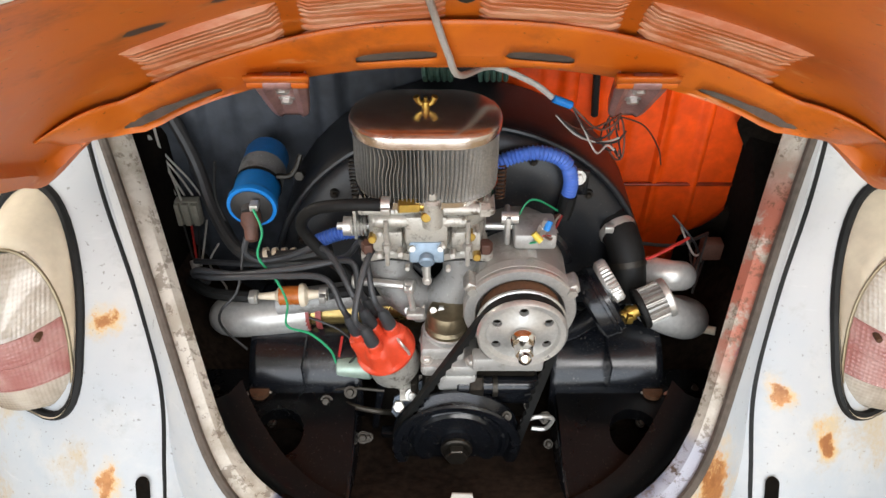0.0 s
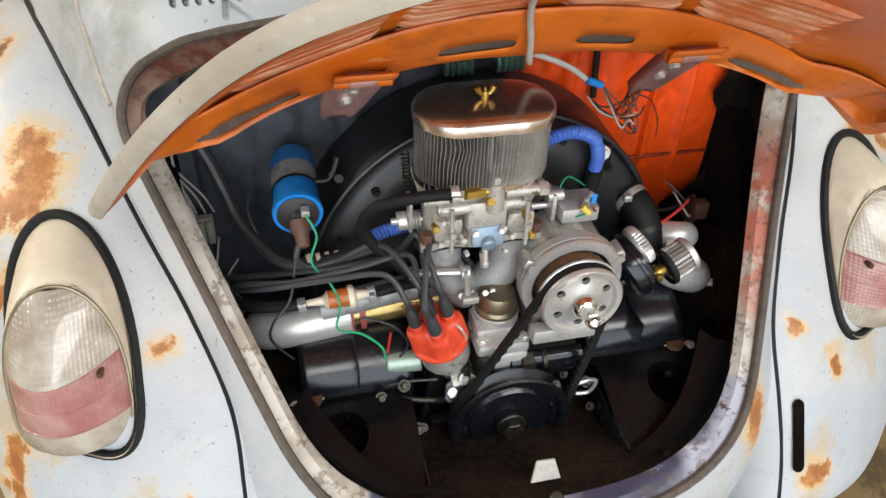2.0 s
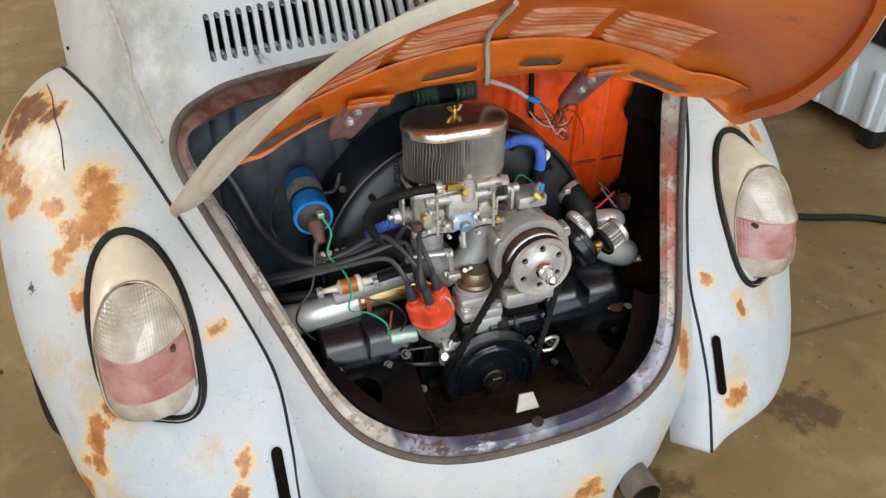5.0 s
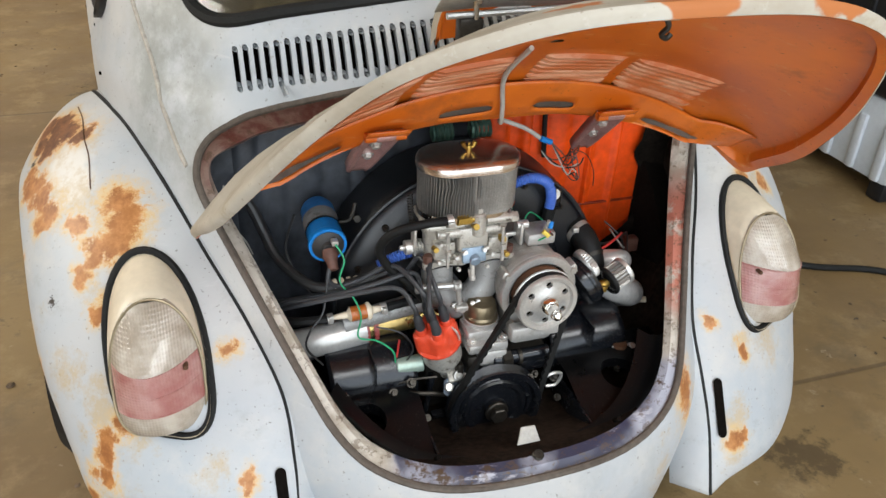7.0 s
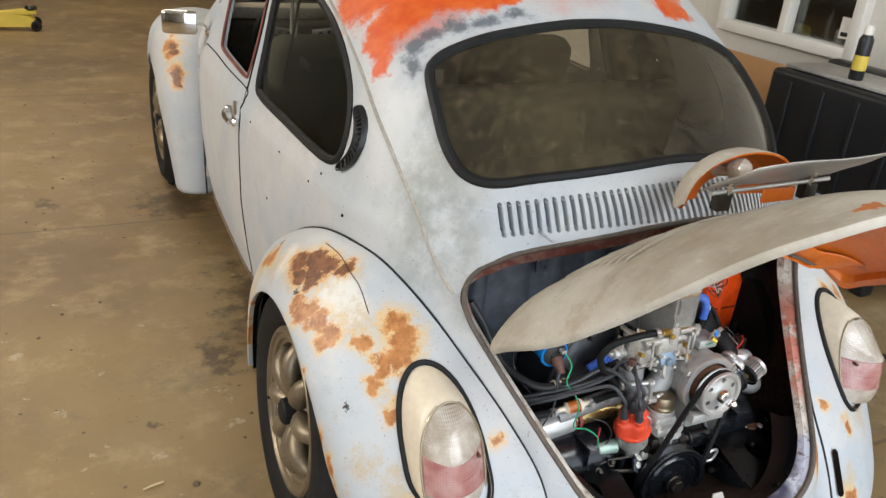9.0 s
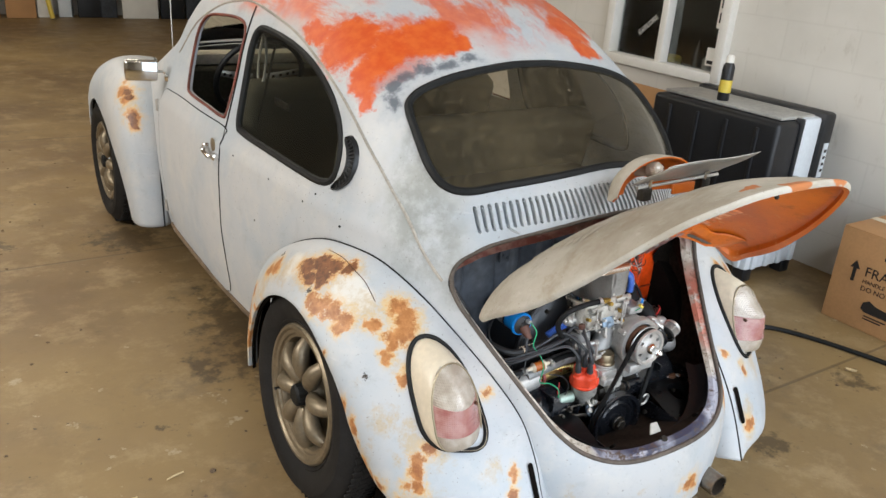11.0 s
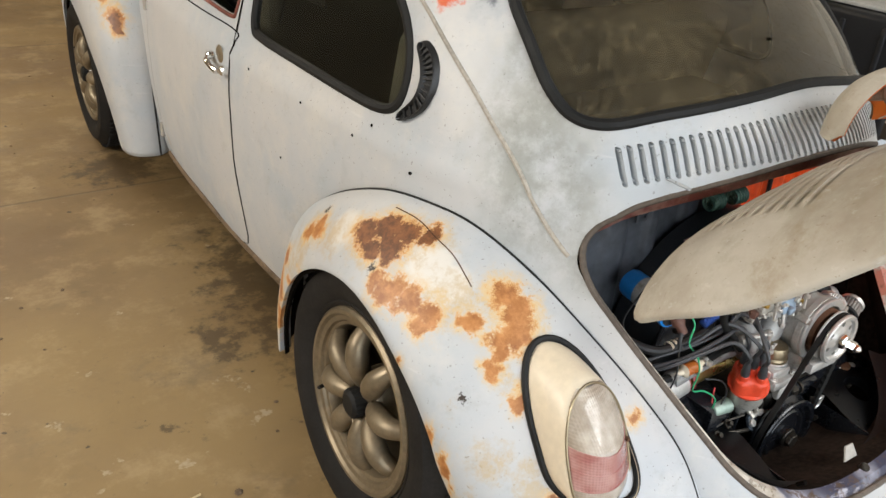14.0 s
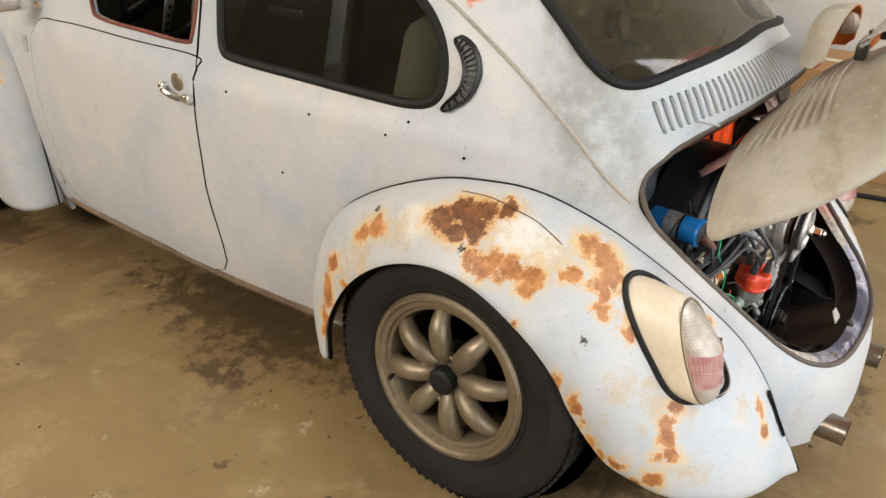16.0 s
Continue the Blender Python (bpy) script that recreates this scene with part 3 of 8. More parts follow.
def glass(name, dirt, tint, specks=0.7):
    m = Mat(name, 0.08, 0, tint)
    m.b.inputs["Transmission Weight"].default_value = 1.0
    m.b.inputs["IOR"].default_value = 1.05
    clear = m.node("ShaderNodeBsdfTransparent")
    clear.inputs[0].default_value = tint
    gl = m.node("ShaderNodeBsdfGlossy", Roughness=0.06)
    dust = m.node("ShaderNodeBsdfDiffuse")
    dust.inputs[0].default_value = srgb("9a8a68")
    fr = m.node("ShaderNodeFresnel", IOR=1.5)
    a = m.node("ShaderNodeMixShader")
    m.link(fr.outputs[0], a.inputs[0])
    m.link(clear.outputs[0], a.inputs[1])
    m.link(gl.outputs[0], a.inputs[2])
    b = m.node("ShaderNodeMixShader")
    film = m.math("MULTIPLY", m.ramp(m.noise(3.2, 5, 0.6, (1, 1, 0.6)), 0.25, 0.8), 0.35)
    runs = m.math("MULTIPLY", m.ramp(m.noise(46, 5, 0.7, (1, 1, 0.22)), 0.42, 0.78), 0.45)
    spots = m.math("MULTIPLY", m.ramp(m.noise(150, 4, 0.7, (1, 1, 0.6)), 0.60, 0.70), specks)
    f = m.math("MULTIPLY", m.math("ADD", m.math("ADD", film, runs), spots), dirt)
    m.link(f, b.inputs[0])
    m.link(a.outputs[0], b.inputs[1])
    m.link(dust.outputs[0], b.inputs[2])
    m.link(b.outputs[0], m.t.nodes["Material Output"].inputs[0])
    return m.m


M_GLASS_DUSTY = glass("dusty_glass", 0.33, (0.60, 0.56, 0.48, 1), 1.2)
M_GLASS_CLEAR = glass("window_glass", 0.02, (0.8, 0.82, 0.8, 1))
M_GLASS = glass("side_glass", 0.03, (0.74, 0.79, 0.72, 1), 0.0)


# ---- mesh kit ----
class Geo:
    """Vertices and faces gathered for one mesh."""

    def __init__(self):
        self.v, self.f, self.mi = [], [], []

    def add(self, vs, fs, mi=0):
        o = len(self.v)
        self.v += [tuple(p) for p in vs]
        self.f += [tuple(i + o for i in f) for f in fs]
        self.mi += [mi] * len(fs)
        return self

    def moved(self, m):
        self.v = [tuple(m @ Vector(p)) for p in self.v]
        return self

    def join(self, g, m=None):
        return self.add([m @ Vector(p) for p in g.v] if m else g.v, g.f)

    def box(self, cx, cy, cz, sx, sy, sz, bevel=0.0, m=None, segs=2):
        bm = bmesh.new()
        bmesh.ops.create_cube(bm, size=1)
        for w in bm.verts:
            w.co = Vector((w.co.x * sx, w.co.y * sy, w.co.z * sz))
        if bevel:
            bmesh.ops.bevel(bm, geom=bm.edges[:], offset=min(bevel, 0.45 * min(sx, sy, sz)), segments=segs, affect="EDGES", profile=0.5)
        t = Matrix.Translation((cx, cy, cz))
        if m:
            t = t @ m
        bm.verts.index_update()
        self.add([t @ w.co for w in bm.verts], [[w.index for w in f.verts] for f in bm.faces])
        bm.free()
        return self

    def lathe(self, prof, n=32, axis=(0, 0, 1), at=(0, 0, 0), closed=False, sx=1.0, sy=1.0, a0=0.0, a1=2 * math.pi):
        """prof: (radius, height) pairs turned round the axis."""
        q = Vector((0, 0, 1)).rotation_difference(Vector(axis).normalized()).to_matrix()
        full = abs(a1 - a0 - 2 * math.pi) < 1e-6
        k = n if full else n + 1
        vs, fs = [], []
        for i in range(k):
            a = a0 + (a1 - a0) * i / n
            for r, h in prof:
                vs.append(Vector(at) + q @ Vector((r * math.cos(a) * sx, r * math.sin(a) * sy, h)))
        c = len(prof)
        for i in range(n):
            j = (i + 1) % k
            for p in range(c if closed else c - 1):
                p2 = (p + 1) % c
                fs.append((i * c + p, j * c + p, j * c + p2, i * c + p2))
        return self.add(vs, fs)

    def rod(self, a, b, r, n=16, r2=None, bevel=0.0):
        a, b = Vector(a), Vector(b)
        h, r2 = (b - a).length, r if r2 is None else r2
        e = min(bevel, r * 0.5, h * 0.4)
        prof = [(0.0001, 0), (r - e, 0), (r, e), (r2, h - e), (r2 - e, h), (0.0001, h)] if e else [(0.0001, 0), (r, 0), (r, 0.0001), (r2, h - 0.0001), (r2, h), (0.0001, h)]
        return self.lathe(prof, n, b - a, a)

    def tube(self, pts, r, n=8, closed=False, rfun=None):
        """A round bar swept along points."""
        pts = [Vector(p) for p in pts]
        k = len(pts)
        vs, fs = [], []
        ref = None
        for i, p in enumerate(pts):
            d = (pts[(i + 1) % k] - pts[i - 1]) if closed else (pts[min(i + 1, k - 1)] - pts[max(i - 1, 0)])
            d = d.normalized() if d.length else Vector((0, 0, 1))
            if ref is None:
                ref = d.orthogonal().normalized()
            ref = (ref - d * ref.dot(d))
            ref = ref.normalized() if ref.length > 1e-6 else d.orthogonal().normalized()
            side = d.cross(ref)
            rr = rfun(i / max(1, k - 1)) * r if rfun else r
            for j in range(n):
                a = 2 * math.pi * j / n
                vs.append(p + (ref * math.cos(a) + side * math.sin(a)) * rr)
        for i in range(k if closed else k - 1):
            i2 = (i + 1) % k
            for j in range(n):
                j2 = (j + 1) % n
                fs.append((i * n + j, i * n + j2, i2 * n + j2, i2 * n + j))
        if not closed:
            fs.append(tuple(range(n - 1, -1, -1)))
            fs.append(tuple((k - 1) * n + j for j in range(n)))
        return self.add(vs, fs)

    def grid(self, rows, wrap=False):
        c = len(rows[0])
        fs = []
        for i in range(len(rows) - 1):
            for j in range(c if wrap else c - 1):
                j2 = (j + 1) % c
                fs.append((i * c + j, i * c + j2, (i + 1) * c + j2, (i + 1) * c + j))
        return self.add([p for r in rows for p in r], fs)

    def plate(self, outline, thick, m=None):
        """A flat plate from a 2D outline, from z=0 up to thick."""
        k = len(outline)
        vs = [Vector((x, y, 0)) for x, y in outline] + [Vector((x, y, thick)) for x, y in outline]
        fs = [tuple(range(k - 1, -1, -1)), tuple(range(k, 2 * k))] + [(i, (i + 1) % k, k + (i + 1) % k, k + i) for i in range(k)]
        return self.add([m @ p for p in vs] if m else vs, fs)

    def mesh(self, name, angle=35):
        me = bpy.data.meshes.new(name)
        me.from_pydata(self.v, [], self.f)
        if any(self.mi):
            me.polygons.foreach_set("material_index", self.mi)
        bm = bmesh.new()
        bm.from_mesh(me)
        bmesh.ops.remove_doubles(bm, verts=bm.verts, dist=1e-5)
        bmesh.ops.recalc_face_normals(bm, faces=bm.faces)
        bm.to_mesh(me)
        bm.free()
        me.shade_smooth()
        me.set_sharp_from_angle(angle=radians(angle))
        return me


def part(name, geo, mat, parent=None, label="", angle=35):
    """Links the gathered geometry as one mesh object under a thing or a part."""
    ob = new(name, geo.mesh(name, angle))
    for m in (mat if isinstance(mat, (list, tuple)) else [mat]):
        ob.data.materials.append(m)
    if parent:
        ob.parent = parent
    return tagged(ob, label) if label else ob


def thing(name, label, category, group="", at=(0, 0, 0)):
    ob = new(name)
    ob.location = at
    ob.empty_display_size = 0.05
    return tagged(ob, label, category, group)


def smooth(pts, n, closed=False):
    """Catmull-Rom through the points, n samples a span."""
    pts = [Vector(p) for p in pts]
    k, out = len(pts), []
    for i in range(k if closed else k - 1):
        g = (lambda j: pts[j % k]) if closed else (lambda j: pts[max(0, min(k - 1, j))])
        p0, p1, p2, p3 = g(i - 1), g(i), g(i + 1), g(i + 2)
        for s in range(n):
            t = s / n
            out.append(0.5 * ((2 * p1) + (p2 - p0) * t + (2 * p0 - 5 * p1 + 4 * p2 - p3) * t * t + (3 * p1 - p0 - 3 * p2 + p3) * t ** 3))
    if not closed:
        out.append(pts[-1])
    return out


def lerp_table(tab, v):
    """Smooth interpolation in rows whose first entry is the key."""
    if v <= tab[0][0]:
        return tab[0][1:]
    for i in range(len(tab) - 1):
        a, b = tab[i], tab[i + 1]
        if v <= b[0]:
            t = (v - a[0]) / (b[0] - a[0])
            out = []
            for c in range(1, len(a)):
                p0, p3 = tab[max(0, i - 1)], tab[min(len(tab) - 1, i + 2)]
                h = b[0] - a[0]
                m0 = (b[c] - p0[c]) / (b[0] - p0[0]) * h if i else (b[c] - a[c])
                m1 = (p3[c] - a[c]) / (p3[0] - a[0]) * h if i < len(tab) - 2 else (b[c] - a[c])
                out.append((2 * t ** 3 - 3 * t ** 2 + 1) * a[c] + (t ** 3 - 2 * t ** 2 + t) * m0 + (3 * t ** 2 - 2 * t ** 3) * b[c] + (t ** 3 - t ** 2) * m1)
            return out
    return tab[-1][1:]


# ---- the garage ----
def setting(name, geo, mat, label, category):
    return tagged(part(name, geo, mat, None), label, category, kind="structure")


X0, X1, Y0, Y1, ZC = -7.0, 2.35, -3.6, 11.0, 3.2
setting("floor", Geo().box((X0 + X1) / 2, (Y0 + Y1) / 2 - 2, -0.1, X1 - X0 + 4, Y1 - Y0 + 8, 0.2), M_FLOOR, "stained tan concrete garage floor with oil marks", "floor")
setting("ceiling", Geo().box((X0 + X1) / 2, (Y0 + Y1) / 2, ZC + 0.1, X1 - X0 + 0.6, Y1 - Y0 + 0.6, 0.2), M_CEIL, "plain off-white garage ceiling", "ceiling")
setting("wall_north", Geo().box((X0 + X1) / 2, Y1 + 0.1, ZC / 2, X1 - X0, 0.2, ZC), M_WALL, "pale far wall of the garage", "wall")
setting("wall_west", Geo().box(X0 - 0.1, (Y0 + Y1) / 2, ZC / 2, 0.2, Y1 - Y0 + 0.4, ZC), M_WALL, "plain pale garage side wall", "wall")
g = Geo().box((X0 + -3.2) / 2, Y0 - 0.1, ZC / 2, -3.2 - X0, 0.2, ZC).box((2.0 + X1) / 2, Y0 - 0.1, ZC / 2, X1 - 2.0, 0.2, ZC).box(-0.6, Y0 - 0.1, 3.0, 5.2, 0.2, 0.4)
setting("wall_south", g, M_WALL, "garage front wall round the open vehicle door", "wall")
g = Geo().box(X1 + 0.1, (Y0 + 1.17) / 2, ZC / 2, 0.2, 1.17 - Y0, ZC).box(X1 + 0.1, (2.1 + Y1) / 2, ZC / 2, 0.2, Y1 - 2.1, ZC)
g.box(X1 + 0.1, 1.635, 0.4, 0.2, 0.93, 0.8).box(X1 + 0.1, 1.635, (1.75 + ZC) / 2, 0.2, 0.93, ZC - 1.75)
setting("wall_east", g, M_WALL, "pale painted block wall with faint joints", "wall")

# ---- the car's shell as functions ----
#        z     y_rear  half_width  y_front  rear_cap  rear_power
SHELL = [
    (0.14, -0.690, 0.590, 2.80, 0.45, 2.60),
    (0.25, -0.685, 0.618, 2.90, 0.45, 2.80),
    (0.33, -0.668, 0.632, 2.92, 0.45, 2.85),
    (0.42, -0.645, 0.640, 2.92, 0.45, 2.35),
    (0.50, -0.610, 0.645, 2.88, 0.45, 2.15),
    (0.58, -0.557, 0.646, 2.83, 0.45, 2.20),
    (0.65, -0.506, 0.646, 2.77, 0.45, 2.35),
    (0.70, -0.478, 0.645, 2.70, 0.45, 2.37),
    (0.76, -0.440, 0.640, 2.62, 0.45, 2.25),
    (0.778, -0.437, 0.640, 2.58, 0.45, 2.18),
    (0.790, -0.435, 0.632, 2.55, 0.45, 2.12),
    (0.82, -0.425, 0.622, 2.48, 0.45, 2.00),
    (0.90, -0.385, 0.598, 2.22, 0.45, 2.00),
    (1.00, -0.260, 0.570, 1.98, 0.46, 2.40),
    (1.10, -0.070, 0.545, 1.88, 0.48, 3.00),
    (1.20, 0.080, 0.510, 1.76, 0.50, 2.80),
    (1.28, 0.205, 0.462, 1.65, 0.52, 2.50),
    (1.34, 0.340, 0.400, 1.54, 0.50, 2.30),
    (1.385, 0.500, 0.310, 1.42, 0.40, 2.10),
    (1.412, 0.680, 0.205, 1.30, 0.28, 2.00),
    (1.424, 0.860, 0.100, 1.18, 0.14, 2.00)]
# the engine lid, pressed flatter across its top than the body round it
LID_SHELL = [(0.65, -0.506, 0.646, 2.77, 0.45, 2.35), (0.70, -0.465, 0.645, 2.70, 0.45, 2.50), (0.76, -0.397, 0.640, 2.62, 0.45, 2.75), (0.82, -0.320, 0.622, 2.48, 0.45, 3.60)]
LID_SHELL = [r for r in SHELL if r[0] < 0.65] + LID_SHELL
TAPER = [(-0.70, 0.635), (-0.50, 0.68), (-0.30, 0.747), (-0.20, 0.785), (-0.10, 0.832), (0.06, 0.905), (0.45, 0.965), (0.83, 1.0), (1.3, 1.0), (1.7, 0.97), (2.1, 0.86), (2.5, 0.70), (2.95, 0.50)]


def taper(y):
    return lerp_table(TAPER, y)[0]


def shell_rear(x, z, inset=0.0, table=SHELL):
    """y of the shell's back at x, z."""
    yr, w, _, cap, p = lerp_table(table, z)
    y = yr
    for _ in range(4):
        q = min(0.999, abs(x) / (w * taper(y)))
        y = yr + cap - cap * (1 - q ** p) ** (1 / p)
    return y + inset


def shell_side(y, z, inset=0.0):
    """Half the shell's width at y, z."""
    yr, w, yf, cap, p = lerp_table(SHELL, z)
    t = taper(y)
    q = 0.0
    if y < yr + cap:
        q = min(1.0, (yr + cap - y) / cap)
    elif y > yf - 0.5:
        p, q = 2.2, min(1.0, (y - yf + 0.5) / 0.5)
    return w * t * (1 - q ** p) ** (1 / p) - inset


def shell_front(x, z):
    """y of the shell's nose side at x, z."""
    lo, hi = 0.6, lerp_table(SHELL, z)[2]
    for _ in range(24):
        mid = (lo + hi) / 2
        lo, hi = (mid, hi) if shell_side(mid, z) > abs(x) else (lo, mid)
    return lo


def shell_ring(z, side=22, cap_n=18):
    yr, w, yf, cap, p = lerp_table(SHELL, z)
    fc = min(0.5, (yf - yr) * 0.35)
    half = []
    for i in range(cap_n):
        a = math.pi / 2 * i / cap_n
        y = yr + cap - cap * math.cos(a) ** (2 / p)
        half.append((w * taper(y) * math.sin(a) ** (2 / p), y))
    ya, yb = yr + cap, yf - fc
    for i in range(side):
        y = ya + (yb - ya) * i / side
        half.append((w * taper(y), y))
    for i in range(cap_n + 1):
        a = math.pi / 2 * i / cap_n
        y = yb + fc * math.sin(a) ** (2 / 2.2)
        half.append((w * taper(y) * math.cos(a) ** (2 / 2.2), y))
    return [(-x, y, z) for x, y in half] + [(x, y, z) for x, y in half[-2:0:-1]]


def cut(geo, cutters, name):
    """The geometry less the cutters, as a mesh."""
    a = new(name, geo.mesh(name))
    a.data.materials.append(None)
    a.data.materials.append(None)
    b = new("cutter", cutters.mesh("cutter"))
    mod = a.modifiers.new("cut", "BOOLEAN")
    mod.object, mod.operation, mod.solver = b, "DIFFERENCE", "EXACT"
    mod.use_self = True
    me = bpy.data.meshes.new_from_object(a.evaluated_get(bpy.context.evaluated_depsgraph_get()))
    for o in (a, b):
        d = o.data
        bpy.data.objects.remove(o)
        bpy.data.meshes.remove(d)
    me.shade_smooth()
    me.set_sharp_from_angle(angle=radians(40))
    return me


def prism(poly, axis, lo, hi):
    """poly is (y, z) for axis x, (x, z) for axis y."""
    k = len(poly)
    f = (lambda p, d: (d, p[0], p[1])) if axis == "x" else (lambda p, d: (p[0], d, p[1]))
    g = Geo()
    g.add([f(p, lo) for p in poly] + [f(p, hi) for p in poly],
          [tuple(range(k)), tuple(range(2 * k - 1, k - 1, -1))] + [(i, k + i, k + (i + 1) % k, (i + 1) % k) for i in range(k)])
    return g


def loop2(pts, n=6):
    return [(p.x, p.y) for p in smooth([(a, b, 0) for a, b in pts], n, True)]


# outlines of the openings
_half = [(0, 0.318), (0.15, 0.326), (0.245, 0.353), (0.295, 0.392), (0.33, 0.45), (0.367, 0.52), (0.408, 0.60), (0.438, 0.665), (0.442, 0.705), (0.420, 0.745), (0.37, 0.785), (0.30, 0.815), (0.20, 0.847), (0.10, 0.870)]
OPENING = loop2(_half + [(0, 0.877)] + [(-x, z) for x, z in _half[:0:-1]], 5)
_half = [(0, 0.315), (0.13, 0.320), (0.22, 0.338), (0.288, 0.374), (0.343, 0.423), (0.387, 0.482), (0.418, 0.545), (0.441, 0.607), (0.456, 0.672), (0.462, 0.722), (0.44, 0.748), (0.36, 0.766), (0.18, 0.780)]
LID_EDGE = loop2(_half + [(0, 0.784)] + [(-x, z) for x, z in _half[:0:-1]], 5)
_half = [(0, 0.966), (0.15, 0.954), (0.28, 0.931), (0.365, 0.907), (0.405, 0.913), (0.424, 0.945), (0.428, 0.99), (0.420, 1.06), (0.400, 1.09), (0.35, 1.117), (0.26, 1.143), (0.12, 1.163)]
REAR_WIN = loop2(_half + [(0, 1.168)] + [(-x, z) for x, z in _half[:0:-1]], 5)
QUARTER = loop2([(0.755, 0.866), (0.70, 0.849), (0.488, 0.841), (0.319, 0.835), (0.197, 0.835), (0.145, 0.856), (0.137, 0.905), (0.155, 0.965), (0.201, 1.023), (0.274, 1.074), (0.379, 1.12), (0.518, 1.153), (0.659, 1.168), (0.760, 1.168), (0.793, 1.13), (0.79, 1.036), (0.776, 0.941)], 5)
DOORWIN = loop2([(0.892, 0.862), (0.866, 0.882), (0.861, 0.967), (0.861, 1.066), (0.872, 1.15), (0.95, 1.175), (1.12, 1.168), (1.255, 1.148), (1.318, 1.096), (1.328, 0.99), (1.30, 0.89), (1.25, 0.868), (1.062, 0.864)], 5)
SCREEN = loop2([(0, 0.915), (0.3, 0.915), (0.44, 0.93), (0.46, 1.0), (0.38, 1.24), (0.2, 1.275), (0, 1.28), (-0.2, 1.275), (-0.38, 1.24), (-0.46, 1.0), (-0.44, 0.93), (-0.3, 0.915)], 4)

car = thing("car", "old rounded saloon in sanded grey-white primer, engine lid open", "car")

levels = [0.14 + (1.30 - 0.14) * i / 60 for i in range(60)] + [1.30 + (1.424 - 1.30) * math.sin(math.pi / 2 * i / 16) for i in range(17)]
outer = [shell_ring(z) for z in levels]
g = Geo().grid(outer, wrap=True)
k = len(outer[0])
g.f.append(tuple(len(g.v) - k + i for i in range(k)))
g.mi.append(0)
shell = new("shell", g.mesh("shell"))
mod = shell.modifiers.new("s", "SOLIDIFY")
mod.thickness, mod.offset, mod.material_offset = 0.014, -1, 1
shell.data.materials.append(None)
shell.data.materials.append(None)
solid = bpy.data.meshes.new_from_object(shell.evaluated_get(bpy.context.evaluated_depsgraph_get()))
g = Geo().add([w.co for w in solid.vertices], [list(p.vertices) for p in solid.polygons])
g.mi = [p.material_index for p in solid.polygons]
bpy.data.objects.remove(shell)
c = prism(OPENING, "y", -1.2, -0.22)
c.join(prism(REAR_WIN, "y", -0.8, 0.45)).join(prism(SCREEN, "y", 1.35, 2.4))
for lo, hi in ((-1.0, -0.38), (0.38, 1.0)):
    c.join(prism(QUARTER, "x", lo, hi)).join(prism(DOORWIN, "x", lo, hi))
for sx in (-1, 1):
    for wy in (0.0, 2.4):
        c.rod((sx * 0.475, wy, 0.315), (sx * 0.95, wy, 0.315), 0.335, 32)
    # the body ends at the sill between the wheels
    c.box(sx * 0.66, 1.06, 0.09, 0.30, 1.34, 0.215)
# notches for the tail pipes
for px in (-0.178, 0.18):
    c.rod((px, -0.80, 0.155), (px, -0.55, 0.158), 0.038, 24)
# rear air grille: a row of slots that arches with the window above it
def slot_z(x):
    return 0.847 + 0.061 * (1 - (x / 0.362) ** 2)


for i in range(52):
    x = -0.362 + i * 0.724 / 51
    z0 = slot_z(x)
    y_ = shell_rear(x, z0)
    c.box(x, y_, z0, 0.0078, 0.12, 0.0525, 0.0)
    for z_ in (z0 - 0.026, z0 + 0.026):
        c.rod((x, y_ - 0.06, z_), (x, y_ + 0.06, z_), 0.00388, 10)
body_me = cut(g, c, "body")
body_me.materials.clear()
body_me.materials.append(M_BODY)
body_me.materials.append(M_INTERIOR)
body = new("body", body_me)
body.parent = car


def on_rear(poly, inset=0.0):
    return [(x, shell_rear(x, z) + inset, z) for x, z in poly]


def on_side(poly, s, inset=0.0):
    return [(s * shell_side(y, z, inset), y, z) for y, z in poly]


def fan(poly_fn, poly, n=6):
    """A curved pane inside an outline."""
    cx, cz = sum(p[0] for p in poly) / len(poly), sum(p[1] for p in poly) / len(poly)
    rows = [poly_fn([(cx + (a - cx) * t, cz + (b - cz) * t) for a, b in poly]) for t in [0.02 + 0.98 * i / n for i in range(n + 1)]]
    return Geo().grid(rows, wrap=True)


def window(name, outline, on, label, mat, r=0.013):
    w = part(name, fan(on, outline), mat, car, label)
    w.visible_shadow = False
    part("rubber_seal", Geo().tube(on(outline), r, 8, True), M_RUBBER, w, "weathered black rubber seal")
    return w


window("rear_window", REAR_WIN, lambda p: on_rear(p, 0.004), "dusty curved rear window", M_GLASS_DUSTY, 0.011)
window("windscreen", SCREEN, lambda p: [(x, shell_front(x, z) - 0.004, z) for x, z in p], "dusty windscreen", M_GLASS, 0.012)
for s in (-1, 1):
    window("quarter_window", QUARTER, lambda p: on_side(p, s, 0.004), "dark rear side window", M_GLASS, 0.0115)

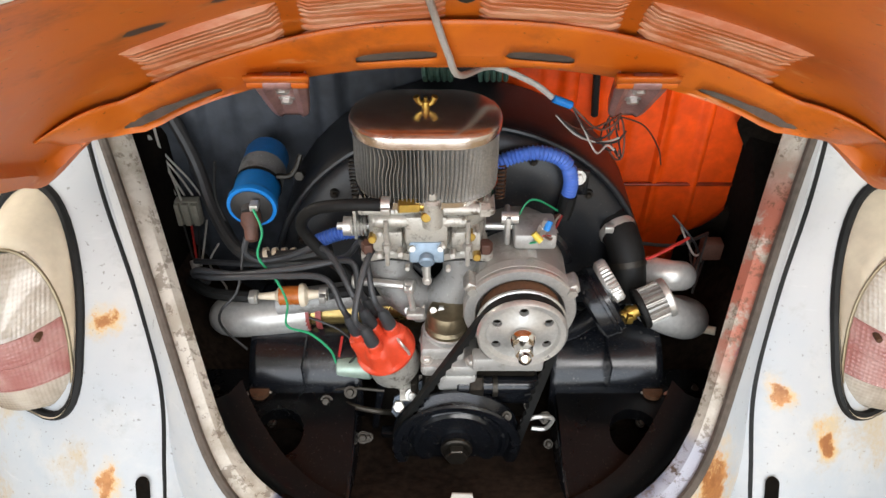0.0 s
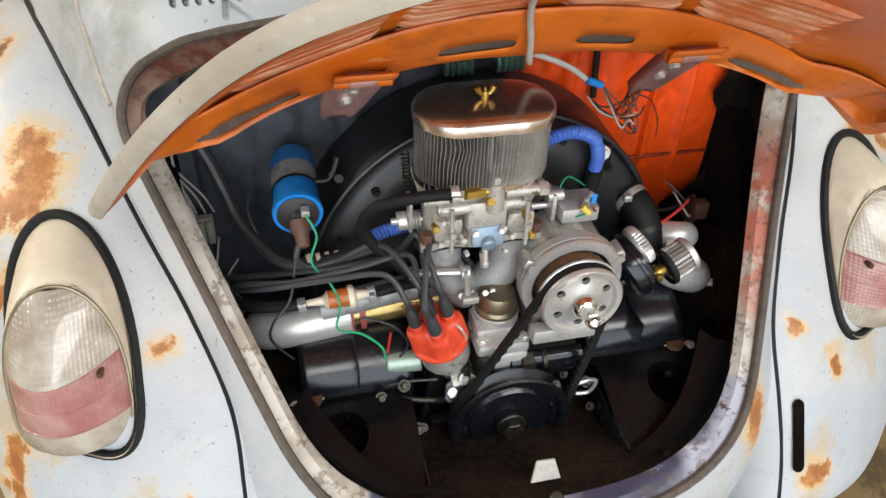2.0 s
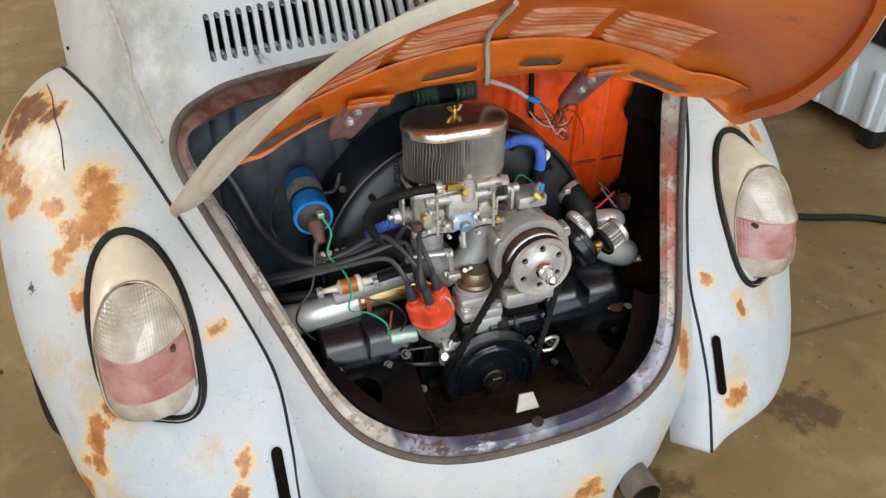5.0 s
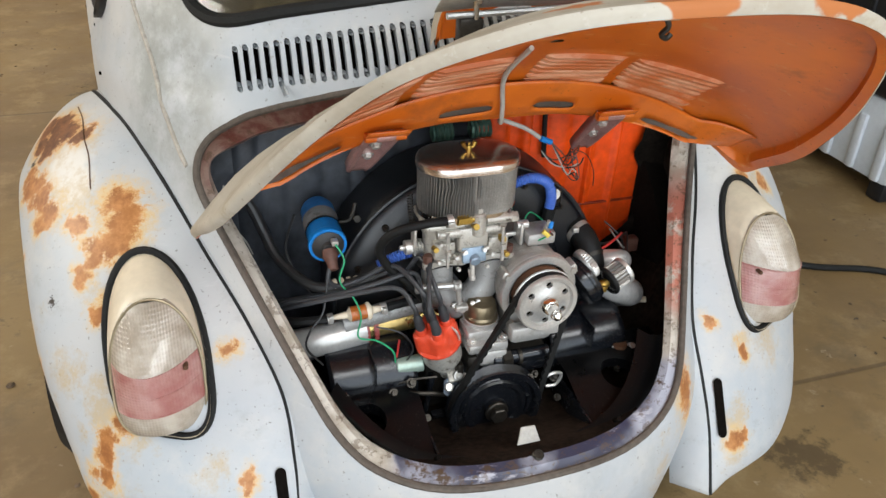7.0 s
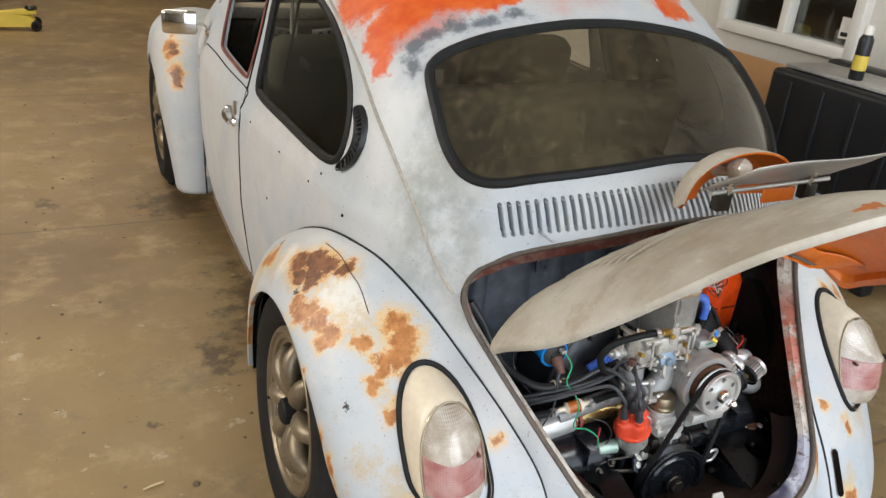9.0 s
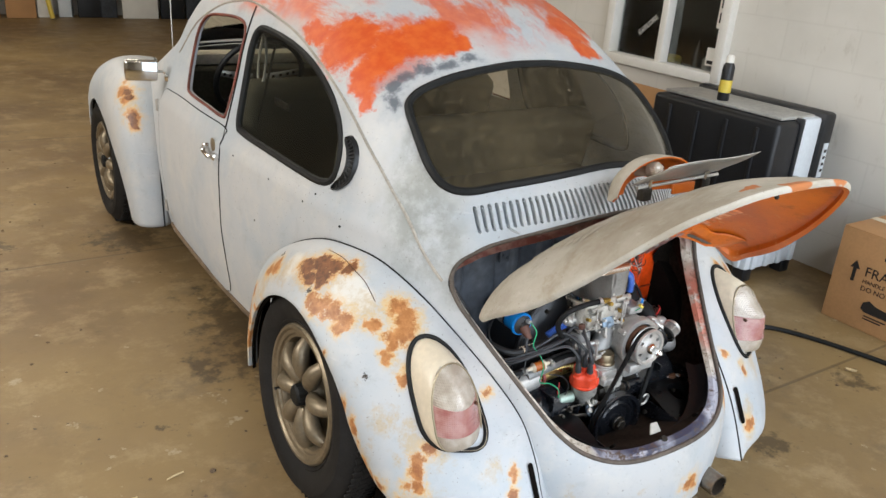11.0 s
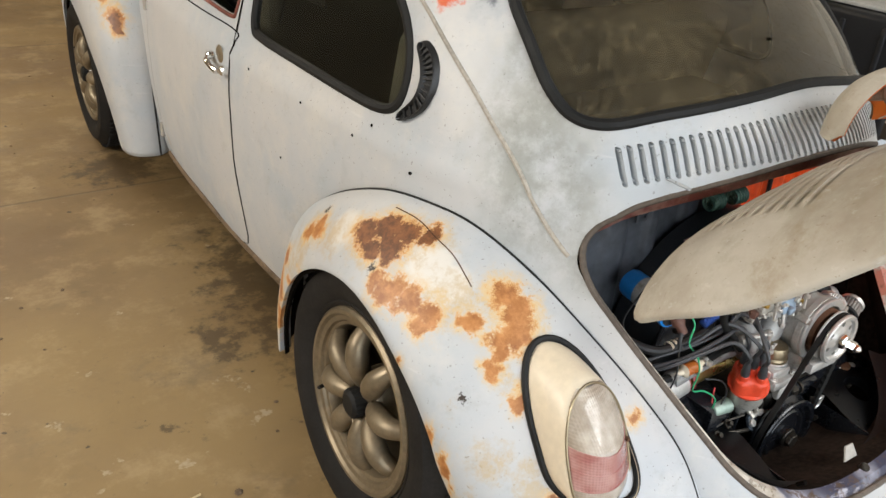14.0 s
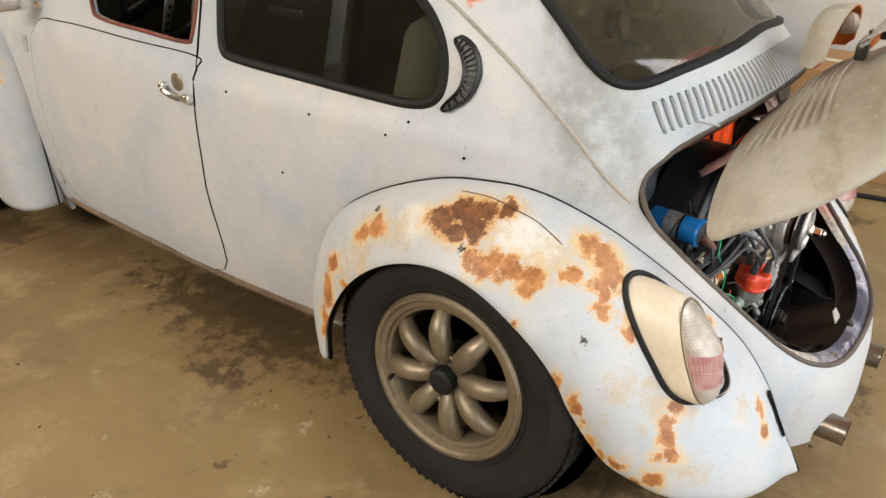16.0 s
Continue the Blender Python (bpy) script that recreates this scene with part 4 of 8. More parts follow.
# ---- fenders ----
def fender(name, joint, lip, bulge, s, mat, label, hub_y, open_front=False):
    """A wing between its joint with the shell and its wheel-arch lip, drawn for the left side and mirrored by s."""
    n = 8
    A, B = smooth(joint, n), smooth(lip, n)
    hs = smooth([(h, f, 0) for h, f in bulge], n)
    rows = []
    for a, b, h in zip(A, B, hs):
        r = Vector((0, b.y - hub_y, b.z - 0.315)).normalized()
        d = (b - a).length
        k1 = a + Vector((-1, 0, 0)) * d * h.y + r * h.x * 0.35
        k2 = b + r * h.x + Vector((-0.004, 0, 0))
        row = []
        for i in range(17):
            t = i / 16
            row.append((1 - t) ** 3 * a + 3 * t * (1 - t) ** 2 * k1 + 3 * t * t * (1 - t) * k2 + t ** 3 * b)
        row.insert(0, a + (Vector((0.05, 0.045, 0)) if a.z < 0.36 else Vector((0.006, 0.006, 0))))
        row.append(b + Vector((0.012, 0, 0)) + r * 0.006)
        row.append(b + Vector((0.03, 0, 0)) + r * 0.012)
        rows.append([(-s * p.x, p.y, p.z) for p in row])
    g = Geo().grid(rows)
    ob = part(name, g, mat, car, label, 50)
    m = ob.modifiers.new("s", "SOLIDIFY")
    m.thickness, m.offset = 0.004, 0
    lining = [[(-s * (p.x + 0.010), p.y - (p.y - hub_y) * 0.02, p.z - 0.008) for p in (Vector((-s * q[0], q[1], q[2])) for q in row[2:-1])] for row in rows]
    part("underseal", Geo().grid(lining), M_SOOT_SHADE, ob, "black underseal inside the wing", 50)
    bead = part("bead", Geo().tube([(-s * (p.x - 0.004), p.y, p.z) for p in A], 0.0044, 6), M_RUBBER, ob, "black rubber fender bead")
    return ob


REAR_JOINT = [(-0.632, 0.43, 0.225), (-0.634, 0.435, 0.36), (-0.622, 0.385, 0.53), (-0.612, 0.29, 0.62), (-0.598, 0.12, 0.698), (-0.566, 0.0, 0.714), (-0.530, -0.10, 0.703), (-0.485, -0.212, 0.652),
              (-0.439, -0.316, 0.58), (-0.391, -0.407, 0.50), (-0.356, -0.490, 0.42), (-0.352, -0.555, 0.34), (-0.355, -0.60, 0.26), (-0.345, -0.655, 0.16)]
REAR_LIP = [(-0.735, 0.335, 0.225), (-0.736, 0.325, 0.33), (-0.742, 0.25, 0.46), (-0.740, 0.15, 0.545), (-0.738, 0.03, 0.585), (-0.732, -0.08, 0.568), (-0.724, -0.19, 0.50), (-0.718, -0.255, 0.435),
            (-0.710, -0.29, 0.370), (-0.688, -0.34, 0.287), (-0.668, -0.385, 0.240), (-0.621, -0.469, 0.200), (-0.519, -0.57, 0.182), (-0.395, -0.629, 0.168)]
REAR_BULGE = [(0.02, 0.27), (0.025, 0.305), (0.025, 0.357), (0.012, 0.361), (0.0, 0.356), (0.012, 0.349), (0.035, 0.338), (0.081, 0.313), (0.128, 0.274), (0.165, 0.255), (0.175, 0.248), (0.129, 0.241), (0.074, 0.216), (0.003, 0.21)]
FRONT_JOINT = [(-0.61, 1.72, 0.18), (-0.61, 1.74, 0.4), (-0.60, 1.78, 0.62), (-0.57, 1.9, 0.76), (-0.50, 2.15, 0.83), (-0.44, 2.45, 0.80), (-0.38, 2.75, 0.70), (-0.34, 2.92, 0.53), (-0.32, 2.98, 0.35)]
FRONT_LIP = [(-0.68, 2.03, 0.175), (-0.712, 2.05, 0.33), (-0.735, 2.12, 0.48), (-0.74, 2.2, 0.56), (-0.74, 2.36, 0.62), (-0.73, 2.5, 0.6), (-0.72, 2.65, 0.52), (-0.70, 2.74, 0.36), (-0.65, 2.78, 0.24)]
FRONT_BULGE = [(0.03, 0.6), (0.05, 0.6), (0.08, 0.6), (0.10, 0.6), (0.12, 0.6), (0.14, 0.6), (0.18, 0.5), (0.16, 0.4), (0.1, 0.3)]
FENDER = {}
for s, mr in ((-1, M_FENDER_L), (1, M_FENDER_R)):
    FENDER[s] = fender("rear_fender", REAR_JOINT, REAR_LIP, REAR_BULGE, s, mr, "rear fender in grey-white primer with rust patches", 0.0)
    fender("front_fender", FRONT_JOINT, FRONT_LIP, FRONT_BULGE, s, M_FFENDER, "front fender in grey-white primer with rust spots", 2.4)

crack = smooth([(-0.627, 0.115, 0.692), (-0.624, 0.042, 0.701), (-0.612, -0.026, 0.701), (-0.609, -0.082, 0.690), (-0.602, -0.128, 0.676), (-0.602, -0.168, 0.656), (-0.602, -0.202, 0.635)], 5)
on_skin = [FENDER[-1].closest_point_on_mesh(p)[1] + Vector((0, 0, 0.0012)) for p in crack]
part("crack", Geo().tube(on_skin, 0.0010, 5), M_RUSTY, FENDER[-1], "thin rusty crack along the crest")

# ---- wheels ----
HUB = 0.306


def wheel_parts():
    """Eight-spoke alloy wheel facing -x, centred on the origin."""
    rim = Geo().lathe([(0.148, 0.035), (0.153, 0.016), (0.156, 0.010), (0.163, 0.008), (0.166, 0.002), (0.176, 0.000), (0.181, -0.006), (0.188, -0.006), (0.194, 0.000), (0.195, 0.008), (0.190, 0.016),
                       (0.182, 0.03), (0.180, 0.10), (0.193, 0.15), (0.195, 0.165), (0.17, 0.165), (0.16, 0.11), (0.150, 0.06)], 64, (1, 0, 0), (0, 0, 0), True)
    rim.lathe([(0.001, 0.01), (0.040, 0.01), (0.052, 0.016), (0.058, 0.03), (0.062, 0.07), (0.001, 0.07)], 32, (1, 0, 0))
    tyre = Geo().lathe([(0.190, 0.012), (0.198, 0.000), (0.205, -0.004), (0.207, -0.002), (0.222, -0.013), (0.245, -0.018), (0.268, -0.014), (0.270, -0.011), (0.284, 0.000), (0.298, 0.014), (0.304, 0.034), (0.306, 0.07),
                        (0.304, 0.11), (0.297, 0.128), (0.28, 0.142), (0.245, 0.150), (0.20, 0.142), (0.185, 0.13), (0.185, 0.03)], 84, (1, 0, 0), (0, 0, 0), True)
    tread = Geo()
    for i in range(84):
        for hx in (0.026, 0.054, 0.086, 0.114):
            a = 2 * math.pi * (i + (0.5 if hx in (0.054, 0.114) else 0)) / 84
            tread.box(hx, 0.3055 * math.cos(a), 0.3055 * math.sin(a), 0.025, 0.0165, 0.006, 0.0, Matrix.Rotation(a - math.pi / 2, 4, "X") @ Matrix.Rotation(0.35, 4, "Z"))
    spokes = []
    for i in range(8):
        a = 2 * math.pi * i / 8 + 0.2
        u = Vector((0, math.cos(a), math.sin(a)))
        pts = [Vector((0.020, 0, 0)) + u * 0.040, Vector((0.010, 0, 0)) + u * 0.065, Vector((0.004, 0, 0)) + u * 0.095, Vector((0.008, 0, 0)) + u * 0.125, Vector((0.030, 0, 0)) + u * 0.156]
        spokes.append(Geo().tube(smooth(pts, 5), 0.0225, 14, False, lambda t: 0.62 + 0.46 * math.sin(math.pi * min(1, 0.1 + t * 0.85)) ** 0.9))
    return rim, tyre, tread, spokes


RIM, TYRE, TREAD, SPOKES = wheel_parts()
RIM_ME, TYRE_ME, TREAD_ME, SPOKE_ME = RIM.mesh("wheel", 30), TYRE.mesh("tyre", 45), TREAD.mesh("tread", 45), [s_.mesh("spoke", 60) for s_ in SPOKES]
for me, mt in [(RIM_ME, M_WHEEL), (TYRE_ME, M_TYRE), (TREAD_ME, M_TYRE)] + [(m_, M_WHEEL) for m_ in SPOKE_ME]:
    me.materials.append(mt)
g = Geo().grid([[(h, (r + k_ * (i % 2)) * math.cos(2 * math.pi * i / 36), (r + k_ * (i % 2)) * math.sin(2 * math.pi * i / 36)) for i in range(36)]
                for h, r, k_ in ((-0.020, 0.0005, 0), (-0.020, 0.021, 0), (-0.017, 0.026, 0.0005), (-0.014, 0.0275, 0.003), (0.006, 0.0285, 0.003), (0.009, 0.030, 0), (0.02, 0.031, 0))], wrap=True)
CAP_ME = g.mesh("centre_cap", 25)
CAP_ME.materials.append(M_RUBBER)
NUT_ME = Geo().rod((0.03, 0, 0), (0.002, 0, 0), 0.009, 6, 0.009, 0.002).lathe([(0.007, -0.002), (0.006, -0.008), (0.001, -0.010)], 12, (1, 0, 0), (0.004, 0, 0)).mesh("lug_nut", 30)
NUT_ME.materials.append(M_CHROME)
VALVE_ME = Geo().tube([(0.014, 0.160, 0.0), (0.000, 0.156, 0.0), (-0.012, 0.150, 0.0)], 0.0045, 8).mesh("valve", 40)
VALVE_ME.materials.append(M_RUBBER)


def place_wheel(x, y, s, turn, camber=0.0):
    w = new("wheel", RIM_ME)
    w.parent = car
    w.matrix_local = pose(s * x, y, HUB, 0, -s * camber, 0) @ (pose(0, 0, 0, 0, 0, 180) if s > 0 else Matrix()) @ pose(0, 0, 0, turn, 0, 0)
    tagged(w, "dusty eight-spoke alloy wheel on a black tyre")
    for name, me in [("tyre", TYRE_ME), ("centre_cap", CAP_ME), ("valve", VALVE_ME)] + [("spoke", m_) for m_ in SPOKE_ME]:
        o = new(name, me)
        o.parent = w
    o = new("tread", TREAD_ME)
    o.parent = w
    tagged(o, "worn tread blocks", kind="stuff")
    for i in range(4):
        o = new("lug_nut", NUT_ME)
        o.parent = w
        a = 2 * math.pi * i / 4 + 0.2 + math.pi / 8
        o.location = (0.006, 0.058 * math.cos(a), 0.058 * math.sin(a))


for s in (-1, 1):
    place_wheel(0.713, 0.004, s, -22, 3.5)
    place_wheel(0.712, 2.4, s, 30)
    for wy in (0.0, 2.4):
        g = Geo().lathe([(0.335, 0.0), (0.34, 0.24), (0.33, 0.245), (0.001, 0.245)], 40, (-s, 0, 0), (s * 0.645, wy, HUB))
        part("wheel_housing", g, M_SOOT_SHADE, car)
part("floorpan", Geo().box(0, 1.1, 0.19, 1.08, 2.6, 0.03, 0.01), M_SOOT_SHADE, car)

# ---- engine lid, swung up on its hinges ----
LID_POSE = Matrix.Translation((0, -0.364, 0.798)) @ Matrix.Rotation(radians(2.3), 4, "X") @ Matrix.Translation((0, 0.364, -0.798)) @ Matrix.Translation((0, -0.83, 1.093)) @ Matrix.Rotation(radians(-90), 4, "X") @ Matrix.Translation((0, 0.665, -0.318))
CZ = 0.60


def lid_point(x, z, depth=0.0):
    e = 0.01
    def skin(a, b):
        return shell_rear(a, b, 0.0, LID_SHELL)

    y = skin(x * (1 - 0.07 * math.sin(math.pi * min(1.0, max(0.0, (abs(x) - 0.20) / 0.30)))), z)
    n = Vector((-(skin(x + e, z) - skin(x - e, z)) / (2 * e), 1, -(skin(x, z + e) - skin(x, z - e)) / (2 * e))).normalized()
    return LID_POSE @ (Vector((x, y, z)) + n * depth)


def lid_loop(k, depth):
    return [lid_point(x * k, CZ + (z - CZ) * k, depth) for x, z in LID_EDGE]


lid = part("engine_lid", Geo().grid([lid_loop(k_, 0.0) for k_ in [0.02 + 0.965 * i / 14 for i in range(15)]] + [lid_loop(0.992, 0.003), lid_loop(0.994, 0.008), lid_loop(0.99, 0.0145)], wrap=True), M_LIDOUT, car,
           "open engine lid, dusty primer outside and orange inside", 50)
inner = Geo().grid([lid_loop(0.989, 0.0148), lid_loop(0.955, 0.016), lid_loop(0.945, 0.006)] + [lid_loop(k_, 0.0045) for k_ in [0.94, 0.9, 0.85, 0.8, 0.7, 0.6, 0.5, 0.4, 0.3, 0.2, 0.1, 0.02]], wrap=True)
part("inner_skin", inner, M_LIDSKIN, lid, "orange painted inner skin", 50)


def lid_top(x):
    return 0.784 - 0.042 * (abs(x) / 0.44) ** 2.6


RIB_PROFILE = [(0.003, 0.0135), (0.005, 0.020), (0.009, 0.0245), (0.016, 0.026), (0.024, 0.0265), (0.034, 0.0245), (0.044, 0.0205), (0.054, 0.0165), (0.060, 0.0135), (0.062, 0.0115)]
RIB_SLOTS = ((-0.355, -0.245), (-0.108, -0.022), (0.04, 0.112), (0.245, 0.355))


def rib_depth(d, x):
    """How deep the pressed rib is at distance d below the hinge edge; it dies out towards the corners."""
    k = 1.0 - min(1.0, max(0.0, (abs(x) - 0.375) / 0.045)) ** 2
    return 0.006 + (lerp_table(RIB_PROFILE, d)[0] - 0.006) * k


rib = Geo()
us = [-0.42 + 0.84 * i / 168 for i in range(169)]
rib_rows, gaps, backing = [], [], []
for x in us:
    w = 0.0
    for x0, x1 in RIB_SLOTS:
        u = 2 * (x - x0) / (x1 - x0) - 1
        if abs(u) < 1:
            w = (1 - u ** 4) ** 0.5
    gaps.append(w)
    ds = [0.003, 0.005, 0.009, 0.015, 0.0285 - 0.0058 * w, 0.029 + 0.0058 * w, 0.044, 0.052, 0.058, 0.062]
    far = (min(abs(x), 0.33) / 0.30) ** 2 * (1 - max(0.0, (abs(x) - 0.35) / 0.07))
    row = []
    # towards the corners the rib runs out over the hinge edge and hangs below it
    for j, d in enumerate([ds[0] - 0.010 * far] + ds):
        e = d + 0.011 - 0.037 * far
        row.append(lid_point(x * (1 - d * 0.25), lid_top(x) - max(0.002, e), rib_depth(d, x) + max(0.0, 0.002 - e) * 0.55 - (0.004 if j == 0 else 0)))
    rib_rows.append(row)
    backing.append([row[i].lerp(lid_point(x, lid_top(x) - 0.03, 0.004), 0.10) for i in (4, 5, 6, 7)])
rib.grid(rib_rows)
keep = [j for j in range(len(rib.f)) if not (j % 10 == 5 and gaps[j // 10] > 0 and gaps[j // 10 + 1] > 0)]
rib.f, rib.mi = [rib.f[j] for j in keep], [0] * len(keep)
rib_ob = part("stiffening_rib", rib, M_ORANGE, lid, "pressed orange rib with long slots along the hinge edge", 50)
# grey-brown backing carries the shade inside the rib's slots as colour
part("rib_slot_shade", Geo().grid(backing), M_SEAL_SHADE, rib_ob)
mod = rib_ob.modifiers.new("s", "SOLIDIFY")
mod.thickness, mod.offset = 0.0018, 0
# four banks of louvres, pressed through the skin, fanning out with the hinge edge
def louvre_place(x, u):
    """x and distance below the hinge edge of a louvre at u between the first row (0) and the last (1)."""
    k = max(0.0, (abs(x) - 0.12) / 0.19) ** 1.5
    lo, hi = 0.055 - 0.028 * k, 0.136 + 0.011 * k
    return x * (1 - 0.085 * u), lo + (hi - lo) * u


for x0, x1 in ((-0.312, -0.166), (-0.152, -0.016), (0.012, 0.146), (0.160, 0.312)):
    for r_ in range(8):
        for name, mat_, h0, h1 in (("louvre", M_LOUVRE, 0.004, 0.0115), ("louvre", M_LIDOUT, 0.0, -0.005), ("louvre_gap", M_LIDOUT, -0.0008, -0.0022)):
            rows = []
            for i in range(13):
                k_ = math.sin(math.pi * i / 12) ** 0.18
                x, d = louvre_place(x0 + (x1 - x0) * i / 12, r_ / 7)
                z = lid_top(x) - d
                if name == "louvre_gap":
                    rows.append([lid_point(x, z - 0.0030, h1 * k_), lid_point(x, z - 0.0062, h1 * k_)])
                else:
                    rows.append([lid_point(x, z + 0.0055, h0), lid_point(x, z + 0.0035, h0 + (h1 - h0) * k_), lid_point(x, z - 0.0015, h0 + (h1 - h0) * k_ * 0.9), lid_point(x, z - 0.0030, h0)])
            part(name, Geo().grid(rows), mat_, lid, "pressed louvre with worn dusty paint" if h0 > 0 else "", 30)
# raised side fields and latch
latch = part("latch", Geo().box(0, 0, 0, 0.026, 0.012, 0.016, 0.003), M_STEEL, lid, "zinc latch plate")
latch.location = (-0.014, -0.800, 1.060)
part("hook", Geo().tube(smooth([(0, 0, -0.008), (0.002, 0, -0.015), (-0.002, 0.003, -0.022), (0.004, 0.003, -0.026), (0.008, 0.003, -0.022)], 4), 0.0028, 8).rod((-0.010, -0.009, 0.002), (0.010, -0.009, 0.002), 0.004, 10), M_DARKSTEEL, latch, "dark hook")
# number-plate lamp hood on the outer face, with the bare plate
hood = Geo()
rows = []
for i in range(25):
    a = math.pi * i / 24
    c_, q_ = -math.cos(a), math.sin(a) ** 0.8
    rim_ = Vector((0.128 * c_, -0.468 - 0.010 * q_, 0.945 + 0.093 * q_))
    deep = [Vector((0.128 * c_ * k_, -0.462 + t_ * 0.05, 0.93 + 0.105 * q_ * k_)) for t_, k_ in ((0.2, 1.0), (0.5, 0.97), (0.8, 0.85), (1.0, 0.4))]
    lip = rim_ + Vector((0.0, -0.004, -0.001))
    inn = rim_ + Vector((-0.005 * c_, -0.003, -0.005 * q_))
    back = [Vector((p.x * 0.96, p.y - 0.005, 0.93 + (p.z - 0.93) * 0.95)) for p in deep]
    rows.append(deep[::-1] + [rim_, lip, inn] + back)
hood.grid(rows)
for i in range(len(hood.f)):
    hood.mi[i] = 1 if i % 10 < 5 else 0
lamp_hood = part("plate_lamp_hood", hood, [M_ORANGE, M_LIDOUT], lid, "open plate lamp hood, dusty outside and orange inside")
part("bulb_holder", Geo().lathe([(0.012, -0.03), (0.012, 0.0), (0.018, 0.004), (0.022, 0.016), (0.020, 0.03), (0.012, 0.038), (0.001, 0.040)], 24, (0.3, -1, 0.3), (-0.03, -0.462, 1.0)), M_LENS_CLEAR, lamp_hood, "clear plate lamp lens")
pl = part("number_plate", Geo().grid([[(-0.148 + 0.298 * i / 8, -0.524 - 0.105 * j / 6, 0.994 + 0.076 * j / 6 + 0.006 * (i / 8) + 0.002 * math.sin(i * 0.9 + j)) for i in range(9)] for j in range(7)]), M_STEEL, lamp_hood, "blank bare-metal plate")
pl.modifiers.new("s", "SOLIDIFY").thickness = 0.0016
for bx in (-0.10, 0.09):
    part("bolt", Geo().rod((bx, -0.536, 0.985), (bx, -0.540, 1.016), 0.0035, 8).rod((bx, -0.5385, 1.006), (bx, -0.5395, 1.014), 0.0075, 6, None, 0.001), M_CHROME, lamp_hood)
part("cross_bar", Geo().tube([(-0.135, -0.533, 0.990), (0.14, -0.533, 0.996)], 0.0042, 8), M_STEEL, lamp_hood)
part("bracket", Geo().box(-0.105, -0.53, 0.972, 0.03, 0.02, 0.03, 0.003), M_DARKSTEEL, lamp_hood, "dark steel bracket")
part("bracket", Geo().box(0.095, -0.53, 0.976, 0.03, 0.02, 0.03, 0.003), M_DARKSTEEL, lamp_hood, "dark steel bracket")
part("paint_tab", Geo().box(0.03, -0.527, 0.972, 0.075, 0.006, 0.026, 0.002), M_ORANGE, lamp_hood, "orange bracket leaf")

# hinges: an orange knuckle on the rib and a bent steel channel with two bolts
for s in (-1, 1):
    hx = s * 0.186
    top_ = lid_point(hx, lid_top(hx) - 0.024, 0.033)
    foot_ = Vector((hx + s * 0.010, -0.302, 0.688))
    reach = (foot_ - top_).length
    along = (foot_ - top_).normalized()
    face = Vector((1, 0, 0)).cross(along).normalized()
    face = face if face.y < 0 else -face
    rows = []
    for t_, w, dip in ((0.0, 0.0275, 0.0), (0.03, 0.0275, 1.0), (0.25, 0.0265, 1.0), (0.55, 0.0245, 0.9), (0.82, 0.0225, 0.7), (0.95, 0.0205, 0.3), (1.0, 0.018, 0.0)):
        sec = ((-1, -0.013), (-1, -0.001), (-0.93, 0.001), (-0.68, 0.0025), (-0.5, -0.0015 * dip), (-0.36, -0.0055 * dip), (0, -0.006 * dip), (0.36, -0.0055 * dip), (0.5, -0.0015 * dip), (0.68, 0.0025), (0.93, 0.001), (1, -0.001), (1, -0.013))
        rows.append([top_ + along * (t_ * reach + (0.005 * math.cos(q_ * 9) if t_ == 0 else 0)) + Vector((q_ * w, 0, 0)) + face * o_ for q_, o_ in sec])
    h = part("hinge", Geo().grid(rows), M_HINGE, lid, "worn reddish steel hinge bracket", 30)
    h.modifiers.new("s", "SOLIDIFY").thickness = 0.0025
    for t_ in (0.28, 0.58):
        b_ = top_ + along * t_ * reach - face * 0.006
        part("bolt", Geo().rod(b_ - face * 0.001, b_ + face * 0.002, 0.0095, 16).rod(b_, b_ + face * 0.0075, 0.0068, 6, None, 0.0012), M_STEEL, h)
    k0 = top_ - along * 0.006
    kn = Geo().rod(k0 - Vector((0.030, 0, 0)), k0 + Vector((0.030, 0, 0)), 0.0075, 14, None, 0.001)
    kn.grid([[k0 + Vector((q_, 0, 0)) - along * u_ + face * 0.001 for q_ in (-0.031, -0.02, 0.02, 0.031)] for u_ in (0.0, 0.012, 0.024)])
    part("knuckle", kn, M_ORANGE, h, "orange painted hinge knuckle").modifiers.new("s", "SOLIDIFY").thickness = 0.003
    part("pin", Geo().rod(k0 - Vector((0.014, 0, 0)), k0 + Vector((0.014, 0, 0)), 0.0085, 14, None, 0.001), M_HINGE, h)

# ---- tail lamps ----
def egg(a, v0, v1, n=44):
    """Outline (x, v): round at the top, flatter below."""
    out = []
    for i in range(n):
        t = 2 * math.pi * i / n
        c, q = math.cos(t), math.sin(t)
        m_ = v0 + (v1 - v0) * 0.42
        v = m_ + ((v1 - m_) * abs(q) ** 0.95 if q > 0 else -(m_ - v0) * abs(q) ** 0.5)
        w = a * (abs(c) ** (0.48 if q < 0 else 0.95)) * (1 if c > 0 else -1) * (1 - 0.14 * (q < 0) * abs(q) ** 2)
        out.append((w, v))
    return out


def on_fender(s, x, z, out=0.0):
    """The place on the rear fender behind (x, z), a little proud of it."""
    hit, p, n, _ = FENDER[s].ray_cast(Vector((x, -1.2, z)), Vector((0, 1, 0)))
    return p + Vector((0, -out, 0)) if hit else Vector((x, -0.3, z))


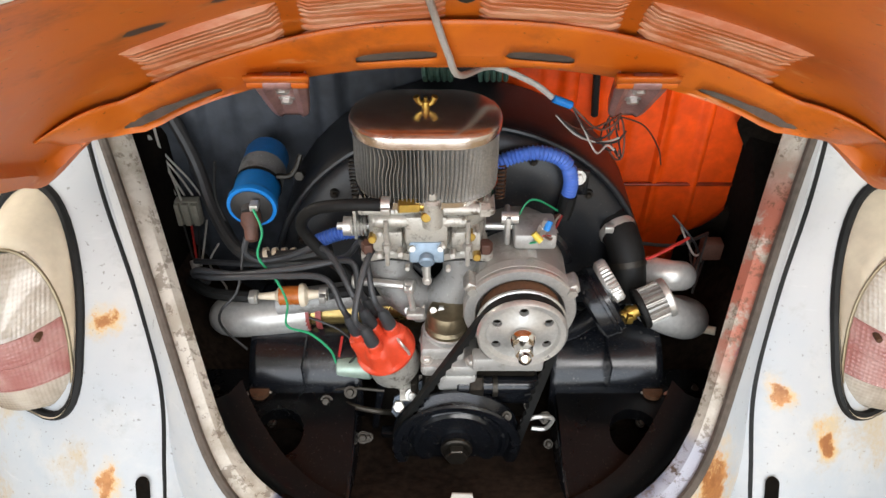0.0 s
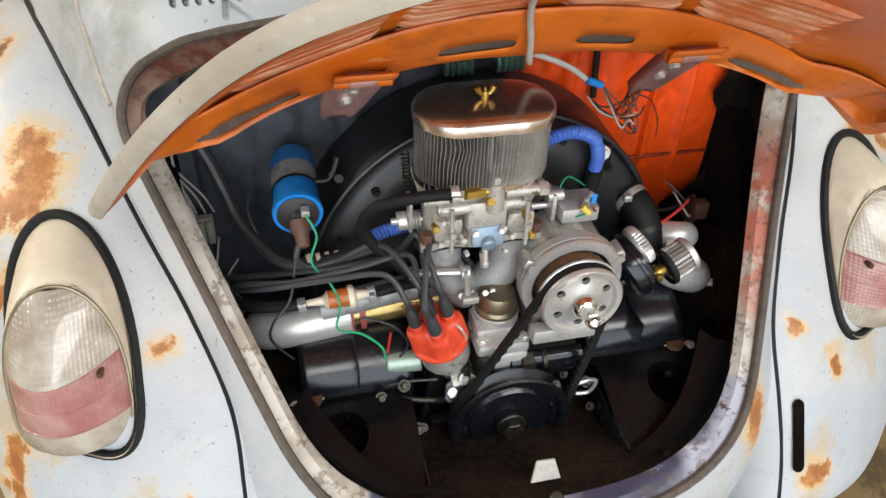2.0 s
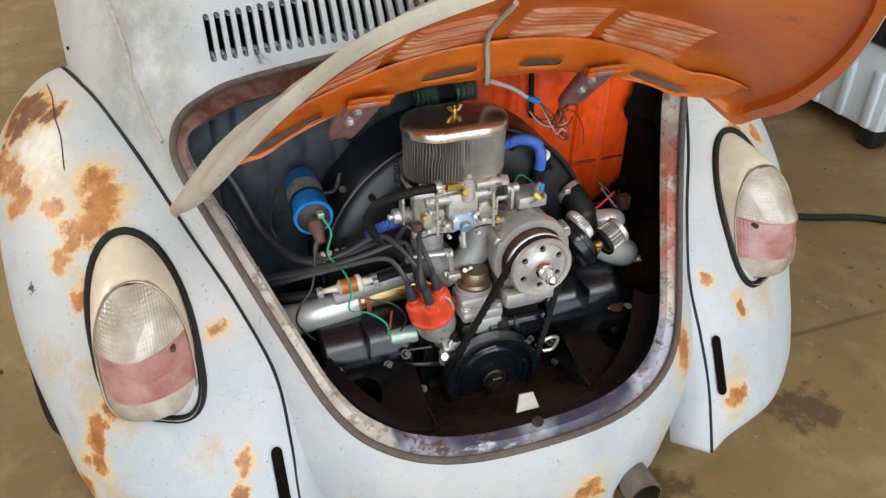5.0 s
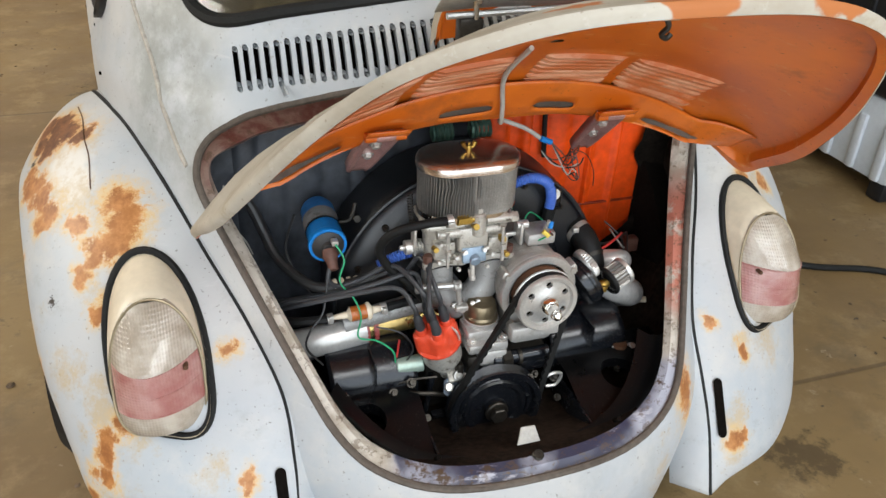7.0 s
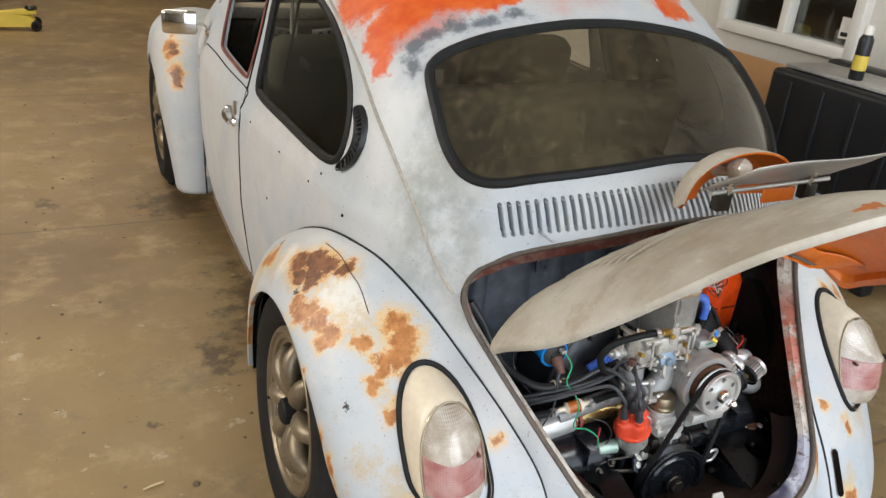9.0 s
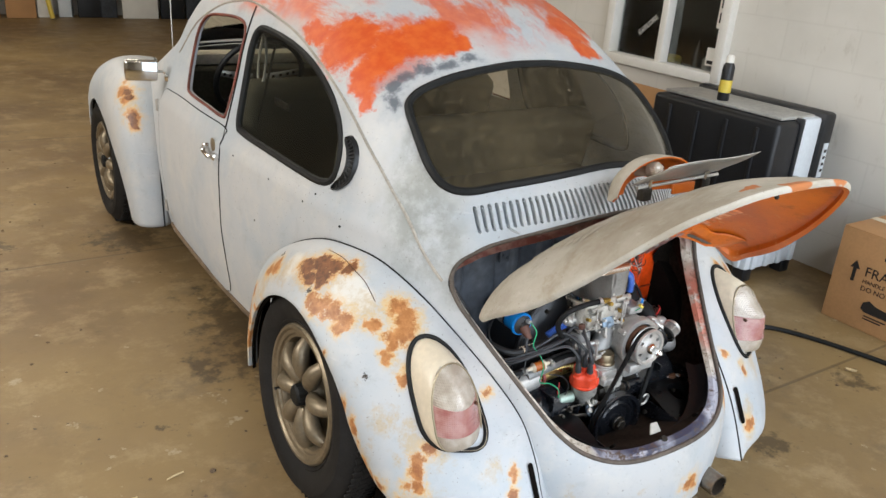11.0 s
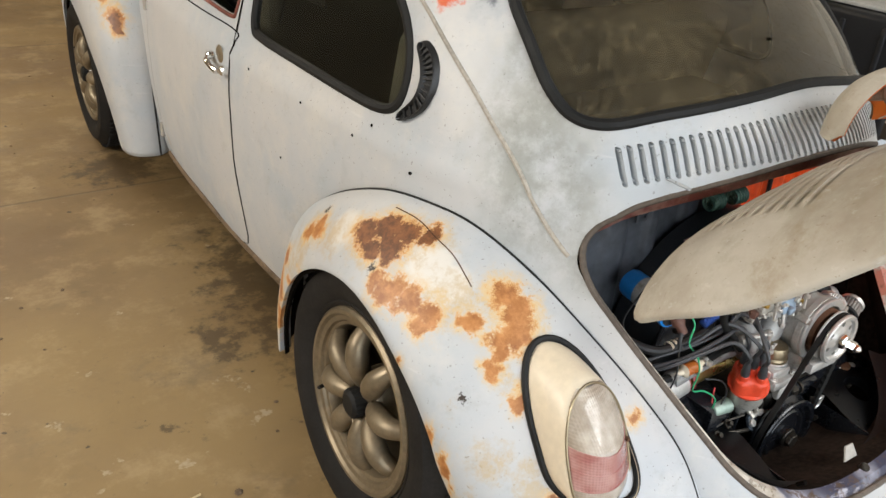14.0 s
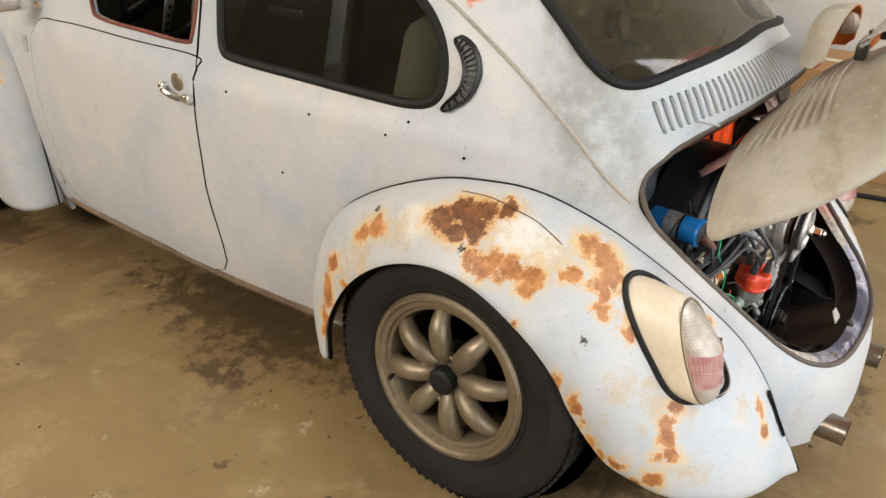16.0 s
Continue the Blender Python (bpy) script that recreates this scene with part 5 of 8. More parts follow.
def tail_lamp(s):
    cx = 0.530

    def ring(a, v0, v1, d0, d1, dx=0.0):
        return [(s * (cx + dx + w), d0 + (d1 - d0) * (v - v0) / (v1 - v0), v) for w, v in egg(a, v0, v1)]

    foot = [on_fender(s, x, z, -0.004) for x, y, z in ring(0.0685, 0.387, 0.589, 0, 0)]
    foot2 = [p + Vector((0, -0.016, 0)) for p in foot]
    shape = [foot, foot2, ring(0.068, 0.387, 0.586, -0.484, -0.358), ring(0.0668, 0.389, 0.581, -0.490, -0.392), ring(0.0652, 0.391, 0.576, -0.494, -0.413), ring(0.063, 0.394, 0.574, -0.494, -0.414)]
    lamp_ob = part("tail_lamp", Geo().grid(shape, wrap=True), M_LAMPBASE, car, "faded tail lamp in a cream housing", 60)
    part("gasket", Geo().tube([on_fender(s, x, z, 0.002) for x, y, z in ring(0.0712, 0.384, 0.593, 0, 0)], 0.0062, 8, True), M_RUBBER, lamp_ob, "black rubber gasket")
    part("trim_ring", Geo().tube(ring(0.0635, 0.392, 0.575, -0.495, -0.416), 0.0023, 8, True), M_BRONZE, lamp_ob, "pitted chrome trim ring")

    def face(v):
        # how far the lens stands out at height v: a wedge, furthest at the top of the red band
        up, low = max(0.0, (0.574 - v) / 0.074), max(0.0, (v - 0.388) / 0.112)
        return 0.004 + 0.050 * min(1.0, up) ** 0.85 * min(1.0, low) ** 0.6

    g = Geo()
    rows = []
    vs = [0.3965, 0.399, 0.405, 0.414, 0.4235, 0.4245, 0.435, 0.45, 0.465, 0.48, 0.4925, 0.4985, 0.500, 0.505, 0.52, 0.535, 0.55, 0.562, 0.569, 0.5725]
    out = egg(0.062, 0.395, 0.574, 4000)
    for v in vs:
        w = max(abs(a) for a, b in out if abs(b - v) < 0.005)
        base = -0.494 + 0.08 * (v - 0.394) / 0.18
        row = []
        for q in [math.sin(math.pi / 2 * k_ / 10) for k_ in range(-10, 11)]:
            o_ = face(v) * (1 - abs(q) ** 1.9) ** 0.85
            row.append((s * (cx + w * q + 0.22 * o_), base - o_ + 0.001, v))
        rows.append(row)
    g.grid(rows)
    for i in range(len(g.f)):
        v = vs[i // 20]
        g.mi[i] = 1 if 0.4345 <= v < 0.4985 else 0
    part("lens", g, [M_LENS_CLEAR, M_LENS_RED], lamp_ob, "ribbed lens, clear above and below a faded red band", 60)
    for v, r_ in ((0.4995, 0.0014), (0.4345, 0.0012), (0.466, 0.0009)):
        w = max(abs(a) for a, b in out if abs(b - v) < 0.005) * 0.985
        ln = []
        for q in [math.sin(math.pi / 2 * k_ / 10) for k_ in range(-10, 11)]:
            o_ = face(v) * (1 - abs(q) ** 1.9) ** 0.85
            ln.append((s * (cx + w * q + 0.22 * o_), -0.494 + 0.08 * (v - 0.394) / 0.18 - o_ + 0.0006, v))
        part("lens_seam", Geo().tube(ln, r_, 6), M_LENS_RED, lamp_ob)
    for dx in (-0.04, 0.037):
        part("screw", Geo().rod((s * (cx + dx), -0.46, 0.494), (s * (cx + dx), -0.483, 0.494), 0.0038, 10, None, 0.001), M_RUSTY, lamp_ob)


for s in (-1, 1):
    tail_lamp(s)

# bumper bracket slots in the rear fenders, flat dark patches for their shaded depth
for s in (-1, 1):
    cap = [(s * (0.379 + 0.0085 * math.cos(a)), 0.299 + (0.038 if math.sin(a) > 0 else -0.038) + 0.0085 * math.sin(a)) for a in [2 * math.pi * (i + 0.5) / 20 for i in range(20)]]
    part("bracket_slot", Geo().add([on_fender(s, x, z, 0.0045) for x, z in cap], [tuple(range(20))]), M_SOOT_SHADE, car, "dark bumper bracket slot")

# ---- engine bay ----
def rim_ring(k, depth, deep_top=0.0, drop=0.0):
    """The opening's outline drawn in by k and set back into the bay, with a deeper gutter along its top edge."""
    out = []
    for x, z in OPENING:
        u = min(1.0, max(0.0, (z - 0.68) / 0.09))
        u = u * u * (3 - 2 * u)
        out.append((x * k, shell_rear(x, z) + depth + deep_top * u, 0.56 + (z - 0.56) * k - drop * u))
    return out


ring_a, ring_b, ring_b2, ring_c = rim_ring(0.999, 0.002), rim_ring(0.990, 0.010, 0.012, 0.0), rim_ring(0.952, 0.020, 0.020, 0.036), rim_ring(0.943, 0.038, 0.028, 0.048)
def flare(x, k):
    return math.copysign(min(abs(x) * k, 0.445), x)


ring_d = [(flare(x, 1.16), max(shell_rear(x, z) + 0.10, -0.5), 0.27 + (z - 0.325) * 1.12) for x, z in OPENING]
ring_e = [(flare(x, 1.22), -0.165, 0.24 + (z - 0.325) * 1.18) for x, z in OPENING]
flange = part("lid_flange", Geo().grid([ring_a, ring_b, ring_b2, ring_c], wrap=True), M_FLANGE, car, "chipped flange round the engine opening, patches of blue")
part("weather_seal", Geo().tube(rim_ring(0.992, 0.003), 0.0058, 8, True), M_SEAL_SHADE, flange, "cracked grey-brown rubber weather seal")
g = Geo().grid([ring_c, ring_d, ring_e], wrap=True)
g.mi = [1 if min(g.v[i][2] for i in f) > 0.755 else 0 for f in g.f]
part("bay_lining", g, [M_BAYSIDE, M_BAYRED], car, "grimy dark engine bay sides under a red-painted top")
def pressed_panel(x0, x1, z0, z1, y, folds, mat, label):
    """A pressed sheet: shallow rounded flutes at the places in folds (x, half width, height)."""
    xs = [x0 + (x1 - x0) * i / 90 for i in range(91)]
    rows = []
    for j in range(15):
        z = z0 + (z1 - z0) * j / 14
        k = min(1.0, max(0.0, (z - z0 - 0.12) / 0.05))
        f_ = 1 - 0.9 * max(0.0, z - 0.72)
        rows.append([(x * f_, y - k * sum(h * max(0.0, 1 - ((x - c_) / w_) ** 4) for c_, w_, h in folds) - 0.004 * math.sin(9 * x + 7 * z), z) for x in xs])
    ob = part("bulkhead", Geo().grid(rows), mat, car, label, 50)
    ob.modifiers.new("s", "SOLIDIFY").thickness = 0.003
    return ob


pressed_panel(-0.46, 0.052, 0.22, 0.875, -0.175, [(-0.36, 0.02, 0.012), (-0.27, 0.035, 0.010), (-0.17, 0.02, 0.012), (-0.06, 0.03, 0.010)], M_BAYGREY, "dark grey pressed bulkhead")
red = pressed_panel(0.054, 0.46, 0.24, 0.875, -0.176, [(0.095, 0.022, 0.007), (0.15, 0.012, 0.010), (0.215, 0.026, 0.007), (0.287, 0.007, 0.007), (0.343, 0.007, 0.007)], M_ORANGE_RED, "red-orange pressed bulkhead")
part("seam", Geo().box(0.32, -0.180, 0.503, 0.19, 0.006, 0.005, 0.002), M_BAYRED, red)
part("upright_seam", Geo().tube([(0.178, -0.186, 0.80), (0.180, -0.187, 0.70), (0.186, -0.186, 0.62)], 0.005, 8), M_RUBBER, red, "black trim strip")
part("clip", Geo().box(-0.215, -0.19, 0.705, 0.03, 0.006, 0.035, 0.002).rod((-0.222, -0.193, 0.71), (-0.222, -0.197, 0.71), 0.004, 8).rod((-0.208, -0.193, 0.70), (-0.208, -0.197, 0.70), 0.004, 8), M_BAYGREY, car)
part("bay_mat", Geo().grid([[(0.394 + 0.012 * math.sin(i * 0.5) + 0.004 * math.sin(i * 1.1) - 0.13 * max(0.0, 1 - i / 13), -0.192 - 0.01 * math.cos(i * 1.1), 0.26 + 0.50 * i / 30), (0.45, -0.20, 0.26 + 0.50 * i / 30)] for i in range(31)]), M_MATBROWN, car, "torn sooty sound-deadening mat")
# near-black sheet, no real panel, added so the air slots look shaded
part("grille_shade", Geo().grid([[(x, shell_rear(x, slot_z(x) + dz) + 0.036, slot_z(x) + dz) for x in [-0.385 + 0.77 * i / 24 for i in range(25)]] for dz in (-0.034, -0.012, 0.012, 0.036)]), M_SOOT_SHADE, car, "dark sheet added behind the air slots as their shade")
def foot_ring(k, depth, drop):
    """A line inside the foot of the opening, from one side to the other."""
    n, half = 36, []
    for i in range(n + 1):
        a = -1 + 2 * i / n
        x = 0.315 * math.copysign(abs(a) ** 0.9, a)
        z = 0.318 + 0.092 * (abs(x) / 0.315) ** 3.2
        half.append((x * k, shell_rear(x, z) + depth, z - drop))
    return half


g = Geo().grid([foot_ring(0.945, 0.036, -0.010), foot_ring(0.93, 0.046, 0.004), foot_ring(0.90, 0.060, 0.012), foot_ring(0.86, 0.080, 0.010)])
part("seal_channel", g, M_CHANNEL, flange, "brown-black rubber channel along the bay's foot", 60)
# latch tab, bolt and rubber buffers on the lower flange
part("latch_tab", Geo().plate([(-0.019, 0), (0.019, 0), (0.013, 0.026), (-0.010, 0.027)], 0.003, Matrix.Translation((0.003, -0.608, 0.335)) @ Matrix.Rotation(radians(62), 4, "X")), M_BODYWHITE, flange, "bent white striker tab")
part("bolt", Geo().rod((0.008, -0.632, 0.325), (0.008, -0.638, 0.338), 0.009, 12, None, 0.002), M_DARKSTEEL, flange)
for x in (-0.147, 0.16):
    part("drain_hole", Geo().rod((x, -0.60, 0.335), (x, -0.612, 0.350), 0.004, 10), M_SOOT_SHADE, flange)

# ---- tail pipes ----
for px in (-0.178, 0.18):
    part("tail_pipe", Geo().lathe([(0.031, 0), (0.031, 0.185), (0.0275, 0.185), (0.027, 0.02)], 28, (0, -1, 0.0), (px, -0.525, 0.172)), M_PIPE, car, "short stainless tail pipe with a sooty mouth")
part("silencer", Geo().rod((-0.34, -0.52, 0.19), (0.34, -0.52, 0.19), 0.055, 24, None, 0.02), M_SOOT_SHADE, car)

# ---- trim of the shell ----
M_DOOR_EDGE = simple("chipped_red_edge", "713828", 0.6, 0.0, 0.6, 25, 0.3)
M_BLACKPL = simple("black_vent_plastic", "141414", 0.45, 0.0, 0.3, 30, 0.05)
M_DASH = simple("cream_dash_paint", "b9ad96", 0.5, 0.0, 0.3, 9, 0.05)
M_STRAP = simple("pale_strap", "9a958a", 0.7, 0.0, 0.3, 30, 0.1)
M_SILL = simple("grimy_sill", "6d5a45", 0.8, 0.0, 0.5, 18, 0.4)
GUTTER = [(1.50, 0.98), (1.36, 1.11), (1.18, 1.19), (1.04, 1.222), (0.89, 1.235), (0.653, 1.209), (0.497, 1.18), (0.369, 1.138), (0.268, 1.098), (0.169, 1.049), (0.075, 0.99), (-0.005, 0.932), (-0.08, 0.864), (-0.142, 0.803), (-0.20, 0.742), (-0.25, 0.70)]
DOOR = loop2([(0.842, 0.835), (1.1, 0.835), (1.45, 0.832), (1.60, 0.80), (1.645, 0.60), (1.62, 0.40), (1.58, 0.245), (1.2, 0.228), (0.845, 0.236), (0.838, 0.5), (0.841, 0.68), (0.84, 0.80)], 5)
for s in (-1, 1):
    line = [Vector(p) for p in on_side([(p.x, p.y) for p in smooth([(a, b, 0) for a, b in GUTTER], 6)], s, 0.0)]
    for _ in range(4):
        line = [line[0]] + [Vector(((a_.x + 2 * b_.x + c_.x) / 4, b_.y, b_.z)) for a_, b_, c_ in zip(line, line[1:], line[2:])] + [line[-1]]
    part("drip_rail", Geo().tube(line, 0.0042, 8), M_RAIL, car, "chipped roof drip rail")
    door = part("door", fan(lambda p: on_side(p, s, -0.0025), DOOR, 10), M_SIDE, car, "sanded grey-white door without window glass", 50)
    part("seam", Geo().tube(on_side(DOOR, s, 0.0), 0.0028, 6, True), M_SOOT_SHADE, door)
    part("seam", Geo().tube(on_side([(p.x, p.y) for p in smooth([(0.836, 0.80, 0), (0.842, 0.88, 0), (0.846, 1.0, 0), (0.848, 1.08, 0), (0.852, 1.19, 0), (0.855, 1.225, 0)], 5)], s, -0.001), 0.0028, 6), M_SOOT_SHADE, door)
    part("window_edge", Geo().tube(on_side(DOORWIN, s, 0.0), 0.0055, 8, True), M_DOOR_EDGE, door, "chipped red-brown window edge")
    h = Geo().tube(smooth([(s * 0.652, 0.945, 0.752), (s * 0.672, 0.925, 0.748), (s * 0.676, 0.885, 0.742), (s * 0.672, 0.85, 0.737)], 5), 0.0075, 10).box(s * 0.655, 0.85, 0.737, 0.022, 0.024, 0.022, 0.005).rod((s * 0.645, 0.945, 0.752), (s * 0.665, 0.945, 0.752), 0.011, 16, None, 0.003)
    hd = part("handle", h, M_CHROME, door, "chrome door handle")
    part("escutcheon", Geo().lathe([(0.001, 0.004), (0.02, 0.003), (0.024, 0)], 20, (s, 0, 0), (s * 0.644, 0.90, 0.766)), M_WHEEL, hd)
    # cooling vent behind the quarter window
    cres = smooth([(0.120, 0.978, 0), (0.090, 0.953, 0), (0.074, 0.918, 0), (0.083, 0.876, 0), (0.124, 0.838, 0)], 8)
    rows = []
    for i, p in enumerate(cres):
        d = (cres[min(i + 1, len(cres) - 1)] - cres[max(i - 1, 0)]).normalized()
        nrm = Vector((-d.y, d.x, 0))
        w = 0.0006 + 0.0185 * max(0.0, math.sin(math.pi * i / (len(cres) - 1))) ** 0.42
        rows.append([])
        for q_, h in ((-1.0, -0.004), (-0.96, 0.009), (-0.82, 0.012), (-0.66, 0.010), (-0.5, 0.003), (0.5, 0.003), (0.66, 0.010), (0.82, 0.012), (0.96, 0.009), (1.0, -0.004)):
            c_ = p + nrm * w * q_
            rows[-1].append((s * (shell_side(c_.x, c_.y) + h), c_.x, c_.y))
    vent = part("air_vent", Geo().grid(rows), M_BLACKPL, car, "black crescent air vent")
    for i in range(3, len(cres) - 3, 2):
        p, q_ = cres[i], cres[i + 1]
        part("rib", Geo().tube([(s * (shell_side(a_.x, a_.y) + 0.0065), a_.x, a_.y) for a_ in (p + (Vector((-(q_ - p).y, (q_ - p).x, 0)).normalized() * k_ * 0.012) for k_ in (-1, 0, 1))], 0.0022, 5), M_BLACKPL, vent)
    part("sill", Geo().tube([(s * (shell_side(y, 0.21) - 0.004), y, 0.208) for y in [0.46 + 1.2 * i / 10 for i in range(11)]], 0.013, 8), M_SILL, car, "grimy rusty sill")
    for y, z in ((1.66, 0.30), (1.665, 0.74)):
        part("door_hinge", Geo().rod((s * (shell_side(y, z) + 0.002), y, z - 0.025), (s * (shell_side(y, z) + 0.002), y, z + 0.025), 0.008, 12, None, 0.002), M_BODYWHITE, car)
    # mirror on the door
    mir = part("mirror", Geo().box(s * 0.70, 1.60, 0.895, 0.125, 0.03, 0.085, 0.014, Matrix.Rotation(s * 0.35, 4, "Z"), 3), M_CHROME, car, "chrome door mirror")
    part("mirror_glass", Geo().box(s * 0.697, 1.583, 0.895, 0.108, 0.004, 0.07, 0.0015, Matrix.Rotation(s * 0.35, 4, "Z")), M_MIRROR, mir)
    part("arm", Geo().tube(smooth([(s * 0.645, 1.60, 0.89), (s * 0.61, 1.60, 0.885), (s * 0.60, 1.59, 0.865)], 5), 0.006, 8).rod((s * 0.598, 1.59, 0.85), (s * 0.60, 1.59, 0.872), 0.014, 14, None, 0.003), M_CHROME, mir)
    # small drilled trim holes along the waist, drawn as dark discs for their shade
    for y, z in ((0.72, 0.775), (0.46, 0.770), (0.25, 0.765), (0.062, 0.752), (0.55, 0.61), (0.20, 0.80)):
        part("trim_hole", Geo().rod((s * (shell_side(y, z) - 0.003), y, z), (s * (shell_side(y, z) + 0.0012), y, z), 0.0032, 10), M_SOOT_SHADE, car)
    part("lower_hole", Geo().rod((s * 0.62, 1.785, 0.193), (s * 0.665, 1.785, 0.193), 0.009, 14), M_SOOT_SHADE, car)

# ---- inside the car ----
def seat(x, y, w, label):
    ob = part("seat", Geo().box(x, y + 0.22, 0.42, w, 0.48, 0.16, 0.05, None, 3), M_INTERIOR, car, label)
    part("backrest", Geo().box(x, y - 0.02, 0.72, w, 0.12, 0.52, 0.05, Matrix.Rotation(radians(14), 4, "X"), 3), M_INTERIOR, ob)
    return ob


seat(-0.30, 1.0, 0.46, "dark upholstered front seat")
seat(0.30, 1.0, 0.46, "dark upholstered front seat")
seat(0.0, 0.34, 0.95, "dark rear bench seat")
dash = part("dashboard", Geo().box(0, 1.80, 0.77, 1.0, 0.16, 0.20, 0.03), M_INTERIOR, car)
part("dash_top", Geo().box(0, 1.88, 0.895, 0.98, 0.12, 0.05, 0.015), M_DASH, dash, "cream painted dash top")
part("strap", Geo().tube(smooth([(-0.47, 0.86, 1.13), (-0.462, 0.87, 1.06), (-0.46, 0.90, 0.985), (-0.455, 0.945, 0.955), (-0.452, 0.975, 0.985), (-0.458, 0.94, 1.06), (-0.468, 0.88, 1.13)], 6), 0.005, 8), M_STRAP, car, "pale looped hanging strap")
part("parcel_shelf", Geo().box(0, 0.24, 0.78, 0.80, 0.28, 0.02, 0.005), M_INTERIOR, car)
part("window_winder_frame", Geo().tube([(-0.52, 0.80, 0.86), (-0.50, 0.70, 1.12)], 0.004, 8).box(-0.5, 0.64, 0.95, 0.006, 0.12, 0.022, 0.002), M_DARKSTEEL, car, "loose steel window regulator")
sw = part("steering_wheel", Geo().tube([(-0.31 + 0.175 * math.cos(t), 1.33 - 0.075 * math.sin(t), 0.90 + 0.16 * math.sin(t)) for t in [2 * math.pi * i / 40 for i in range(40)]], 0.011, 10, True), M_BLACKPL, car, "black steering wheel with drilled steel spokes")
for a in (0.2, math.pi - 0.2, 1.5 * math.pi):
    d = Vector((math.cos(a), -0.42 * math.sin(a), 0.91 * math.sin(a)))
    w = Vector((-math.sin(a), -0.42 * math.cos(a), 0.91 * math.cos(a)))
    o_ = Vector((-0.31, 1.345, 0.895))
    part("spoke", Geo().add([o_ + d * 0.03 - w * 0.018, o_ + d * 0.17 - w * 0.012, o_ + d * 0.17 + w * 0.012, o_ + d * 0.03 + w * 0.018], [(0, 1, 2, 3)]), M_STEEL, sw).modifiers.new("s", "SOLIDIFY").thickness = 0.003
    for k_ in (0.06, 0.09, 0.12, 0.145):
        part("hole", Geo().lathe([(0.007, 0), (0.0001, 0)], 12, (0, -1, -0.4), o_ + d * k_ + Vector((0, -0.0035, -0.0015))), M_BLACKPL, sw)
part("column", Geo().rod((-0.31, 1.345, 0.895), (-0.31, 1.72, 0.72), 0.022, 14), M_BLACKPL, sw)
part("aerial", Geo().tube([(-0.50, 1.86, 0.92), (-0.50, 1.87, 1.45)], 0.0025, 6), M_STEEL, car, "thin radio aerial")
# ---- engine ----
engine = thing("engine", "flat-four engine with black tinware, chrome air filter and silver alternator", "engine")


def bolt(at, d, parent, r=0.006, mat=None):
    a = Vector(at)
    n = Vector(d).normalized()
    return part("bolt", Geo().rod(a - n * 0.004, a + n * 0.002, r * 1.5, 16).rod(a, a + n * 0.007, r, 6, None, 0.001), mat or M_STEEL, parent)


# crankcase and tinware
case = part("crankcase", Geo().box(0.0, -0.32, 0.33, 0.22, 0.18, 0.16, 0.02).box(0.03, -0.415, 0.362, 0.15, 0.06, 0.05, 0.012), M_DARKSTEEL, engine, "oily dark crankcase")
part("oil_cover", Geo().box(0.055, -0.43, 0.350, 0.10, 0.04, 0.030, 0.010).rod((0.0, -0.448, 0.376), (0.105, -0.446, 0.374), 0.012, 16, None, 0.002), M_BLACK, case, "black painted casting")
part("union_nut", Geo().rod((0.016, -0.450, 0.376), (0.034, -0.450, 0.376), 0.0155, 6, None, 0.0015).rod((0.046, -0.449, 0.375), (0.052, -0.449, 0.375), 0.0140, 18), M_DARKSTEEL, case, "oily hexagon union")
part("clamp_plate", Geo().plate([(-0.034, -0.012), (-0.022, -0.026), (0.004, -0.022), (0.022, 0.004), (0.030, 0.030), (0.012, 0.036), (-0.012, 0.018), (-0.030, 0.008)], 0.006, Matrix.Translation((-0.052, -0.440, 0.332)) @ Matrix.Rotation(radians(58), 4, "X")), M_CHIPPED, case, "chipped blue-grey clamp plate")
part("plate_bolt", Geo().rod((-0.076, -0.444, 0.328), (-0.076, -0.452, 0.336), 0.0085, 6, None, 0.0015), M_STEEL, case)
part("angle_frame", Geo().box(-0.106, -0.425, 0.306, 0.010, 0.016, 0.085, 0.003, Matrix.Rotation(radians(8), 4, "Y")).box(-0.072, -0.440, 0.268, 0.062, 0.016, 0.010, 0.003), M_BLACK, case, "black angle bracket")
part("lead_rod", Geo().tube(smooth([(-0.172, -0.425, 0.338), (-0.135, -0.432, 0.350), (-0.095, -0.438, 0.352)], 5), 0.0022, 6), M_DARKSTEEL, case, "thin dark steel rod")
for x, y, z in ((-0.14, -0.435, 0.346), (-0.172, -0.44, 0.334), (-0.125, -0.462, 0.285), (0.118, -0.455, 0.318)):
    part("stud", Geo().rod((x, y, z), (x, y - 0.003, z + 0.003), 0.0085, 14).rod((x, y - 0.003, z + 0.003), (x, y - 0.009, z + 0.009), 0.0055, 6, None, 0.001), M_DARKSTEEL, case)
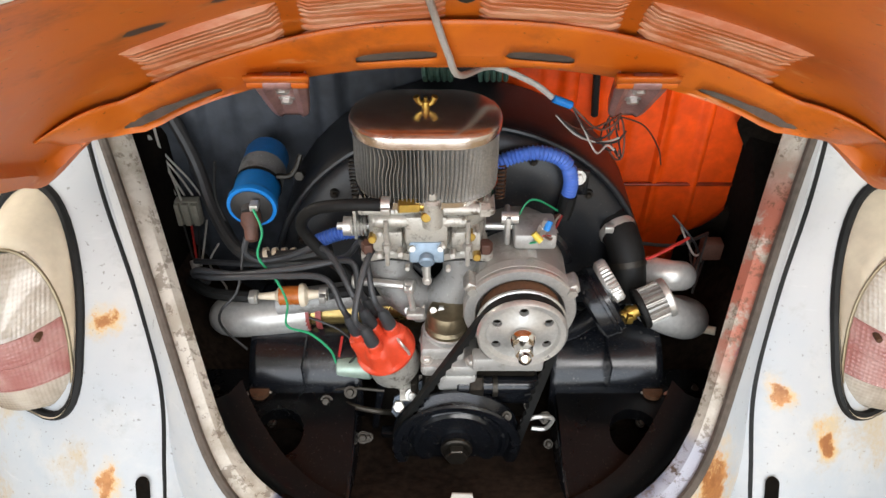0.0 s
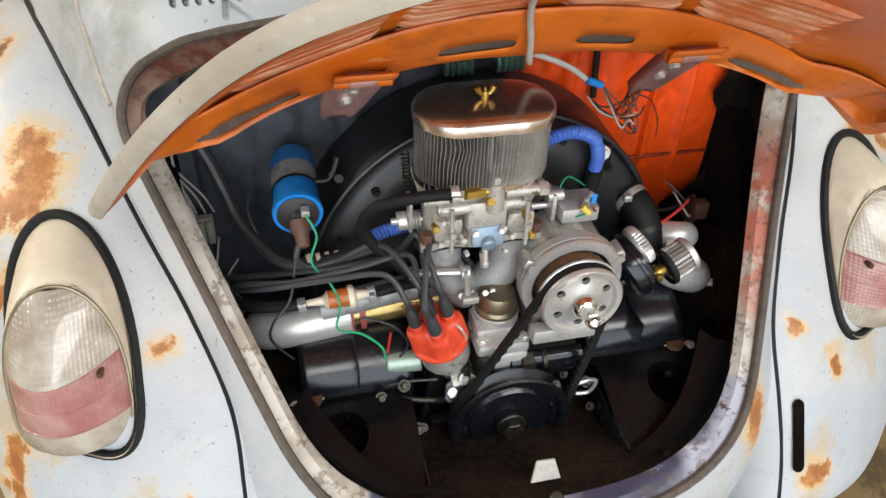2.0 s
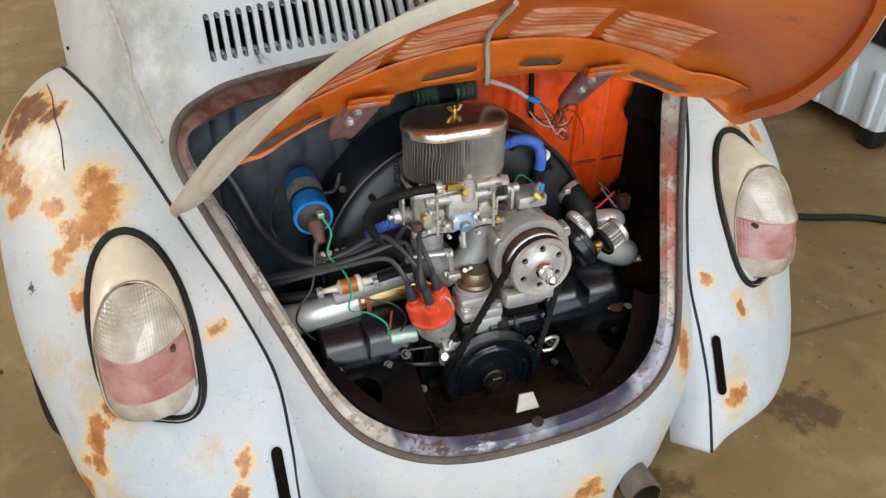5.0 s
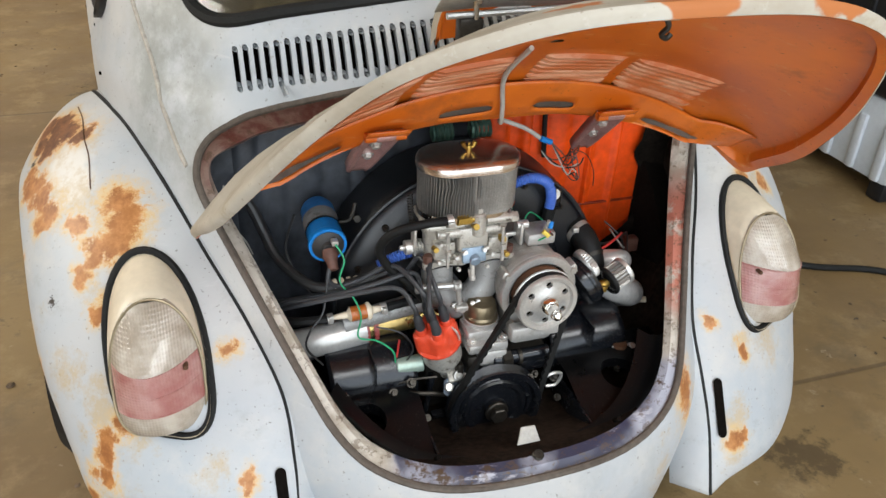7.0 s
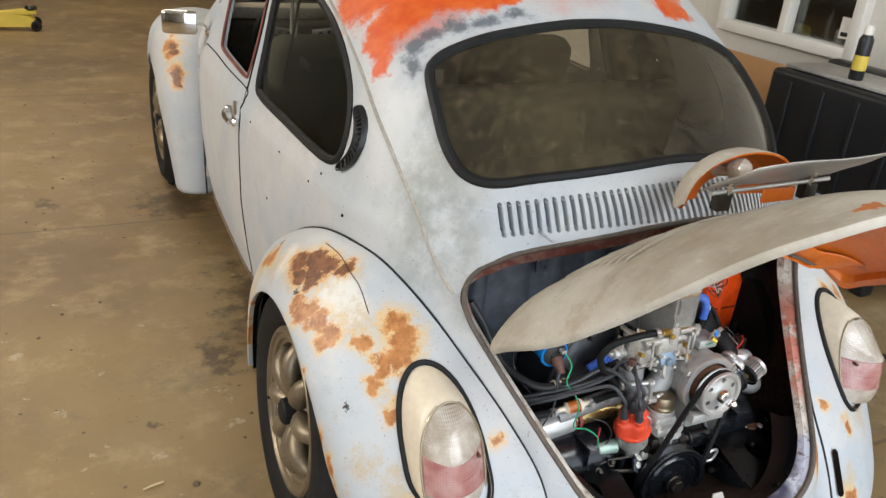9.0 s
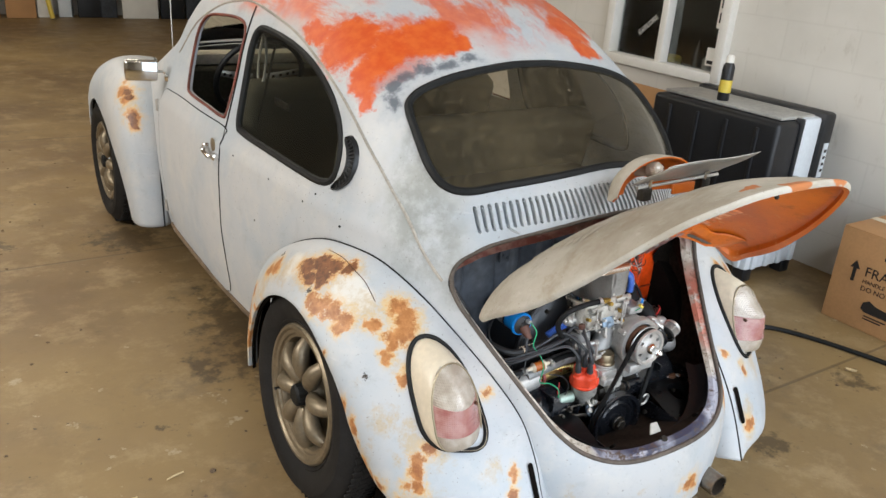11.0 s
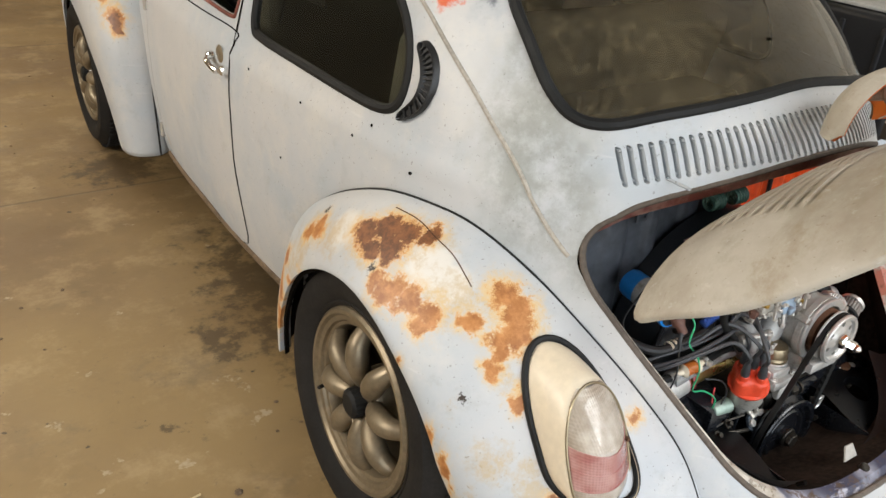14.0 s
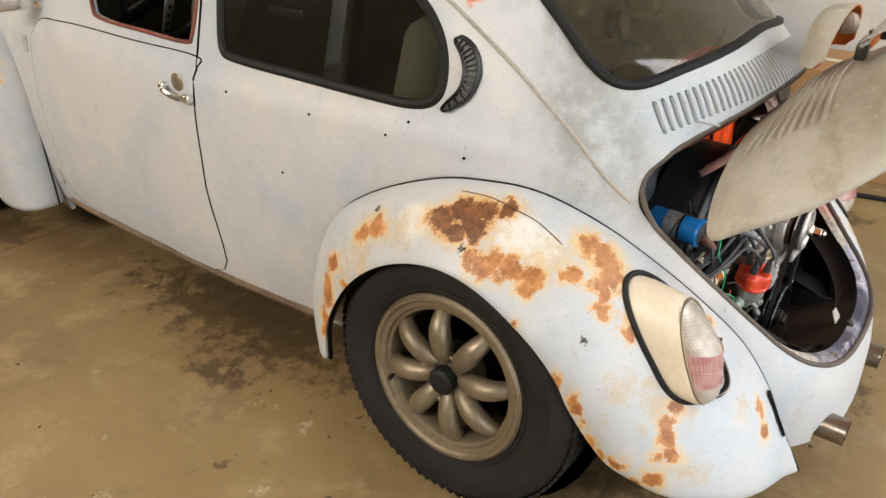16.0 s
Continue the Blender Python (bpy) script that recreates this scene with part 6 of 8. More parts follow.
for s in (-1, 1):
    # cylinder shroud: rounded black cover with a bright edge
    rows = []
    for i in range(13):
        a = math.pi * (0.98 - 0.72 * i / 12)
        rows.append([(s * x, -0.33 + 0.10 * math.cos(a), 0.335 + 0.065 * math.sin(a)) for x in (0.125, 0.135, 0.20, 0.265, 0.275)])
    rows.append([(s * x, -0.265, 0.30) for x in (0.125, 0.135, 0.20, 0.265, 0.275)])
    cover = part("cylinder_cover", Geo().grid([[(p[0], p[1], 0.29) for p in rows[0]]] + rows), M_BLACK, engine, "glossy black cylinder cover", 50)
    cover.modifiers.new("s", "SOLIDIFY").thickness = 0.003
    part("cover_seam", Geo().box(s * 0.20, -0.405, 0.372, 0.002, 0.06, 0.045, 0.0), M_BLACK, cover)
    # rusty bracket with a bolt
    br = part("bracket", Geo().box(s * 0.27, -0.43, 0.331, 0.055, 0.03, 0.004, 0.001).rod((s * 0.262, -0.43, 0.325), (s * 0.262, -0.43, 0.345), 0.013, 12), M_RUSTY, engine, "rust-brown bracket")
    bolt((s * 0.285, -0.435, 0.335), (0, -0.4, 1), br, 0.006)
    bolt((s * 0.25, -0.425, 0.335), (0, -0.4, 1), br, 0.005)
    bolt((s * 0.322, -0.419, 0.333), (0, -0.5, 1), engine, 0.005, M_DARKSTEEL)

# rear tin: sloping sheet with two round holes
def tin_z(x, y):
    return 0.338 - 0.35 * max(0.0, -0.47 - y) - 0.05 * max(0.0, 0.12 - abs(x)) / 0.12 * 0.6


for s in (-1, 1):
    tin = Geo()
    cx, cy, r = s * 0.228, -0.488, 0.031
    ring_in = [(cx + r * math.cos(t), cy + r * math.sin(t)) for t in [2 * math.pi * i / 32 for i in range(32)]]
    ring_out = []
    for i in range(32):
        t = 2 * math.pi * i / 32
        dx, dy = math.cos(t), math.sin(t)
        k_ = min((0.20 if dx * s > 0 else 0.095) / max(1e-6, abs(dx)), (0.10 if dy > 0 else 0.13) / max(1e-6, abs(dy)))
        ox, oy = cx + dx * k_, cy + dy * k_
        ox = math.copysign(min(abs(ox), 0.352), ox)
        ring_out.append((ox, max(oy, shell_rear(ox, 0.36) + 0.045)))
    tin.grid([[(x, y, tin_z(x, y) - 0.02) for x, y in ring_in], [(x, y, tin_z(x, y)) for x, y in ring_in], [(x, y, tin_z(x, y)) for x, y in ring_out]], wrap=True)
    part("rear_tin", tin, M_TINPLATE, engine, "black sheet-metal engine tin with a round hole", 30)
    part("tin_step", Geo().box(s * 0.155, -0.40, 0.295, 0.006, 0.12, 0.05, 0.002), M_BLACK, engine)
    # dark disc under the tin's hole in place of its shaded depth
    part("hole_well", Geo().rod((cx, cy, 0.285), (cx, cy, 0.295), 0.034, 24), M_SOOT_SHADE, engine)
rows = [[(x, y, 0.300 - 0.06 * (1 - (x / 0.15) ** 2) * k_) for x in [-0.15 + 0.3 * i / 16 for i in range(17)]] for y, k_ in ((-0.562, 0.55), (-0.572, 0.35), (-0.60, 0.28), (-0.635, 0.25))]
part("rear_tin", Geo().grid([[(x, y + 0.006, 0.20) for x, y, z in rows[0]]] + rows), M_TINPLATE, engine, "black sheet-metal lip behind the pulley", 40)
part("pulley_well", Geo().box(0.0, -0.50, 0.198, 0.27, 0.16, 0.004, 0.001).box(-0.134, -0.495, 0.255, 0.004, 0.16, 0.12, 0.001).box(0.134, -0.495, 0.255, 0.004, 0.16, 0.12, 0.001), M_BLACK, engine, "glossy black recess round the pulley", 30)
for x, y, z in ((-0.118, -0.463, 0.286), (0.124, -0.47, 0.281), (-0.177, -0.402, 0.287), (-0.135, -0.40, 0.30), (0.10, -0.42, 0.30), (0.165, -0.36, 0.345), (-0.09, -0.40, 0.335), (0.065, -0.47, 0.34)):
    bolt((x, y, z), (0, -0.7, 0.7), engine, 0.0042, M_DARKSTEEL)

# fan shroud
g = Geo().lathe([(0.001, 0.0), (0.115, 0.0), (0.118, -0.010), (0.126, -0.012), (0.130, -0.004), (0.20, -0.002), (0.232, 0.004), (0.246, 0.018), (0.250, 0.04), (0.250, 0.125), (0.24, 0.13), (0.001, 0.13)], 72, (0, 1, 0), (0.005, -0.315, 0.428))
g.box(-0.17, -0.25, 0.36, 0.16, 0.12, 0.16, 0.03).box(0.18, -0.25, 0.36, 0.16, 0.12, 0.16, 0.03)
shroud = part("fan_shroud", g, M_SHROUD, engine, "semi-gloss black fan shroud", 40)
part("rim", Geo().tube([(0.005 + 0.247 * math.cos(t), -0.303, 0.428 + 0.247 * math.sin(t)) for t in [math.pi * (-0.05 + 1.1 * i / 50) for i in range(51)]], 0.004, 8), M_SHROUD, shroud)
bolt((0.146, -0.325, 0.615), (0, -1, 0.2), shroud, 0.0065)
part("bracket_tab", Geo().box(0.15, -0.322, 0.605, 0.02, 0.004, 0.035, 0.001), M_BLACK, shroud)

# alternator on its strap, with pulley and belt
AX, AZ = 0.073, 0.506
g = Geo().lathe([(0.001, 0.16), (0.055, 0.16), (0.060, 0.15), (0.061, 0.03), (0.064, 0.02), (0.067, 0.018), (0.067, 0.006), (0.064, 0.002), (0.054, 0.002), (0.052, 0.008), (0.051, 0.03), (0.001, 0.03)], 56, (0, 1, 0), (AX, -0.468, AZ))
alternator = part("alternator", g, M_ALUROUGH, engine, "cast silver alternator", 35)
alternator.location.y = 0.022
part("front_ring", Geo().lathe([(0.0665, 0.006), (0.067, 0.0), (0.0655, -0.003), (0.0535, -0.003), (0.0522, -0.001), (0.052, 0.010)], 64, (0, 1, 0), (AX, -0.468, AZ)), M_ALU, alternator, "bright flat front ring", 30)
for i in range(3):
    a = 0.5 + 2 * math.pi * i / 3
    part("lug", Geo().box(AX + 0.067 * math.cos(a), -0.455, AZ + 0.067 * math.sin(a), 0.018, 0.026, 0.014, 0.003, Matrix.Rotation(-a, 4, "Y")).rod((AX + 0.067 * math.cos(a), -0.474, AZ + 0.067 * math.sin(a)), (AX + 0.067 * math.cos(a), -0.468, AZ + 0.067 * math.sin(a)), 0.006, 6), M_STEEL, alternator)
part("cooling_fan", Geo().lathe([(0.030, -0.004), (0.046, -0.004), (0.048, 0.0), (0.048, 0.008), (0.030, 0.010)], 40, (0, 1, 0), (AX, -0.474, AZ)), M_RUSTY, alternator, "brown backing disc")
part("terminal_box", Geo().box(0.09, -0.405, 0.578, 0.05, 0.045, 0.022, 0.004), M_ALUROUGH, alternator)
part("terminal", Geo().rod((0.096, -0.42, 0.582), (0.098, -0.425, 0.602), 0.006, 6, None, 0.001).rod((0.098, -0.425, 0.602), (0.099, -0.427, 0.612), 0.003, 8), M_STEEL, alternator)
part("strap", Geo().tube([(AX + 0.066 * math.cos(t), -0.385, AZ + 0.066 * math.sin(t)) for t in [0.1 + 2.6 * i / 20 for i in range(21)]], 0.006, 6), M_BLACK, alternator, "black mounting strap")
part("stand", Geo().box(0.07, -0.40, 0.43, 0.08, 0.10, 0.06, 0.012).box(0.06, -0.47, 0.448, 0.085, 0.02, 0.022, 0.003), M_ALUROUGH, engine, "ribbed cast alternator stand")
for x in (0.028, 0.05, 0.075, 0.095):
    part("rib", Geo().box(x, -0.483, 0.446, 0.004, 0.008, 0.022, 0.001), M_ALUROUGH, alternator)

g = Geo().lathe([(0.001, -0.010), (0.012, -0.010), (0.014, -0.004), (0.024, -0.002), (0.030, 0.001), (0.041, 0.002), (0.044, -0.003), (0.050, -0.004), (0.0525, -0.001), (0.0525, 0.003), (0.042, 0.009), (0.053, 0.016), (0.053, 0.019), (0.001, 0.019)], 56, (0, 1, 0), (AX, -0.506, AZ))
holes = Geo()
for i in range(6):
    a = math.pi / 6 + 2 * math.pi * i / 6
    holes.rod((AX + 0.034 * math.cos(a), -0.53, AZ + 0.034 * math.sin(a)), (AX + 0.034 * math.cos(a), -0.478, AZ + 0.034 * math.sin(a)), 0.0056, 16)
pulley = new("alternator_pulley", cut(g, holes, "alternator_pulley"))
pulley.data.materials.clear()
pulley.data.materials.append(M_ALU)
pulley.parent = engine
pulley.location.y = 0.022
tagged(pulley, "machined silver pulley with six holes")
# dark discs close the drilled holes and stand for the shade inside
for i in range(6):
    a = math.pi / 6 + 2 * math.pi * i / 6
    part("hole", Geo().lathe([(0.0053, 0), (0.0001, 0)], 16, (0, -1, 0), (AX + 0.034 * math.cos(a), -0.499, AZ + 0.034 * math.sin(a))), M_SOOT_SHADE, pulley)
part("nut", Geo().rod((AX, -0.512, AZ), (AX, -0.522, AZ), 0.016, 24, 0.014, 0.002).rod((AX, -0.522, AZ), (AX, -0.540, AZ), 0.0105, 6, None, 0.001).lathe([(0.008, 0), (0.0075, 0.006), (0.004, 0.010), (0.001, 0.011)], 16, (0, -1, 0), (AX, -0.540, AZ)), M_CHROME, pulley, "bright domed nut")

CZ0 = 0.293
g = Geo().lathe([(0.001, -0.004), (0.020, -0.004), (0.022, 0.006), (0.045, 0.008), (0.050, 0.003), (0.056, 0.003), (0.060, 0.008), (0.070, 0.008), (0.074, -0.002), (0.083, -0.003), (0.085, 0.000), (0.074, 0.010), (0.085, 0.020), (0.085, 0.024), (0.001, 0.024)], 72, (0, 1, 0), (0, -0.505, CZ0))
crank = part("crank_pulley", g, M_BLACK, engine, "black steel crank pulley", 35)
crank.location.y = 0.022
part("bolt", Geo().rod((0, -0.505, CZ0), (0, -0.513, CZ0), 0.021, 24, None, 0.002).rod((0, -0.513, CZ0), (0, -0.524, CZ0), 0.0155, 6, None, 0.0015), M_DARKSTEEL, crank, "rust-brown hexagon bolt")
for a0 in (0.4, 1.5, 2.6, 3.7, 4.8, 5.9):
    part("mark", Geo().tube([(0.063 * math.cos(a0 + t), -0.4985, CZ0 + 0.063 * math.sin(a0 + t)) for t in (0, 0.2, 0.4, 0.6)], 0.0022, 6), M_BLACK, crank)

# V-belt round both pulleys
d = Vector((AX, 0, AZ - CZ0))
L = d.length
base = math.atan2(d.z, d.x)
off = math.acos((0.080 - 0.047) / L)
loop = []
for i in range(25):
    a = base + off + (2 * math.pi - 2 * off) * i / 24
    loop.append((0.080 * math.cos(a), CZ0 + 0.080 * math.sin(a)))
for i in range(17):
    a = base - off + 2 * off * i / 16
    loop.append((AX + 0.047 * math.cos(a), AZ + 0.047 * math.sin(a)))
rows = []
n_ = len(loop)
full = []
for i in range(n_):
    p, q = Vector(loop[i]), Vector(loop[(i + 1) % n_])
    steps = 30 if (q - p).length > 0.05 else 1
    full += [p.lerp(q, t / steps) for t in range(steps)]
n_ = len(full)
for i in range(n_):
    t = (full[(i + 1) % n_] - full[i - 1]).normalized()
    nrm = Vector((t.y, -t.x))
    cog = 0.0022 if i % 2 else -0.0008
    o, inn = full[i] + nrm * 0.0045, full[i] - nrm * (0.0035 + cog)
    rows.append([(o.x, -0.5, o.y), (o.x, -0.489, o.y), (inn.x, -0.491, inn.y), (inn.x, -0.498, inn.y)])
rows.append(rows[0])
part("fan_belt", Geo().grid(rows, wrap=True), M_RUBBER, engine, "black notched V-belt", 40).location.y = 0.022

# fuel pump with its dome
pump = part("fuel_pump", Geo().box(-0.01, -0.425, 0.408, 0.072, 0.06, 0.02, 0.006).box(-0.018, -0.42, 0.428, 0.056, 0.05, 0.022, 0.006).box(0.0, -0.43, 0.385, 0.05, 0.05, 0.03, 0.006)
            .lathe([(0.030, 0.436), (0.031, 0.446), (0.028, 0.448)], 32, (0, 0, 1), (-0.012, -0.412, 0)), M_ALUROUGH, engine, "cast fuel pump body")
part("dome", Geo().lathe([(0.029, 0.444), (0.029, 0.452), (0.026, 0.456), (0.026, 0.470), (0.023, 0.477), (0.010, 0.4805), (0.001, 0.481)], 36, (0, 0, 1), (-0.012, -0.412, 0)), M_BRONZE, pump, "dull bronze-coloured steel dome")
for x, y in ((-0.038, -0.443), (0.018, -0.447), (-0.04, -0.41)):
    bolt((x, y, 0.42), (0, -0.3, 1), pump, 0.0055)

# distributor, leaning
D0, D1 = Vector((-0.066, -0.412, 0.335)), Vector((-0.112, -0.436, 0.490))
DD = (D1 - D0).normalized()
dist = part("distributor", Geo().lathe([(0.001, 0), (0.014, 0), (0.014, 0.022), (0.022, 0.026), (0.023, 0.040), (0.032, 0.045), (0.034, 0.050), (0.034, 0.088), (0.001, 0.088)], 36, DD, D0)
            .box(-0.05, -0.43, 0.348, 0.05, 0.035, 0.008, 0.002, Matrix.Rotation(0.5, 4, "X")), M_ALLOY, engine, "grey cast distributor body")
g = Geo()
rows = []
for h, r, lob in ((0.084, 0.0375, 0.0), (0.086, 0.0390, 0.0), (0.090, 0.0390, 0.0), (0.092, 0.0355, 0.07), (0.112, 0.0335, 0.15), (0.121, 0.0310, 0.20), (0.125, 0.024, 0.14), (0.127, 0.012, 0.0), (0.128, 0.001, 0.0)):
    q = Vector((0, 0, 1)).rotation_difference(DD).to_matrix()
    rows.append([D0 + q @ Vector((r * (1 + lob * math.cos(4 * t)) * math.cos(t), r * (1 + lob * math.cos(4 * t)) * math.sin(t), h)) for t in [2 * math.pi * i / 48 for i in range(48)]])
g.grid(rows, wrap=True)
cap_d = part("cap", g, M_CAPRED, dist, "orange-red distributor cap", 50)
towers = []
for i in range(5):
    q = Vector((0, 0, 1)).rotation_difference(DD).to_matrix()
    a = 2 * math.pi * i / 4
    c0 = D0 + q @ (Vector((0.0215 * math.cos(a), 0.0215 * math.sin(a), 0.132)) if i < 4 else Vector((0, 0, 0.140)))
    g = Geo().lathe([(0.0085, 0), (0.0085, 0.012), (0.0075, 0.016), (0.0075, 0.026), (0.006, 0.030), (0.0045, 0.036), (0.001, 0.036)], 18, DD, c0)
    part("tower", Geo().rod(c0 - DD * 0.022, c0 + DD * 0.003, 0.0115, 16, 0.0095, 0.001), M_CAPRED, dist)
    part("plug_boot", g, M_PLUG, dist, "dark grey rubber boot")
    towers.append(c0 + DD * 0.034)
part("condenser", Geo().rod((-0.158, -0.405, 0.362), (-0.112, -0.41, 0.366), 0.0155, 20, None, 0.002).rod((-0.165, -0.405, 0.362), (-0.158, -0.405, 0.362), 0.004, 8), M_PALEGREEN, dist, "pale green-grey condenser")
part("clip", Geo().tube(smooth([(-0.07, -0.435, 0.40), (-0.06, -0.442, 0.425), (-0.068, -0.448, 0.45), (-0.075, -0.44, 0.455)], 5), 0.002, 6), M_STEEL, dist)
bolt((-0.058, -0.445, 0.352), (0, -1, 0.6), dist, 0.006)

# carburettor on a twin-runner manifold
CX0, CY0 = -0.037, -0.374
carb = part("carburettor", Geo().lathe([(0.031, 0.560), (0.028, 0.568), (0.028, 0.60), (0.031, 0.607), (0.031, 0.616), (0.028, 0.618), (0.028, 0.632)], 28, (0, 0, 1), (CX0 - 0.042, CY0, 0))
            .lathe([(0.031, 0.560), (0.028, 0.568), (0.028, 0.60), (0.031, 0.607), (0.031, 0.616), (0.028, 0.618), (0.028, 0.632)], 28, (0, 0, 1), (CX0 + 0.042, CY0, 0))
            .box(CX0, CY0 + 0.005, 0.600, 0.085, 0.06, 0.06, 0.008).box(CX0, CY0, 0.628, 0.155, 0.08, 0.010, 0.004).box(CX0, CY0 - 0.033, 0.605, 0.05, 0.03, 0.045, 0.006)
            .box(CX0 - 0.045, CY0 - 0.03, 0.585, 0.035, 0.02, 0.03, 0.004).box(CX0 + 0.045, CY0 - 0.03, 0.585, 0.035, 0.02, 0.03, 0.004)
            .rod((CX0 - 0.06, CY0 - 0.04, 0.618), (CX0 + 0.045, CY0 - 0.04, 0.618), 0.008, 14), M_ALLOY, engine, "cast twin-barrel carburettor with brass jets", 40)
for x in (CX0 - 0.042, CX0 + 0.042):
    part("flange", Geo().plate(loop2([(-0.036, -0.028), (-0.030, -0.036), (0.0, -0.030), (0.030, -0.036), (0.036, -0.028), (0.030, 0.0), (0.036, 0.028), (0.028, 0.034), (0.0, 0.030), (-0.028, 0.034), (-0.036, 0.028), (-0.030, 0.0)], 4), 0.010, pose(x, CY0, 0.553)), M_ALLOY, carb)
    part("gasket", Geo().plate(loop2([(-0.037, -0.029), (0.0, -0.031), (0.037, -0.029), (0.037, 0.029), (0.0, 0.031), (-0.037, 0.029)], 4), 0.002, pose(x, CY0, 0.5505)), M_WIRE, carb)
    for sx in (-1, 1):
        part("stud_nut", Geo().rod((x + sx * 0.027, CY0 - 0.028, 0.562), (x + sx * 0.027, CY0 - 0.028, 0.576), 0.0085, 6, None, 0.001), M_BROWNNUT if sx * (x - CX0) > 0 else M_STEEL, carb, "brown stained nut" if sx * (x - CX0) > 0 else "")
for x, y, z, r in ((-0.062, -0.042, 0.592, 0.005), (0.0, -0.05, 0.63, 0.006), (0.05, -0.042, 0.596, 0.006), (-0.03, -0.052, 0.578, 0.004), (0.03, -0.052, 0.576, 0.004), (-0.055, -0.04, 0.566, 0.004), (0.058, -0.045, 0.568, 0.005)):
    part("jet", Geo().rod((CX0 + x, CY0 + y + 0.008, z), (CX0 + x, CY0 + y - 0.006, z + 0.003), r, 8, None, 0.001), M_BRASS if r > 0.0045 else M_STEEL, carb, "brass jet" if r > 0.0045 else "")
part("pump_cover", Geo().box(CX0, CY0 - 0.05, 0.580, 0.040, 0.008, 0.026, 0.003, Matrix.Rotation(-0.3, 4, "X")).rod((CX0, CY0 - 0.052, 0.575), (CX0, CY0 - 0.062, 0.572), 0.009, 16, None, 0.002), M_BLUEGREY, carb, "blue-grey pump cover")
for sx in (-1, 1):
    part("screw", Geo().rod((CX0 + sx * 0.016, CY0 - 0.052, 0.588), (CX0 + sx * 0.016, CY0 - 0.058, 0.590), 0.0035, 8), M_STEEL, carb)
part("fuel_fitting", Geo().rod((-0.068, -0.424, 0.645), (-0.045, -0.420, 0.643), 0.0085, 6, None, 0.001).rod((-0.045, -0.42, 0.643), (-0.02, -0.418, 0.641), 0.006, 12), M_BRASS, carb, "brass fuel union")
part("float_cover", Geo().rod((-0.03, -0.418, 0.612), (-0.03, -0.418, 0.652), 0.012, 18, None, 0.003).rod((-0.03, -0.418, 0.652), (-0.03, -0.418, 0.660), 0.007, 6, None, 0.001).rod((-0.018, -0.42, 0.638), (0.03, -0.42, 0.638), 0.0065, 12).rod((0.022, -0.42, 0.638), (0.034, -0.42, 0.638), 0.009, 6, None, 0.001), M_ALLOY, carb, "cast fuel gallery")
part("hose_clip", Geo().lathe([(0.0105, 0), (0.0105, 0.01)], 20, (1, 0, 0), (-0.086, -0.425, 0.647)).box(-0.081, -0.436, 0.647, 0.01, 0.006, 0.008, 0.001), M_STEEL, carb)
# throttle shaft, levers and springs
sh = part("throttle_shaft", Geo().rod((-0.145, -0.374, 0.578), (0.065, -0.374, 0.578), 0.0045, 10).box(0.058, -0.38, 0.585, 0.006, 0.03, 0.04, 0.002).rod((-0.137, -0.374, 0.578), (-0.128, -0.374, 0.578), 0.012, 14).box(-0.122, -0.374, 0.590, 0.004, 0.02, 0.05, 0.001).rod((0.05, -0.385, 0.60), (0.07, -0.385, 0.60), 0.0075, 12), M_STEEL, carb, "steel throttle shaft and lever")


def spring(a, b, r, turns, wire, name, mat, parent, label=""):
    a, b = Vector(a), Vector(b)
    ax = (b - a).normalized()
    u = ax.orthogonal().normalized()
    w = ax.cross(u)
    pts = [a + (b - a) * (i / (turns * 10)) + (u * math.cos(2 * math.pi * i / 10) + w * math.sin(2 * math.pi * i / 10)) * r for i in range(turns * 10 + 1)]
    return part(name, Geo().tube(pts, wire, 5), mat, parent, label)


spring((-0.128, -0.374, 0.578), (-0.108, -0.374, 0.578), 0.011, 5, 0.0016, "return_spring", M_STEEL, carb)
spring((-0.121, -0.362, 0.598), (-0.124, -0.352, 0.662), 0.0045, 14, 0.0010, "return_spring", M_DARKSTEEL, carb)
spring((0.05, -0.35, 0.60), (0.052, -0.34, 0.645), 0.005, 9, 0.0012, "return_spring", M_RUSTY, carb)
# manifold
mani = part("manifold", Geo().tube(smooth([(CX0 - 0.043, CY0, 0.553), (CX0 - 0.045, CY0 - 0.003, 0.525), (CX0 - 0.042, CY0 - 0.006, 0.500), (CX0 - 0.026, CY0 - 0.006, 0.474), (CX0 - 0.005, CY0, 0.45)], 6), 0.0265, 20)
            .tube(smooth([(CX0 + 0.043, CY0, 0.553), (CX0 + 0.045, CY0 - 0.003, 0.525), (CX0 + 0.042, CY0 - 0.006, 0.500), (CX0 + 0.026, CY0 - 0.006, 0.474), (CX0 + 0.005, CY0, 0.45)], 6), 0.0265, 20)
            .tube(smooth([(CX0, CY0, 0.47), (CX0 - 0.08, CY0 + 0.02, 0.45), (CX0 - 0.2, CY0 + 0.02, 0.43)], 6), 0.018, 14), M_ALLOYGREY, engine, "grey cast twin-runner manifold", 60)
